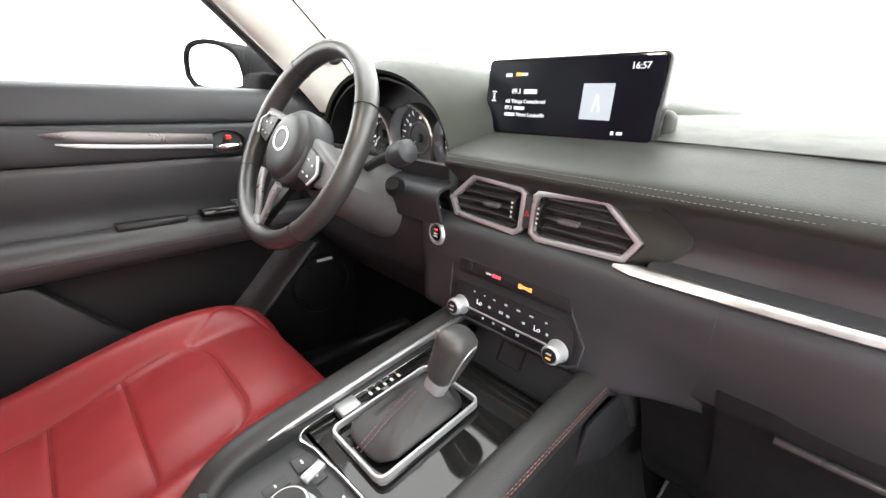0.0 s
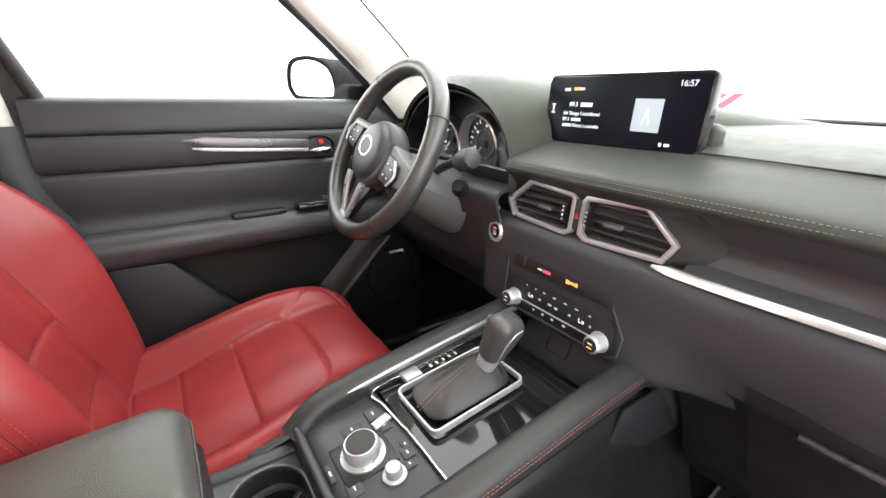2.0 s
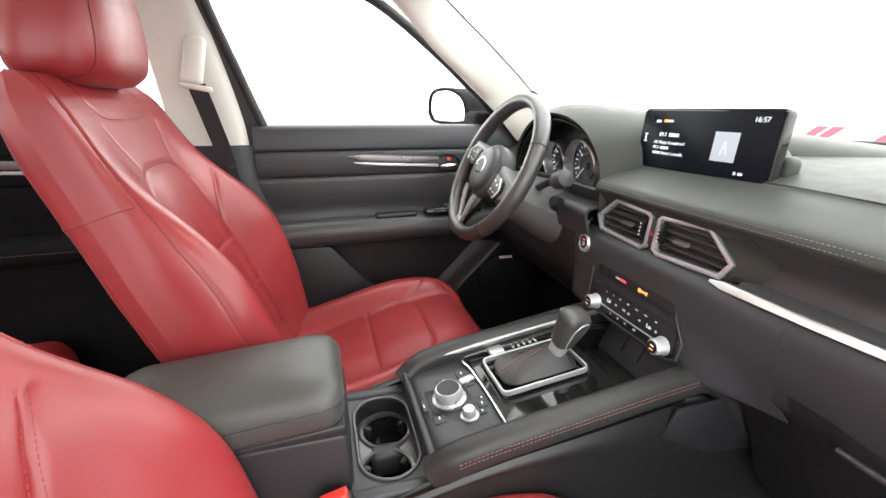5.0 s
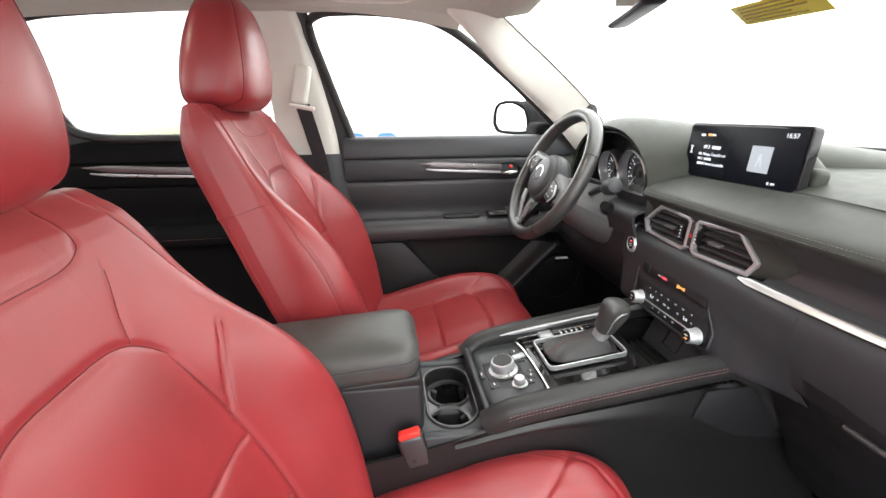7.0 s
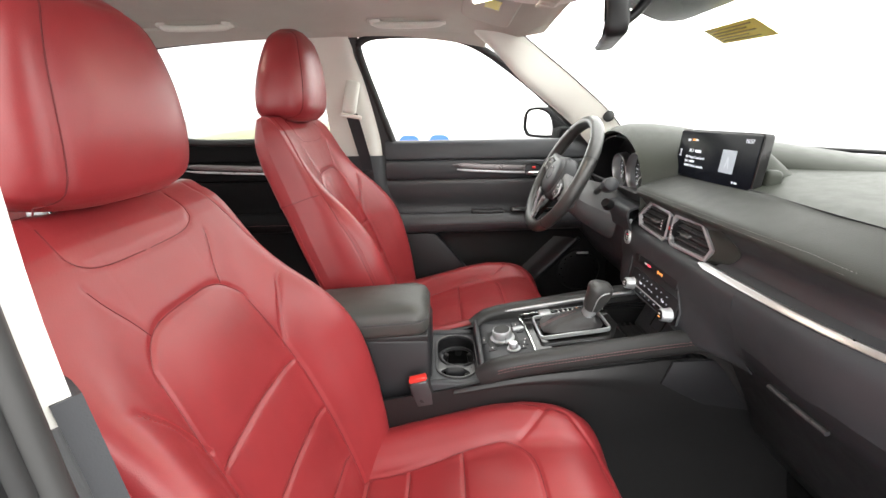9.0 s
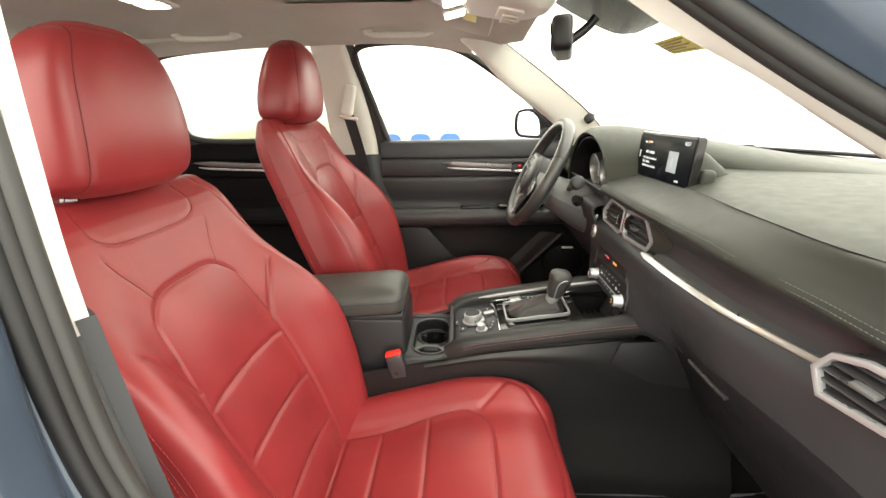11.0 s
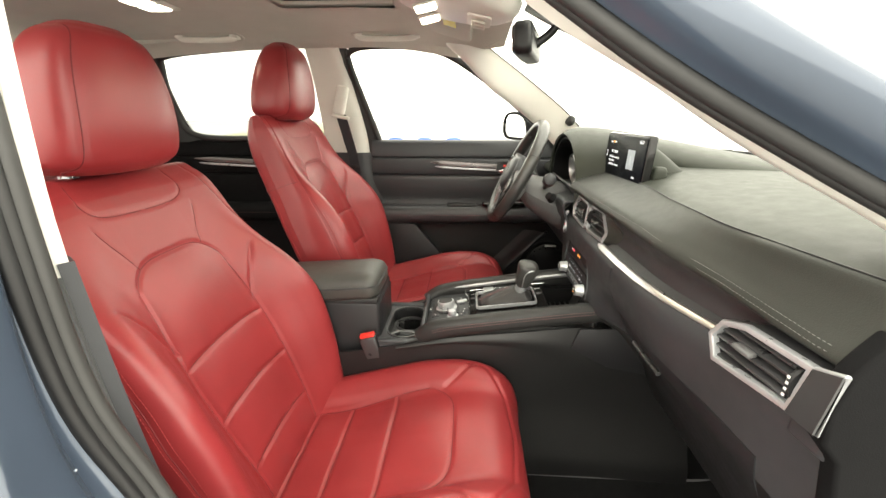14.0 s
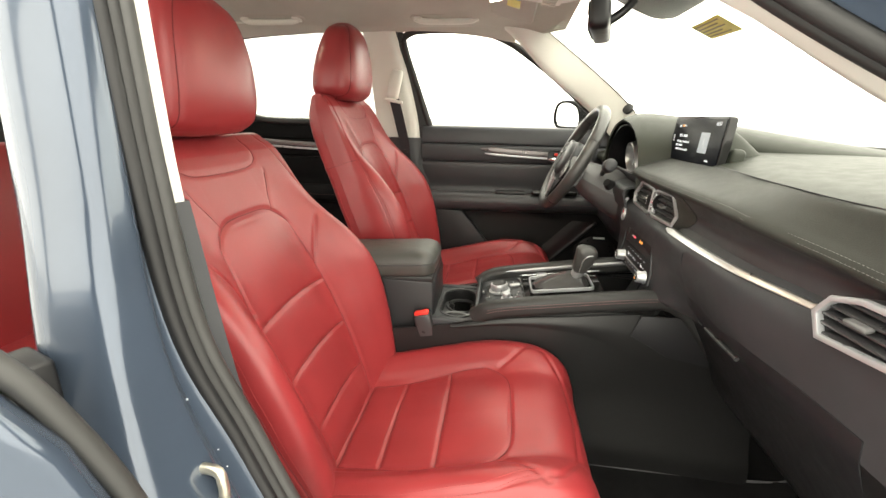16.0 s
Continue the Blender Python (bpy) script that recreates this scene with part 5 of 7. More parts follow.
for a, b, r in centres:
    lathe("cup_well", [(r, -0.036), (r * 0.96, -0.045), (r * 0.86, -0.082), (0.002, -0.084), (0.002, -0.088), (r * 0.9, -0.086), (r + 0.003, -0.037)], pose(a, b, cupz), PIANO, tray, n=36)
    lathe("well_rim", [(r - 0.005, -0.037), (r - 0.004, -0.031), (r + 0.002, -0.030), (r + 0.005, -0.034)], pose(a, b, cupz), SLAT_PLASTIC, tray, n=36)
    for k in range(3):
        block("grip_tab", (0.010, 0.016, 0.03), pose(a, b, cupz - 0.05, 0, 0, 120 * k + 30) @ pose(0, r - 0.006, 0, 12), RUBBER, tray, bevel=0.003)
block("divider", (0.034, 0.056, 0.05), pose(CX, -0.569, cupz - 0.056, 0, 0, 0), BLACK_SOFT, tray, "grey divider", bevel=0.01)
block("tray_front", (0.224, 0.012, 0.05), pose(CX, -0.512, 0.795), BLACK_SOFT, con, bevel=0.004)
for s in (1, -1):
    block("tray_side", (0.02, 0.15, 0.05), pose(CX + s * 0.118, -0.57, 0.757), BLACK_SOFT, con, bevel=0.004)
# commander dial, small knob and keys
DM = pose(0.006, -0.450, top_z(-0.45) - 0.004, 7.8, 0, 0)
block("dial_plate", (0.072, 0.076, 0.004), DM @ pose(0, 0, 0.001), BLACK_HARD, con, bevel=0.001)
dl = lathe("control_dial", [(0.031, 0.002), (0.031, 0.006), (0.027, 0.007), (0.0245, 0.008), (0.0240, 0.024), (0.0225, 0.027), (0.019, 0.0275), (0.002, 0.0275)], DM, SILVER, con, "knurled silver control dial", n=48)
lathe("dial_cap", [(0.0205, 0.0272), (0.020, 0.0285), (0.002, 0.0285)], DM, RUBBER, dl, n=40)
for k in range(40):
    a = radians(9 * k)
    block("knurl", (0.0012, 0.0010, 0.013), DM @ pose(0.0243 * math.cos(a), 0.0243 * math.sin(a), 0.016, 0, 0, 9 * k), SILVER, dl, bevel=0)
vm = DM @ pose(0.054, 0.020, 0)
vk = lathe("volume_knob", [(0.016, 0.001), (0.016, 0.004), (0.0115, 0.005), (0.011, 0.016), (0.0095, 0.018), (0.002, 0.018)], vm, SILVER, con, "small silver volume knob", n=32)
for x, y, w, h in ((-0.052, 0.004, 0.016, 0.030), (-0.060, 0.042, 0.026, 0.022), (-0.030, 0.046, 0.022, 0.018), (0.034, 0.050, 0.020, 0.016), (0.052, 0.044, 0.014, 0.014), (0.020, 0.054, 0.014, 0.012), (0.040, -0.030, 0.024, 0.020), (0.0, -0.048, 0.03, 0.008)):
    key = block("key", (w, h, 0.003), DM @ pose(x, y, 0.0015), BLACK_SOFT, con, bevel=0.001)
    block("key_mark", (w * 0.28, 0.0022, 0.001), DM @ pose(x, y, 0.0031), MARK_WHITE, key, bevel=0)
block("mode_switch", (0.014, 0.030, 0.007), DM @ pose(-0.036, 0.045, 0.004, 0, 0, 12), SILVER, con, "satin drive mode switch", bevel=0.002)
# selector
sel = thing("gear_selector", (-0.008, -0.275, 0.845), "leather gear selector with boot in a silver frame", "gear selector")
GM = pose(-0.008, -0.277, top_z(-0.277), 7.8, 0, 0)
hoop("frame", rounded(0.114, 0.174, 0.014, 5), 0.0046, 0.010, GM @ pose(0, 0, 0.012, -90, 0, 0), SILVER, sel, "satin silver frame", bevel=0.002)
boot = []
for k, (w, d, z, oy) in enumerate(((0.102, 0.162, 0.003, 0.0), (0.092, 0.148, 0.010, 0.002), (0.072, 0.116, 0.020, 0.011), (0.052, 0.080, 0.028, 0.024), (0.038, 0.050, 0.035, 0.036), (0.030, 0.034, 0.040, 0.044))):
    sec = rounded(w, d, min(w, d) * 0.32, 6)
    boot.append([tuple(GM @ Vector((x * (1 + 0.07 * math.sin(9 * a + k) * (0 < k < 5)), y + oy, z + 0.004 * math.sin(7 * a + 2 * k) * (0 < k < 4)))) for a, (x, y) in enumerate(sec)])
V = [v for sec in boot for v in sec]
m_ = len(boot[0])
bo = solid("boot", V, grid_faces(len(boot), m_, True) + [tuple(range(m_))[::-1], tuple(range(len(V) - m_, len(V)))], BOOT_LEATHER, sel, "pleated black leather boot")
bo.modifiers.new("round", "SUBSURF").levels = 2
bo.modifiers["round"].render_levels = 2
for dx in (-0.004, 0.004):
    stitches("stitching", spline([tuple(GM @ Vector((dx, y, z))) for y, z in ((-0.078, 0.008), (-0.058, 0.016), (-0.030, 0.027), (-0.002, 0.035), (0.022, 0.042))], 30), THREAD_RED, sel, pitch=0.006, normal=(0, -0.3, 1))
KM = GM @ pose(0.010, 0.044, 0.030, -19, 17, 0) @ Matrix.Scale(1.14, 4)
lathe("collar", [(0.013, -0.004), (0.0145, 0.0), (0.0150, 0.022), (0.013, 0.026)], KM, SILVER, sel, "satin collar", n=28)
kn = []
for w, d, z, oy in ((0.028, 0.030, 0.018, 0), (0.034, 0.037, 0.024, 0), (0.037, 0.043, 0.042, 0.001), (0.041, 0.049, 0.060, 0.001), (0.042, 0.052, 0.072, 0.0), (0.039, 0.049, 0.080, -0.001), (0.031, 0.040, 0.0855, -0.001), (0.012, 0.016, 0.0875, 0.0)):
    kn.append([tuple(KM @ Vector((x, y + oy, z))) for x, y in rounded(w, d, min(w, d) * 0.42, 6)])
V = [v for sec in kn for v in sec]
m_ = len(kn[0])
solid("knob", V, grid_faces(len(kn), m_, True) + [tuple(range(m_))[::-1], tuple(range(len(V) - m_, len(V)))], KNOB_LEATHER, sel, "grey black leather knob")
block("knob_button", (0.006, 0.016, 0.012), KM @ pose(-0.0205, -0.006, 0.070), SILVER, sel, bevel=0.002)
tube("knob_trim", [tuple(KM @ Vector(v)) for v in ((0.0165, -0.004, 0.024), (0.0185, -0.006, 0.042), (0.0205, -0.008, 0.060), (0.0205, -0.002, 0.074), (0.0195, 0.010, 0.079))], 0.0016, SILVER, sel, "thin silver line up the knob", n=6, samples=14)
block("gate_plate", (0.032, 0.150, 0.003), GM @ pose(-0.078, 0.010, 0.001), PIANO, sel, bevel=0.001)
for k in range(5):
    block("gate_mark", (0.007, 0.004, 0.001), GM @ pose(-0.076, -0.008 + 0.013 * k, 0.003), MARK_WHITE, sel, bevel=0)
    block("gate_dot", (0.002, 0.002, 0.001), GM @ pose(-0.086, -0.008 + 0.013 * k, 0.003), LIT_AMBER if k == 4 else MARK_WHITE, sel, bevel=0)
block("parking_brake_switch", (0.028, 0.032, 0.008), GM @ pose(-0.078, -0.046, 0.005), SILVER, sel, "silver parking brake switch", bevel=0.003)

# ---- armrest box ----
arm = thing("armrest_box", (0.018, -0.80, 0.40), "black centre armrest box with stitched lid", "armrest")
AM = pose(0.014, -0.80, 0.908, 4, 0, 0)
V = []
for z, gx, gy in ((-0.030, 0.95, 0.975), (-0.020, 0.99, 0.995), (0.002, 1.0, 1.0), (0.014, 0.975, 0.988), (0.025, 0.91, 0.955), (0.033, 0.78, 0.88), (0.038, 0.5, 0.6), (0.040, 0.1, 0.1)):
    ringp = rounded(0.192 * gx, 0.33 * gy, 0.035 * gx, 8)
    lidn = len(ringp)
    V += [tuple(AM @ Vector((x, y, z))) for x, y in ringp]
solid("lid", V, grid_faces(8, lidn, True) + [tuple(range(lidn))[::-1], tuple(range(7 * lidn, 8 * lidn))], LID_LEATHER, arm, "padded grey black leather lid")
for z, g in ((0.0065, 1.004), (0.0005, 1.006)):
    p = rounded(0.192 * g, 0.33 * g, 0.035, 8)
    stitches("stitching", [tuple(AM @ Vector((x, y, z))) for x, y in p + p[:1]], DARK_THREAD, arm, normal=(0, 0, 1))
tube("welt", [tuple(AM @ Vector((x, y, 0.0035))) for x, y in rounded(0.1925, 0.3305, 0.035, 8)], 0.0016, BLACK_LEATHER, arm, n=6, closed=True)
block("body", (0.188, 0.34, 0.50), pose(0.014, -0.80, 0.63, 0, 0, 0), LOWER_PLASTIC, arm, bevel=0.012)
block("lid_base", (0.184, 0.325, 0.022), AM @ pose(0, 0, -0.040), BLACK_HARD, arm, bevel=0.004)


# ---- front seats ----
def bell(d, w):
    return np.exp(-(d / w) ** 2)


def smooth_to(x, a, b):
    t = np.clip((x - a) / (b - a), 0, 1)
    return t * t * (3 - 2 * t)


def seat_part(parent, P, regions, names, flip=False, close=True):
    """One mesh for each region of a grid of points."""
    n, m = P.shape[:2]
    V = P.reshape(-1, 3)
    F = grid_faces(n, m, close)
    q = np.array(F)
    fn = np.cross(V[q[:, 2]] - V[q[:, 0]], V[q[:, 3]] - V[q[:, 1]])
    nv = np.zeros_like(V)
    for k in range(4):
        np.add.at(nv, q[:, k], fn)
    nv /= np.maximum(1e-12, np.linalg.norm(nv, axis=1))[:, None]
    if flip:
        nv = -nv
    R = [regions[f[0] // m, f[0] % m] for f in F]
    made = {}
    for r, nm in names.items():
        sel_f = [f for f, q in zip(F, R) if q == r]
        if not sel_f:
            continue
        used = sorted({i for f in sel_f for i in f})
        back = {v: k for k, v in enumerate(used)}
        faces = [tuple(back[i] for i in (f[::-1] if flip else f)) for f in sel_f]
        made[r] = solid(nm, V[used], faces, RED, parent)
        made[r].data.normals_split_custom_set_from_vertices([tuple(x) for x in nv[used]])
    return made


def spl1(xs_, ys_, x):
    return np.interp(x, xs_, ys_)


def soft1(xs_, ys_, x, w=0.03):
    """Straight steps between the values, rounded off."""
    return np.mean([np.interp(x + d, xs_, ys_) for d in np.linspace(-w, w, 13)], 0)


def curve_dist(a, b, pts):
    """Distance from every (a, b) to a polyline."""
    best = np.full(a.shape, 9.0)
    for (x0, y0), (x1, y1) in zip(pts, pts[1:]):
        dx, dy = x1 - x0, y1 - y0
        t = np.clip(((a - x0) * dx + (b - y0) * dy) / (dx * dx + dy * dy), 0, 1)
        best = np.minimum(best, np.hypot(a - x0 - t * dx, b - y0 - t * dy))
    return best


def front_seat(name, ref, label, door_side, hr_up, tall=1.0):
    seat = thing(name, (ref[0], ref[1] + 0.2, 0.38), label, "car seat", "front seats")
    ref = np.array(ref)
    # cushion: sections across, swept from the back edge forward and over the front roll
    path = spline([(-0.04, 0.022), (0.10, 0.030), (0.22, 0.050), (0.34, 0.082), (0.43, 0.106), (0.510, 0.118), (0.565, 0.104), (0.595, 0.065), (0.603, 0.01), (0.592, -0.06), (0.575, -0.12)], 260)
    s = np.r_[0, np.cumsum(np.linalg.norm(np.diff(path, axis=0), axis=1))]
    tan = np.gradient(path, axis=0)
    tan /= np.linalg.norm(tan, axis=1)[:, None]
    nor = np.stack([-tan[:, 1], tan[:, 0]], 1)
    half = spline([(0, 0.0), (0.06, 0.001), (0.115, 0.0), (0.150, 0.004), (0.178, 0.026), (0.215, 0.048), (0.250, 0.040), (0.274, 0.006), (0.281, -0.05), (0.276, -0.11), (0.268, -0.16)], 120)
    sec = np.vstack([half[::-1] * (-1, 1), half[1:]])
    arc = np.r_[0, np.cumsum(np.linalg.norm(np.diff(half, axis=0), axis=1))]
    A = np.r_[-arc[::-1], arc[1:]]
    X, Sg = np.meshgrid(A, s)
    amp = soft1([0, 0.08, 0.25, 0.40, 0.50, 0.57, 0.64, 0.79], [0.45, 0.75, 1.0, 1.0, 0.80, 0.50, 0.15, 0.0], s)
    wid = soft1([0, 0.1, 0.30, 0.46, 0.56, 0.62, 0.79], [0.90, 0.95, 1.0, 0.975, 0.90, 0.82, 0.77], s)
    lx = sec[None, :, 0] * wid[:, None]
    h = np.where(sec[None, :, 1] > 0, sec[None, :, 1] * amp[:, None], sec[None, :, 1] + 0 * amp[:, None])
    # side walls hang straight down
    side = np.clip((np.abs(A)[None] - 0.27) / 0.05, 0, 1)
    hw = 0.140 + 0.025 * smooth_to(Sg, 0.15, 0.42)
    sf = 0.492 - 0.05 * (np.abs(X) / 0.16) ** 6
    rowb = [0.138, 0.226, 0.342]
    groove = 0.0036 * bell(np.abs(X) - hw, 0.0042) * (Sg < sf + 0.004)
    groove = np.maximum(groove, 0.0036 * bell(Sg - sf, 0.0042) * (np.abs(X) < hw + 0.004))
    inside = (np.abs(X) < hw) & (Sg < sf)
    for rb in rowb:
        groove = np.maximum(groove, 0.0034 * bell(Sg - rb, 0.0042) * inside)
    outer_pts = [(0.262, 0.0), (0.268, 0.3), (0.265, 0.47), (0.238, 0.575), (0.15, 0.620), (0.0, 0.635)]
    d_out = curve_dist(np.abs(X), Sg, outer_pts)
    groove = np.maximum(groove, 0.0035 * bell(d_out, 0.005))
    d_diag = curve_dist(np.abs(X), Sg, [(0.162, 0.470), (0.19, 0.50), (0.255, 0.550)])
    groove = np.maximum(groove, 0.004 * bell(d_diag, 0.006))
    puff = 0.0052 * np.clip(1 - (np.abs(X) / hw) ** 2, 0, 1) * np.abs(np.sin(np.pi * np.interp(Sg, [0.0, 0.07] + rowb + [0.49], [0, 1, 2, 3, 4, 5]))) ** 0.6 * inside
    wrinkle = 0.0006 * np.sin(23 * Sg + 9 * X) * bell(np.abs(X) - 0.2, 0.05) * (Sg < 0.5)
    h = h - groove + puff + wrinkle
    cy = path[:, None, 0] + nor[:, None, 0] * h
    cz = path[:, None, 1] + nor[:, None, 1] * h
    blend = side * np.clip((0.66 - Sg) / 0.12, 0, 1)
    drop = np.minimum(h, 0)
    cy = cy * (1 - blend) + (path[:, None, 0]) * blend
    cz = cz * (1 - blend) + (path[:, None, 1] + drop) * blend
    P = np.stack([lx, cy, cz], 2) + ref
    reg = np.zeros(X.shape, int)
    reg[np.abs(X) >= hw] = 5
    reg[(Sg >= sf) & (reg == 0)] = 4
    a4 = (Sg > 0.50 + 0.78 * (np.abs(X) - 0.19)) & (reg == 5) & (np.abs(X) < 0.27)
    reg[a4] = 4
    for k, rb in enumerate(rowb):
        reg[(reg == k) & (Sg >= rb)] = k + 1
    reg[(reg == 3) & (Sg >= sf)] = 4
    reg[(np.abs(X) >= 0.268) & (reg == 5)] = 7
    reg[(reg == 5) & (X < 0)] = 6
    reg[(reg == 7) & (X < 0)] = 8
    cushion = seat_part(seat, P, reg, {0: "cushion_panel", 1: "cushion_panel", 2: "cushion_panel", 3: "cushion_panel", 4: "cushion_front", 5: "cushion_bolster", 6: "cushion_bolster", 7: "cushion_side", 8: "cushion_side"}, close=False, flip=True)

    def on(P_, A_, S_, a, b):
        order = np.argsort(A_)
        ja = float(np.interp(a, A_[order], np.arange(len(order))))
        j0, j1 = order[int(ja)], order[min(int(ja) + 1, len(order) - 1)]
        ib = float(np.interp(b, S_, np.arange(len(S_))))
        i0, i1 = int(ib), min(int(ib) + 1, len(S_) - 1)
        u, v = ja - int(ja), ib - int(ib)
        return (P_[i0, j0] * (1 - u) + P_[i0, j1] * u) * (1 - v) + (P_[i1, j0] * (1 - u) + P_[i1, j1] * u) * v
    for sg in (1, -1):
        for da in (-0.007, 0.007):
            stitches("stitching", [on(P, A, s, sg * (spl1([0, 0.3, 0.45, 0.545], [0.262, 0.268, 0.262, 0.232], b) + da), b) + (0, 0, 0.0006) for b in np.linspace(0.03, 0.54, 110)], RED_THREAD, seat, normal=(sg, 0, 1))
    # base under the cushion
    block("seat_base", (0.46, 0.46, 0.16), pose(ref[0], ref[1] + 0.25, 0.47), BLACK_HARD, seat, bevel=0.02)
    for sg in (1, -1):
        block("rail", (0.04, 0.60, 0.04), pose(ref[0] + sg * 0.2, ref[1] + 0.22, 0.400), BLACK_HARD, seat, bevel=0.006)
    # backrest: closed sections stacked up the reclined back
    bp = spline([(0.105, -0.04), (0.080, 0.06), (0.040, 0.16), (-0.008, 0.27), (-0.065, 0.40), (-0.112, 0.50), (-0.146, 0.58), (-0.168, 0.645), (-0.172, 0.668)], 230)
    t_ = np.r_[0, np.cumsum(np.linalg.norm(np.diff(bp, axis=0), axis=1))]
    tn = np.gradient(bp, axis=0)
    tn /= np.linalg.norm(tn, axis=1)[:, None]
    bn = np.stack([tn[:, 1], -tn[:, 0]], 1)
    front = spline([(0, 0.0), (0.06, 0.001), (0.105, 0.0), (0.132, 0.004), (0.162, 0.018), (0.202, 0.050), (0.240, 0.077), (0.270, 0.074), (0.287, 0.043), (0.292, 0.000), (0.284, -0.055)], 136)
    rear = spline([(0.284, -0.055), (0.265, -0.092), (0.21, -0.110), (0.10, -0.115), (0.0, -0.116)], 40)
    hs = np.vstack([front, rear[1:]])
    arcb = np.r_[0, np.cumsum(np.linalg.norm(np.diff(hs, axis=0), axis=1))]
    loop = np.vstack([hs, (hs[1:-1] * (-1, 1))[::-1]])
    Ab = np.r_[arcb, -arcb[1:-1][::-1]]
    XB, TB = np.meshgrid(Ab, t_)
    zz = bp[:, 1]
    ampb = soft1([-0.05, 0.05, 0.16, 0.28, 0.36, 0.44, 0.50, 0.57, 0.64, 0.67], [0.42, 0.62, 0.98, 1.24, 1.10, 0.60, 0.24, 0.08, 0.0, 0.0], zz, 0.055)
    widb = soft1([-0.05, 0.05, 0.16, 0.28, 0.38, 0.46, 0.52, 0.58, 0.63, 0.655, 0.668], [0.87, 0.90, 0.975, 1.02, 0.985, 0.91, 0.865, 0.83, 0.79, 0.75, 0.69], zz, 0.02)
    cap = spl1([-0.05, 0.57, 0.59, 0.610, 0.630, 0.645, 0.656, 0.664, 0.668], [1, 1, 0.985, 0.94, 0.85, 0.71, 0.54, 0.33, 0.08], zz)
    bx = loop[None, :, 0] * widb[:, None]
    bd = np.where(loop[None, :, 1] > 0, loop[None, :, 1] * ampb[:, None], loop[None, :, 1])
    ax = np.abs(XB)
    onf = ax < arcb[135]
    zg = np.interp(TB, t_, zz)
    hwb = 0.135 + 0.006 * np.sin(np.pi * np.clip(zg / 0.5, 0, 1))
    ztop = 0.512 - 0.046 * (ax / 0.138) ** 4.5
    insb = (ax < hwb) & (zg < ztop) & onf
    rows_z = [0.010, 0.105, 0.215, 0.325]
    g = 0.0034 * bell(ax - hwb, 0.0042) * (zg < ztop + 0.003) * onf
    g = np.maximum(g, 0.0030 * bell(zg - ztop, 0.0055) * (ax < hwb + 0.003) * onf)
    for rz in rows_z:
        g = np.maximum(g, 0.0030 * bell(zg - rz - 0.007 * (1 - (ax / 0.12) ** 2), 0.0042) * insb)
    seams = [[(0.136, 0.355), (0.155, 0.385), (0.185, 0.418), (0.235, 0.456), (0.29, 0.470), (0.34, 0.470)], [(0.100, 0.500), (0.118, 0.53), (0.142, 0.56), (0.160, 0.585)], [(0.0, 0.594), (0.09, 0.596), (0.132, 0.604), (0.156, 0.622), (0.160, 0.67)]]
    dmain = curve_dist(ax, zg, seams[0])
    dsm = np.minimum(curve_dist(ax, zg, seams[1]), curve_dist(ax, zg, seams[2]))
    g = np.maximum(g, 0.0040 * bell(dmain, 0.005) * onf * (1 - smooth_to(ax, 0.21, 0.28)))
    g = np.maximum(g, 0.0013 * bell(dsm, 0.0045) * onf)
    d_side = curve_dist(ax, zg, [(0.322, -0.1), (0.330, 0.2), (0.325, 0.4), (0.29, 0.56), (0.27, 0.7)])
    g = np.maximum(g, 0.0035 * bell(d_side, 0.005))
    g = np.maximum(g, 0.0022 * bell(zg - 0.470 - 0.10 * (ax - 0.34), 0.004) * (ax > 0.335) * (ax < 0.50))
    edges_z = [-0.05] + rows_z + [0.49]
    pf = 0.0058 * np.clip(1 - (ax / hwb) ** 2, 0, 1) * np.abs(np.sin(np.pi * np.interp(zg - 0.007 * (1 - (ax / 0.12) ** 2), edges_z, range(6)))) ** 0.6 * insb
    shoulder = 0.014 * bell(ax - 0.0, 0.13) * smooth_to(zg, 0.46, 0.58) * onf
    wr = 0.0005 * np.sin(31 * zg + 14 * ax) * bell(ax - 0.19, 0.05) * onf
    bd = bd - g + pf + wr - shoulder * 0.3
    bd = -0.052 + (bd + 0.052) * cap[:, None]
    PB = np.stack([bx, bp[:, None, 0] + bn[:, None, 0] * bd, (bp[:, None, 1] + bn[:, None, 1] * bd) * tall], 2) + ref
    rb_ = np.full(XB.shape, 9)
    rb_[insb] = 0
    for k, rz in enumerate(rows_z):
        rb_[(rb_ == k) & (zg > rz + 0.007 * (1 - (ax / 0.12) ** 2))] = k + 1
    bol = onf & ~insb & (zg < np.interp(ax, [0.12, 0.136, 0.155, 0.185, 0.235, 0.29, 0.34], [0.34, 0.355, 0.385, 0.418, 0.456, 0.470, 0.470])) & (ax >= hwb) & (ax < 0.325)
    rb_[bol] = 6
    rb_[onf & (rb_ == 9) & (ax < 0.325)] = 5
    yoke = onf & (ax < 0.158) & (zg > np.interp(ax, [0, 0.09, 0.132, 0.156], [0.594, 0.596, 0.604, 0.622]))
    rb_[yoke] = 8
    rb_[(rb_ == 6) & (XB < 0)] = 7
    seat_part(seat, PB, rb_, {0: "back_panel", 1: "back_panel", 2: "back_panel", 3: "back_panel", 4: "back_panel", 5: "shoulder_panel", 6: "back_bolster", 7: "back_bolster", 8: "yoke", 9: "back_shell"}, flip=False)
    for sg in (1, -1):
        for da in (-0.007, 0.007):
            stitches("stitching", [on(PB, Ab, zz, sg * (spl1([-0.1, 0.2, 0.4, 0.56], [0.322, 0.330, 0.325, 0.29], z) + da), z) + np.array((sg * 0.0006, 0, 0)) for z in np.linspace(0.02, 0.56, 120)], RED_THREAD, seat, normal=(sg, 0, 0))
            q = spline([(a + da, z) for a, z in seams[0][:4]], 40)
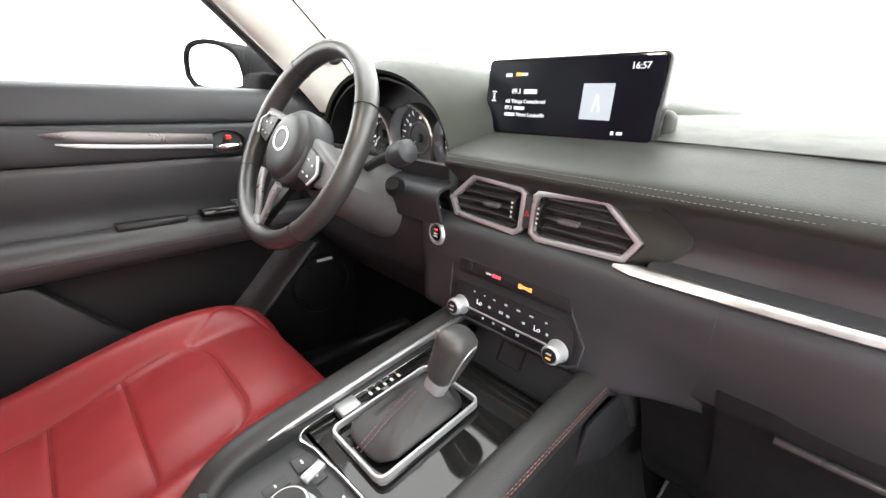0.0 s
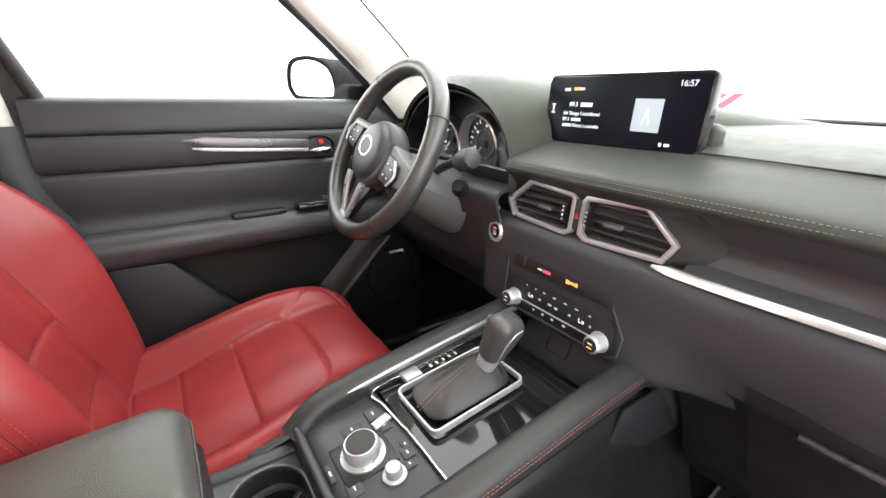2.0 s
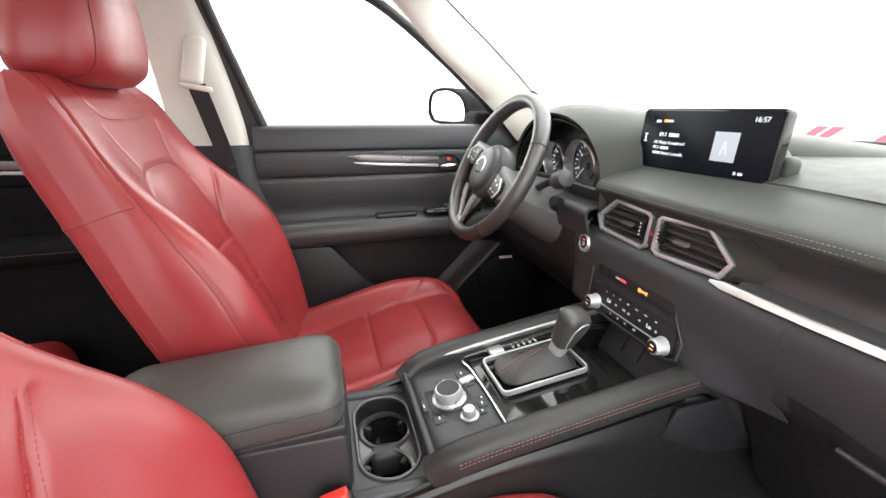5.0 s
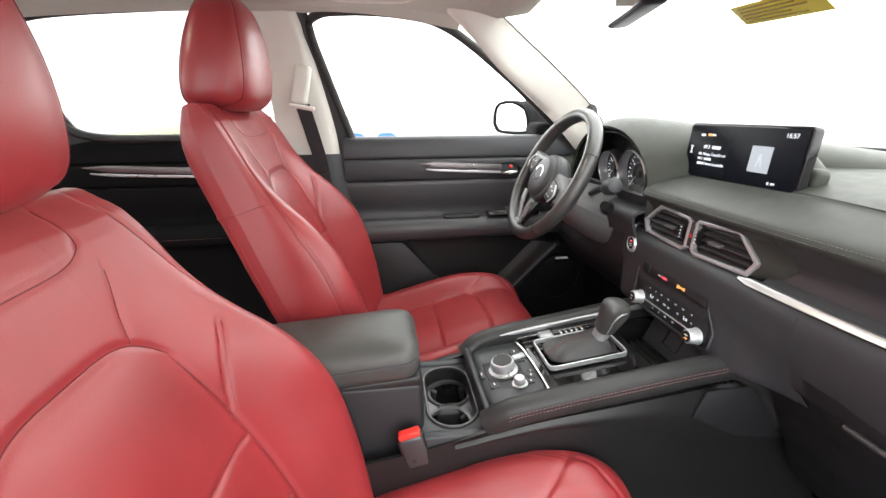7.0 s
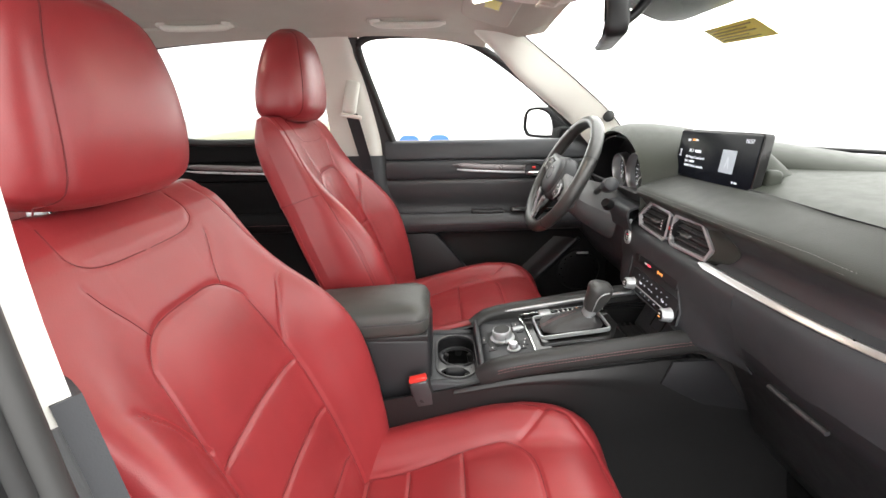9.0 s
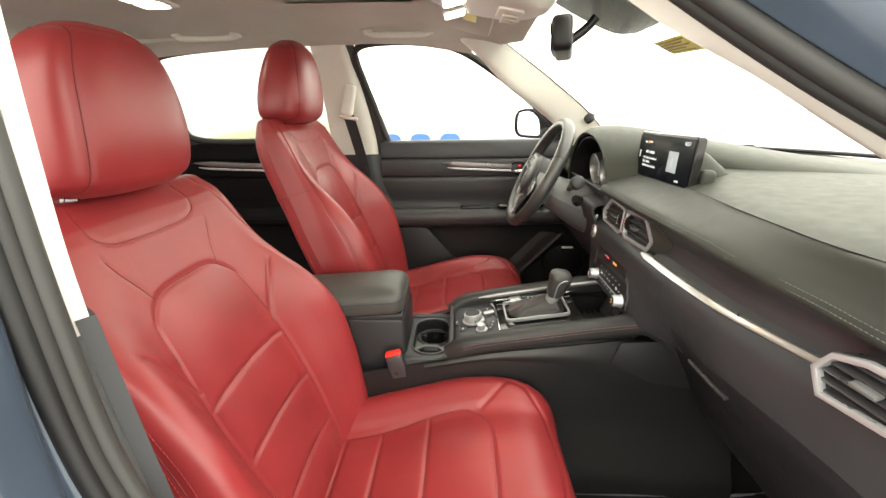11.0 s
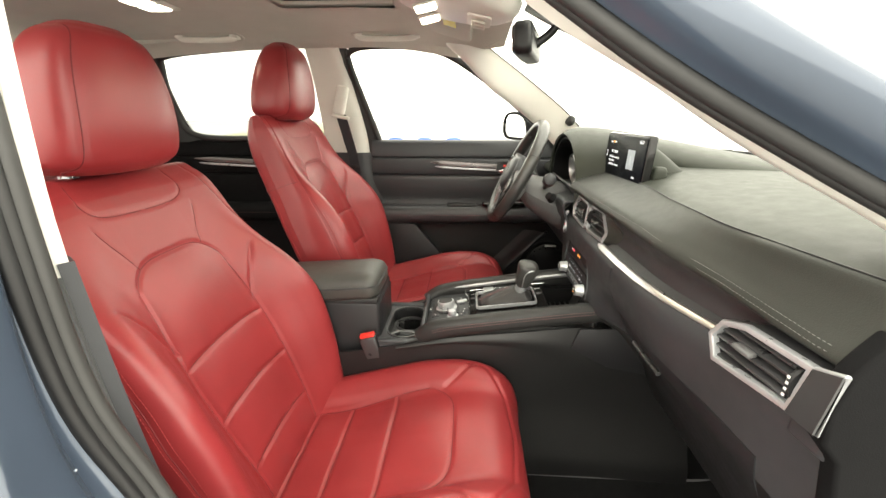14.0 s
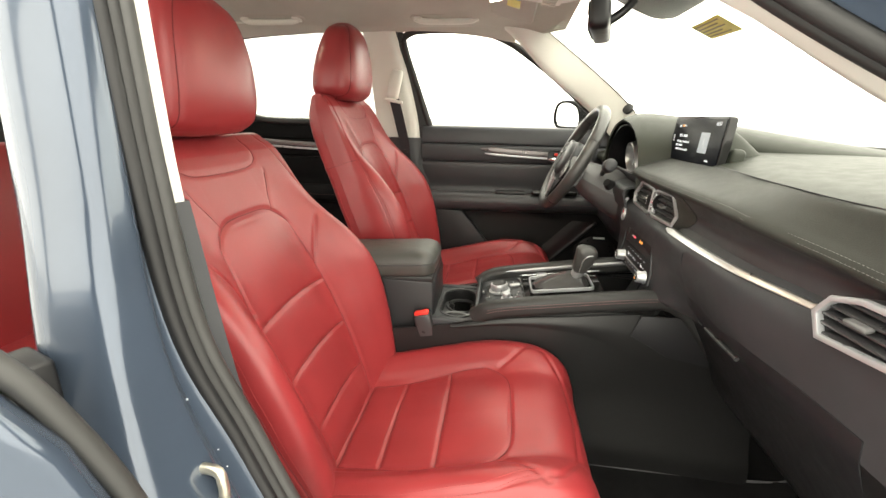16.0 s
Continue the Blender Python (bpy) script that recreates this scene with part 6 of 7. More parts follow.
            stitches("stitching", [on(PB, Ab, zz, sg * a, z) + np.array((0, 0.0008, 0.0004)) for a, z in q], RED_THREAD, seat, normal=(0, 1, 0.4))
        stitches("stitching", [on(PB, Ab, zz, sg * 0.455, z) + np.array((sg * 0.0008, 0, 0)) for z in np.linspace(0.02, 0.47, 100)], RED_THREAD, seat, normal=(sg, 0, 0))
    for sg in (1, -1):
        for q in seams[1:]:
            tube("seam", [on(PB, Ab, zz, sg * a, z) for a, z in spline(q, 30)[1:-2]], 0.0008, SEAM_SHADE, seat, n=5)
    # sewn joints in the quilted middle: dark red tubes as thread and groove shadow
    for rz in rows_z:
        tube("seam", [on(PB, Ab, zz, a, rz + 0.007 * (1 - (a / 0.12) ** 2)) for a in np.linspace(-0.131, 0.131, 25)], 0.0009, SEAM_SHADE, seat, n=5)
    for rb in rowb:
        w = 0.138 + 0.025 * float(smooth_to(rb, 0.15, 0.42))
        tube("seam", [on(P, A, s, a, rb) for a in np.linspace(-w, w, 25)], 0.0009, SEAM_SHADE, seat, n=5)
    for sg in (1, -1):
        tube("seam", [on(PB, Ab, zz, sg * (0.135 + 0.006 * math.sin(math.pi * max(0.0, z) / 0.5)), z) for z in np.linspace(0.0, 0.455, 60)], 0.0009, SEAM_SHADE, seat, n=5)
        tube("seam", [on(P, A, s, sg * (0.140 + 0.025 * float(smooth_to(b, 0.15, 0.42))), b) for b in np.linspace(0.04, 0.43, 60)], 0.0009, SEAM_SHADE, seat, n=5)
    for sg in (1, -1):
        tube("seam", [on(PB, Ab, zz, sg * spl1([-0.1, 0.2, 0.4, 0.56, 0.7], [0.322, 0.330, 0.325, 0.29, 0.27], z), z) for z in np.linspace(0.0, 0.63, 70)], 0.0009, SEAM_SHADE, seat, n=5)
        tube("seam", [on(PB, Ab, zz, sg * a, 0.470 + 0.10 * (a - 0.34)) for a in np.linspace(0.33, 0.49, 16)], 0.0009, SEAM_SHADE, seat, n=5)
    tube("seam", [on(PB, Ab, zz, a, 0.512 - 0.046 * (abs(a) / 0.138) ** 4.5) for a in np.linspace(-0.137, 0.137, 41)], 0.0009, SEAM_SHADE, seat, n=5)
    tube("seam", [on(P, A, s, a, 0.492 - 0.05 * (abs(a) / 0.16) ** 6) for a in np.linspace(-0.163, 0.163, 41)], 0.0009, SEAM_SHADE, seat, n=5)
    # head restraint
    H = []
    zs = [0.665 + hr_up + 1.09 * (q - 0.718) for q in (0.718, 0.722, 0.730, 0.745, 0.77, 0.80, 0.84, 0.875, 0.905, 0.925, 0.938, 0.945, 0.948)]
    zf = np.interp(np.linspace(0, 1, 90), np.linspace(0, 1, len(zs)), zs)
    tail = np.clip(np.minimum(zf - zs[0], zs[-1] - zf) / 0.022, 0, 1)

    def head(v):
        return soft1(zs, v, zf, 0.016) * tail + spl1(zs, v, zf) * (1 - tail)
    hwz = head([0.05, 0.100, 0.126, 0.138, 0.142, 0.141, 0.135, 0.125, 0.112, 0.098, 0.078, 0.052, 0.006])
    dpz = head([0.032, 0.058, 0.072, 0.080, 0.083, 0.082, 0.076, 0.067, 0.057, 0.047, 0.036, 0.024, 0.004])
    th = np.linspace(0, 2 * math.pi, 120, endpoint=False)
    ce, se = np.sign(np.cos(th)) * np.abs(np.cos(th)) ** 0.62, np.sign(np.sin(th)) * np.abs(np.sin(th)) ** 0.62
    hx = hwz[:, None] * ce[None]
    hy = dpz[:, None] * se[None]
    seam_x = soft1([0.64, 0.70, 0.76, 0.84, 0.89, 0.93], [0.112, 0.116, 0.116, 0.104, 0.082, 0.052], zf - hr_up, 0.035)
    gd = 1 - 0.012 * bell(np.abs(hx) - seam_x[:, None], 0.006) * (np.abs(se)[None] > 0.15)
    ycen = -0.205 + 0.10 * (zf - 0.72)
    PH = np.stack([hx * gd, ycen[:, None] + hy * gd, np.repeat(zf[:, None], 120, 1)], 2) + ref
    rh = np.where(np.abs(hx) < seam_x[:, None], np.where(hy > 0, 0, 3), np.where(hx > 0, 1, 2))
    seat_part(seat, PH, rh, {0: "head_restraint_front", 1: "head_restraint_side", 2: "head_restraint_side", 3: "head_restraint_back"}, flip=False)
    for sg in (1, -1):
        for sy in (1, -1):
            k = np.linspace(6, 72, 60)
            sx, hx_, dy_ = np.interp(k, np.arange(90), seam_x), np.interp(k, np.arange(90), hwz), np.interp(k, np.arange(90), dpz)
            cs = np.clip(sx / hx_, 0, 0.995) ** (1 / 0.62)
            sn = np.sqrt(1 - cs ** 2) ** 0.62
            tube("head_restraint_seam", [ref + np.array((sg * a * 0.992, np.interp(q, np.arange(90), ycen) + sy * b * c * 0.992, np.interp(q, np.arange(90), zf))) for q, a, b, c in zip(k, sx, sn, dy_)], 0.0009, SEAM_SHADE, seat, n=5)
        tube("head_restraint_post", [ref + (sg * 0.072, -0.225, 0.58), ref + (sg * 0.072, -0.210, 0.72)], 0.0065, CHROME, seat, "chrome post")
        block("post_guide", (0.024, 0.022, 0.012), pose(ref[0] + sg * 0.072, ref[1] - 0.222, ref[2] + 0.662 * tall), SILVER, seat, bevel=0.004)
    # side covers and handle by the sill
    d = door_side
    loft("side_cover", [[(ref[0] + d * 0.262, ref[1] + y, ref[2] + 0.03 + 0.10 * k), (ref[0] + d * 0.272, ref[1] + y, ref[2] - 0.03), (ref[0] + d * 0.262, ref[1] + y, ref[2] - 0.16)] for y, k in ((-0.10, 0.9), (0.0, 0.6), (0.16, 0.0), (0.36, 0.2), (0.48, 0.0))], BLACK_HARD, seat, "black side cover", n=20, m=12, thick=0.012)
    block("recline_lever", (0.014, 0.14, 0.03), pose(ref[0] + d * 0.285, ref[1] + 0.06, ref[2] - 0.01, 8), BLACK_SOFT, seat, bevel=0.006)
    block("hinge_cover", (0.03, 0.05, 0.012), pose(ref[0] - d * 0.262, ref[1] + 0.055, ref[2] + 0.095, 40), SILVER, seat, "bare steel hinge strap", bevel=0.003)
    return seat


front_seat("passenger_seat", (0.39, -0.86, 0.60), "red leather passenger seat with stitched bolsters", 1, -0.002)
front_seat("driver_seat", (-0.383, -0.84, 0.662), "red leather driver seat beside the closed door", -1, 0.024, 1.068)

# ---- rear bench ----
rs = thing("rear_bench", (0, -1.75, 0.40), "red leather rear bench seat", "car seat")
loft("cushion", [[(x, -1.85, 0.66), (x, -1.60, 0.675 + 0.02 * abs(math.sin(5 * x))), (x, -1.42, 0.705), (x, -1.36, 0.69), (x, -1.34, 0.62), (x, -1.36, 0.52)] for x in np.linspace(-0.66, 0.66, 13)], RED, rs, n=60, m=40, thick=-0.03)
loft("backrest", [[(x, -1.82, 0.62), (x, -1.86, 0.80 + 0.0 * x), (x, -1.93, 1.00), (x, -2.01, 1.17), (x, -2.05, 1.20), (x, -2.10, 1.17)] for x in np.linspace(-0.64, 0.64, 13)], RED, rs, n=60, m=40, thick=0.03)
block("base", (1.25, 0.42, 0.16), pose(0, -1.60, 0.46), CARPET, rs, bevel=0.02)

# ---- belts ----
def belt(s, pts, name, label, buckle_at):
    b = thing(name, pts[0], label, "seat belt", "front seat belts")
    sweep("webbing", spline(pts[1:], 40), rounded(0.047, 0.0022, 0.001, 1), BELT, b, "black webbing", up=(s * 1.0, 0.3, 0.0))
    block("height_adjuster", (0.030, 0.050, 0.12), pose(pts[0][0] + s * 0.012, pts[0][1], pts[0][2] + 0.055, -10, s * 14, 0), TRIM_BEIGE, b, "pale plastic adjuster cover", bevel=0.012)
    block("guide_loop", (0.018, 0.075, 0.014), pose(pts[0][0] - s * 0.01, pts[0][1], pts[0][2] - 0.010, -10), TRIM_BEIGE, b, "pale belt guide", bevel=0.005)
    block("tongue", (0.005, 0.040, 0.012), pose(*(np.array(pts[3]) - (s * 0.004, 0, 0))), BLACK_HARD, b, bevel=0.002)
    return b


belt(-1, [(-0.655, -0.925, 1.375), (-0.655, -0.925, 1.37), (-0.665, -0.905, 1.28), (-0.685, -0.885, 1.16), (-0.69, -0.87, 0.95), (-0.69, -0.83, 0.60)], "seat_belt", "black driver belt hanging on the pale pillar", 0)
for x, y, z, lb in ((0.137, -0.650, 0.752, "red release seat belt buckle beside the armrest box"), (-0.128, -0.62, 0.690, "red release seat belt buckle by the driver seat")):
    bu = thing("seat_belt_buckle", (x, y, z - 0.06), lb, "buckle", "front belt buckles")
    M = pose(x, y, z, 14, 0, 0)
    block("housing", (0.022, 0.050, 0.085), M, BLACK_HARD, bu, "black housing", bevel=0.006)
    block("side_plate", (0.024, 0.046, 0.070), M @ pose(0, 0, 0.006), SLAT_PLASTIC if x > 0 else BLACK_HARD, bu, "dark grey housing face", bevel=0.006)
    block("button", (0.019, 0.040, 0.012), M @ pose(0, 0, 0.044), BUCKLE_RED, bu, "red release button", bevel=0.003)
    tube("stalk", [M @ Vector((0, 0, -0.04)), M @ Vector((0, 0.0, -0.14))], 0.008, BLACK_HARD, bu)

# ---- floor mat ----
fm = thing("floor_mat", (0.42, 0.08, 0.382), "black carpet mat in the passenger footwell", "floor mat")
loft("mat", [[(x, -0.22, 0.386), (x, 0.1, 0.387), (x, 0.30, 0.40), (x, 0.45, 0.46)] for x in (0.185, 0.3, 0.5, 0.68)], CARPET, fm, n=16, m=20, thick=0.008)
tube("edge_binding", [(0.185, 0.45, 0.465), (0.185, 0.30, 0.404), (0.185, 0.1, 0.392), (0.185, -0.22, 0.391), (0.68, -0.22, 0.391)], 0.004, GREY_TRIM, fm, n=6)
lathe("fixing", [(0.002, 0.004), (0.014, 0.003), (0.017, 0)], pose(0.27, -0.15, 0.387), BLACK_HARD, fm, n=20)

# ---- overhead ----
oc = thing("overhead_console", (0.0, -0.46, 1.60), "beige overhead console with lit map lamps", "overhead console")
OCM = pose(0.0, -0.435, 1.648, -11)
lathe("body", [(0.01, -0.042), (0.60, -0.042), (0.80, -0.038), (0.92, -0.028), (0.985, -0.012), (1.0, 0.004)], OCM @ Matrix.Diagonal((0.150, 0.165, 1, 1)), TRIM_BEIGE, oc, "rounded beige housing", n=48)
prism("switch_bezel", rounded(0.115, 0.060, 0.014, 5), 0.008, OCM @ pose(-0.015, 0.070, -0.047) @ pose(0, 0, 0, 90, 0, 0), TRIM_BEIGE, oc, "beige switch panel", bevel=0.002)
for dx in (-0.045, -0.015, 0.015):
    block("roof_switch", (0.022, 0.034, 0.006), OCM @ pose(dx, 0.070, -0.054), HEADLINER, oc, bevel=0.002)
for s in (-1, 1):
    block("map_lamp", (0.055, 0.050, 0.010), pose(s * 0.06, -0.50, 1.606, 12), LAMP_LENS, oc, "lit warm lamp lens", bevel=0.004)
    block("lamp_bezel", (0.065, 0.060, 0.006), pose(s * 0.06, -0.50, 1.609, 12), TRIM_BEIGE, oc, bevel=0.003)

for s in (-1, 1):
    lamp("map_light", (s * 0.06, -0.50, 1.597), 0.05, 0.5, (1.0, 0.87, 0.68), (s * 0.06, -0.52, 0.8))
rl = thing("roof_lamp", (-0.18, -1.34, 1.672), "lit rear roof lamp in the headliner", "ceiling lamp")
block("bezel", (0.17, 0.10, 0.014), pose(-0.18, -1.34, 1.683), TRIM_BEIGE, rl, bevel=0.006)
for x in (-0.215, -0.145):
    block("lens", (0.055, 0.07, 0.010), pose(x, -1.34, 1.675), LAMP_LENS, rl, "lit warm lens", bevel=0.003)
lamp("roof_light", (-0.18, -1.34, 1.660), 0.06, 0.4, (1.0, 0.87, 0.68), (-0.18, -1.34, 0.8))
for s in (-1,):
    sv = thing("sun_visor", (s * 0.36, -0.42, 1.62), "beige driver sun visor folded up, yellow label", "sun visor")
    prism("flap", rounded(0.30, 0.15, 0.035, 6), 0.018, pose(s * 0.325, -0.460, 1.656, -16, s * 3, 0) @ pose(0, 0, 0, -90, 0, 0), HEADLINER, sv, bevel=0.006, seg=3)
    block("label", (0.07, 0.04, 0.001), pose(s * 0.27, -0.460, 1.6358, -16, s * 3, 0), YELLOW, sv, "yellow warning label", bevel=0)
    tube("rod", [(s * 0.19, -0.41, 1.648), (s * 0.46, -0.40, 1.640), (s * 0.48, -0.42, 1.648)], 0.005, TRIM_BEIGE, sv)
for yc, lb in ((-0.70, "beige folded grab handle above the front door"), (-1.38, "beige folded grab handle above the rear door")):
    gh = thing("grab_handle", (-0.52, yc, 1.66), lb, "grab handle", "roof grab handles")
    hoop("surround", rounded(0.27, 0.075, 0.034, 6), 0.014, 0.012, pose(-0.545, yc, 1.648, 0, -16, 0) @ pose(0, 0, 0, 0, 0, 90) @ pose(0, 0, 0, 90, 0, 0), HEADLINER, gh, "moulded surround", bevel=0.004)
    tube("bar", [(-0.548, yc - 0.115, 1.655), (-0.540, yc - 0.102, 1.645), (-0.535, yc - 0.08, 1.640), (-0.533, yc, 1.638), (-0.535, yc + 0.08, 1.640), (-0.540, yc + 0.102, 1.645), (-0.548, yc + 0.115, 1.655)], 0.0105, TRIM_BEIGE, gh, samples=30)
    for e in (-0.105, 0.105):
        block("foot", (0.03, 0.035, 0.022), pose(-0.542, yc + e, 1.654, 0, -16, 0), TRIM_BEIGE, gh, bevel=0.006)
    block("recess", (0.05, 0.17, 0.004), pose(-0.545, yc, 1.660, 0, -16, 0), HEADLINER, gh, bevel=0.0015)
rm = thing("rear_view_mirror", (0.04, -0.22, 1.56), "black rear view mirror on the windscreen", "mirror")
RM = pose(0.010, -0.275, 1.532, 3, 0, -14)
prism("shell", rounded(0.23, 0.070, 0.022, 6), 0.042, RM, BLACK_HARD, rm, bevel=0.010, seg=3)
prism("mirror_glass", rounded(0.222, 0.060, 0.020, 6), 0.002, RM @ pose(0, -0.003, 0), MIRROR, rm, "silvered glass")
tube("stem", [(0.012, -0.24, 1.530), (0.012, -0.205, 1.555), (0.015, -0.185, 1.578)], 0.010, BLACK_HARD, rm, samples=10)
loft("sensor_cover", [[(0.01 + x, -0.26, 1.625), (0.01 + x * 1.3, -0.18, 1.592), (0.01 + x * 1.4, -0.10, 1.562), (0.01 + x * 1.0, -0.06, 1.556)] for x in (-0.085, -0.05, 0, 0.05, 0.085)], BLACK_HARD, rm, "black sensor cover", n=14, m=14, thick=0.02)
lb = thing("yellow_label", (0.02, 0.02, 1.50), "yellow film label on the windscreen", "label")
solid("film", [(-0.045, -0.030, 1.530), (0.140, -0.050, 1.521), (0.126, 0.012, 1.496), (-0.070, 0.034, 1.508), (-0.045, -0.030, 1.5292), (0.140, -0.050, 1.5202), (0.126, 0.012, 1.4952), (-0.070, 0.034, 1.5072)], [(0, 1, 2, 3), (7, 6, 5, 4), (0, 4, 5, 1), (1, 5, 6, 2), (2, 6, 7, 3), (3, 7, 4, 0)], YELLOW, lb, smooth=False)
for k, w in enumerate((0.16, 0.13, 0.15, 0.11, 0.14)):
    f = 0.14 + 0.17 * k
    a, b = Vector((-0.045, -0.030, 1.5286)).lerp(Vector((-0.070, 0.034, 1.5066)), f), Vector((0.140, -0.050, 1.5196)).lerp(Vector((0.126, 0.012, 1.4946)), f)
    tube("text_bar", [a.lerp(b, 0.08), a.lerp(b, 0.08 + w / 0.2)], 0.0016, LABEL_INK, lb, n=6)
tw = thing("tweeter", (-0.655, 0.02, 1.353), "round grey tweeter grille on the pillar", "loudspeaker")
lathe("grille", [(0.001, 0.008), (0.014, 0.008), (0.020, 0.004), (0.0215, -0.006)], pose(-0.652, 0.012, 1.353, 70, 0, 40), RUBBER, tw, n=28)

# ---- passenger side body: sill, pillar paint, seals ----
bodyR = thing("body_side", (0.82, -0.8, 0.3), "blue grey painted door frame with rubber seals", "car body")
inner_p = [(0.745, -0.890, 1.62), (0.782, -0.842, 1.46), (0.800, -0.820, 1.25), (0.806, -0.798, 1.08), (0.800, -0.755, 0.95), (0.802, -0.69, 0.80), (0.802, -0.60, 0.68), (0.80, -0.45, 0.60), (0.80, -0.2, 0.57), (0.80, 0.2, 0.56)]
tube("door_seal", [(x - 0.015, y + 0.004, z) for x, y, z in inner_p], 0.009, GREY_RUBBER, bodyR, "grey ribbed seal", samples=70, up=(1, 0.2, 0.1))
tube("seal_lip", [(x + 0.005, y - 0.004, z - 0.002) for x, y, z in inner_p], 0.009, BLACK_HARD, bodyR, "black seal lip", samples=70, up=(1, 0.2, 0.1))
tube("seal_ridge", [(x - 0.004, y + 0.001, z - 0.001) for x, y, z in inner_p], 0.0075, RUBBER, bodyR, "black seal groove", samples=70, up=(1, 0.2, 0.1))
secs = []
for (x, y, z), k in zip(inner_p, range(10)):
    dn = np.array((0, -1, 0)) if k < 5 else np.array((0, -0.5, -0.9)) if k == 5 else np.array((0, 0, -1))
    b0 = np.array((x, y, z))
    w = (0.024, 0.028, 0.046, 0.080, 0.122, 0.130, 0.130, 0.130, 0.130, 0.130)[k]
    shape = [(0.0, 0.004), (0.16 * w, 0.013), (0.30 * w, 0.014), (0.42 * w, 0.006), (0.70 * w, 0.007), (0.93 * w, 0.010), (w, 0.017), (1.03 * w, 0.034)]
    shape += [(1.04 * w, 0.060), (0.98 * w, 0.078), (0.80 * w, 0.088), (0.1 * w, 0.094)] if k < 5 else [(1.04 * w, 0.08), (1.03 * w, 0.12), (1.0 * w, 0.17), (0.9 * w, 0.22)]
    secs.append([b0 + (u, 0, 0) + v * dn for u, v in shape])
loft("door_frame_paint", [[tuple(p) for p in q] for q in secs], PAINT, bodyR, "blue grey painted pillar", n=60, m=80, thick=-0.006)
tube("rear_door_seal", [(0.745, -0.985, 1.62), (0.785, -0.940, 1.46), (0.815, -0.918, 1.25), (0.845, -0.900, 1.08), (0.875, -0.860, 0.95), (0.88, -0.80, 0.80)], 0.013, GREY_RUBBER, bodyR, "grey rubber seal of the rear door opening", samples=40, up=(1, 0.2, 0.1))
# sealing marks and dirt specks on the paint
rng = random.Random(5)
for k in range(26):
    z = 0.80 + 0.42 * rng.random()
    x0 = float(np.interp(z, [0.80, 0.95, 1.08, 1.25], [0.802, 0.800, 0.806, 0.800]))
    y0 = float(np.interp(z, [0.80, 0.95, 1.08, 1.25], [-0.69, -0.755, -0.798, -0.820]))
    lathe("paint_chip", [(0.0004, 0.0006), (0.0004 + 0.0005 * rng.random(), 0.0002), (0.0010, -0.0006)], pose(x0 + 0.030 + 0.02 * rng.random(), y0 - 0.0068, z, 90, 0, 0) @ Matrix.Diagonal((1, 0.6 + rng.random(), 1, 1)), MARK_WHITE, bodyR, n=6)
# windscreen pillar, outside of the trim
Wp = [(0.600, -0.46, 1.603), (0.645, -0.320, 1.492), (0.700, -0.195, 1.394), (0.740, -0.065, 1.313), (0.778, 0.052, 1.243), (0.805, 0.12, 1.19)]
tube("pillar_seal", [(x + 0.014, y - 0.014, z + 0.004) for x, y, z in Wp], 0.0085, RUBBER, bodyR, "black bulb seal", samples=40, up=(1, 0, 0.2))
tube("pillar_seal_tube", [(x + 0.031, y - 0.012, z + 0.006) for x, y, z in Wp], 0.0095, RUBBER, bodyR, "dark hollow seal", samples=40, up=(1, 0, 0.2))
loft("pillar_flange", [[(x + 0.006, y - 0.003, z + 0.004), (x + 0.03, y, z + 0.010), (x + 0.045, y + 0.006, z + 0.014)] for x, y, z in Wp], RUBBER, bodyR, n=20, m=10, thick=-0.01)
loft("pillar_paint", [[(x + 0.040, y - 0.002, z + 0.008), (x + 0.070, y + 0.014, z + 0.021), (x + 0.082, y + 0.042, z + 0.032), (x + 0.070, y + 0.072, z + 0.031), (x + 0.03, y + 0.10, z + 0.026)] for x, y, z in Wp], PAINT, bodyR, "blue grey painted windscreen pillar", n=24, m=24, thick=-0.006)
plate = block("striker_plate", (0.034, 0.006, 0.062), pose(0.868, -0.772, 0.938, 0, 0, -10), GREASE, bodyR, "greasy steel door striker", bevel=0.002)
tube("striker_loop", [(0.860, -0.770, 0.920), (0.862, -0.742, 0.920), (0.864, -0.736, 0.932), (0.864, -0.736, 0.947), (0.862, -0.742, 0.958), (0.860, -0.770, 0.958)], 0.0055, GREASE, plate, samples=24)
for z in (0.912, 0.962):
    lathe("bolt", [(0.002, 0.007), (0.007, 0.006), (0.0085, 0.0)], pose(0.878, -0.769, z, 90, 0, 0), GREASE, plate, n=12)
leaf = block("hinge_leaf", (0.03, 0.05, 0.085), pose(0.905, -0.875, 1.06, 0, 0, -20), BLACK_HARD, bodyR, "dark steel rear door hinge", bevel=0.004)
tube("hinge_pin", [(0.918, -0.895, 1.015), (0.918, -0.895, 1.105)], 0.009, GREASE, leaf)
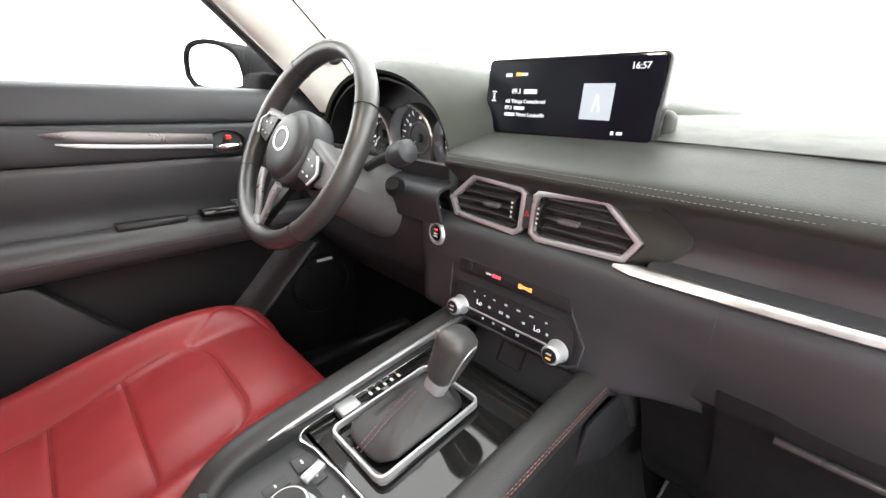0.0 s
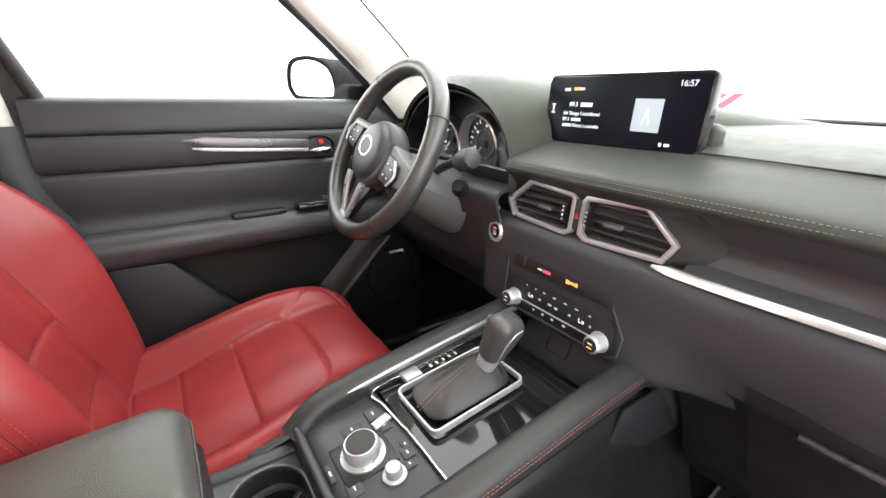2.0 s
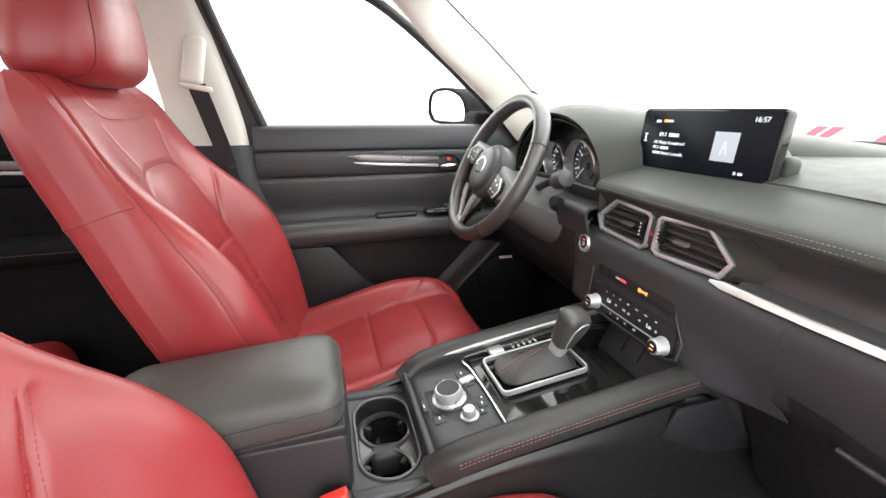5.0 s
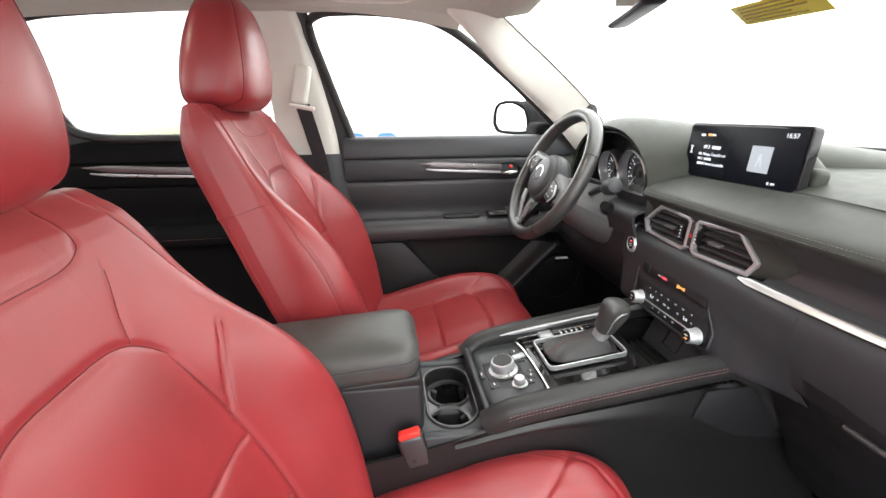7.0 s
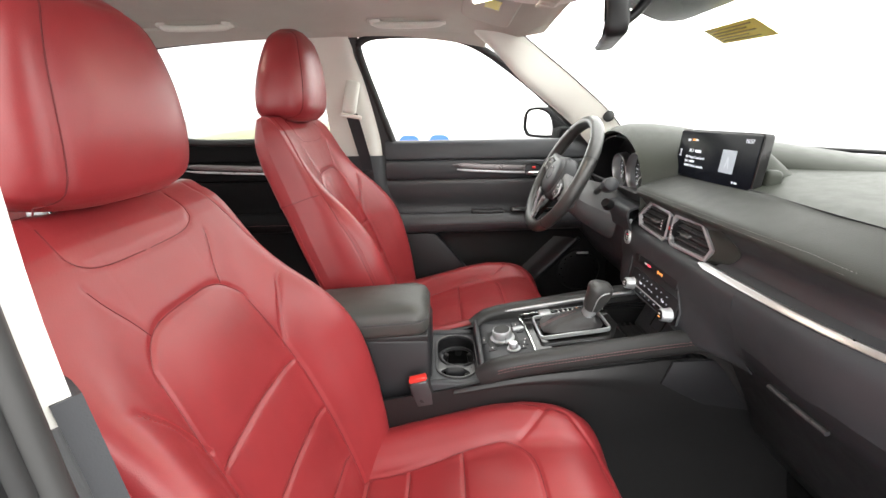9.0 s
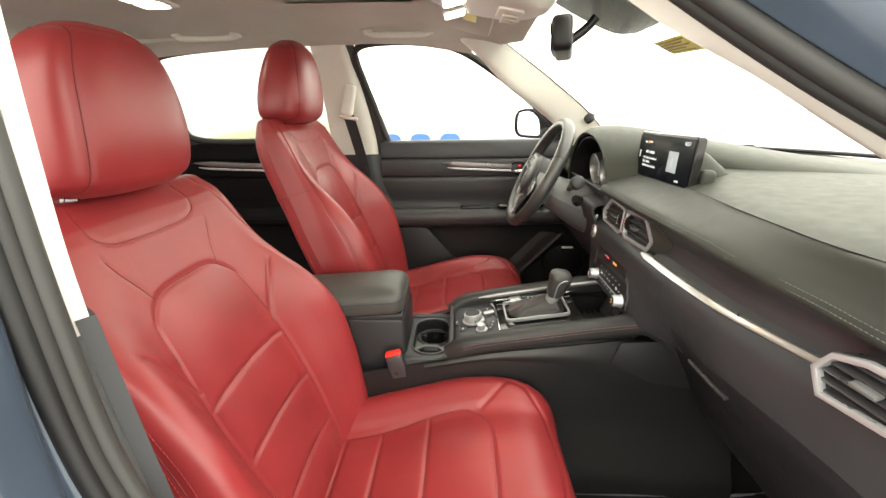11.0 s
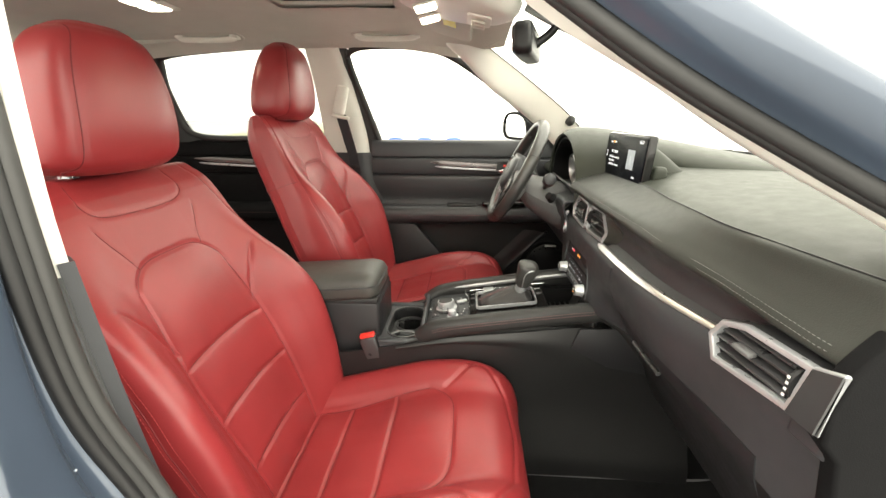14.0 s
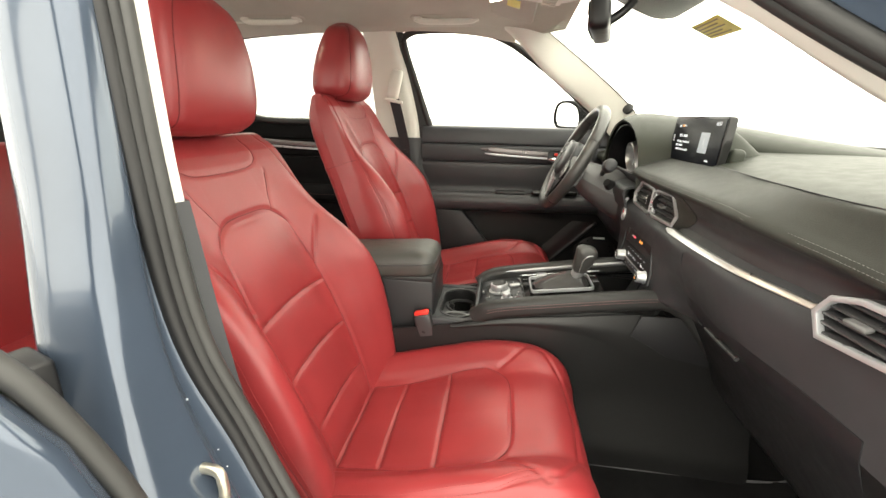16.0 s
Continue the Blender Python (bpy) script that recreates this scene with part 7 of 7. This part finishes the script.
for z in (1.045, 1.078):
    lathe("bolt", [(0.002, 0.009), (0.009, 0.008), (0.011, 0.0)], pose(0.908, -0.853, z, 90, 0, 0), GREASE, leaf, n=12)

# ---- wall graphics of the studio ----
w1 = thing("wall_graphic", (0, 6.0, 0.0), "red diagonal bars on the white studio wall", "wall graphic")
for k, (x, w) in enumerate(((-3.10, 0.14), (-2.90, 0.14), (-3.95, 0.14), (-3.75, 0.14))):
    prism("bar", [(x - 1.1 * (1.08 if k < 2 else 1.0), 0.0), (x + w - 1.1 * (1.08 if k < 2 else 1.0), 0.0), (x + w + (0.48 if k < 2 else 0.16), 1.37 if k < 2 else 1.12), (x + (0.48 if k < 2 else 0.16), 1.37 if k < 2 else 1.12)], 0.03, pose(0, 6.0, 0), RED_WALL, w1)
w2 = thing("wall_letters", (-6.0, -1.2, 0.0), "blue letter shapes low on the white studio wall", "wall graphic")
for k in range(3):
    prism("letter_block", rounded(0.34, 1.05, 0.12, 5), 0.03, pose(-6.0, -1.6 + 0.48 * k, 0.525, 0, 0, 90), BLUE_WALL, w2)

# ---- pale olive bonnet of a vehicle parked beyond the far windows ----
pv = thing("parked_car", (-3.4, -2.6, 0.0), "pale olive parked car beyond the far rear window", "car")
NOSE = ((-3.5, 0.98), (-3.2, 1.10), (-2.9, 1.185), (-2.55, 1.24), (-2.2, 1.275), (-1.9, 1.28), (-1.7, 1.05))
loft("bonnet", [[(-3.0, y, z - 0.30), (-3.02, y, z - 0.08), (-3.10, y, z - 0.015), (-3.5, y, z + 0.01), (-4.2, y, z)] for y, z in NOSE], GREEN_WALL, pv, "pale olive bonnet", n=28, m=20, thick=0.01)
loft("front_wing", [[(-2.99, y, z - 0.29), (-2.96, y, z - 0.5), (-2.96, y, 0.3)] for y, z in NOSE], GREEN_WALL, pv, n=20, m=8, thick=0.01)
lathe("tyre", [(0.18, -0.09), (0.30, -0.10), (0.335, -0.07), (0.34, 0.0), (0.335, 0.07), (0.30, 0.10), (0.18, 0.09)], pose(-3.04, -2.75, 0.34, 0, 90, 0), RUBBER, pv, n=32)
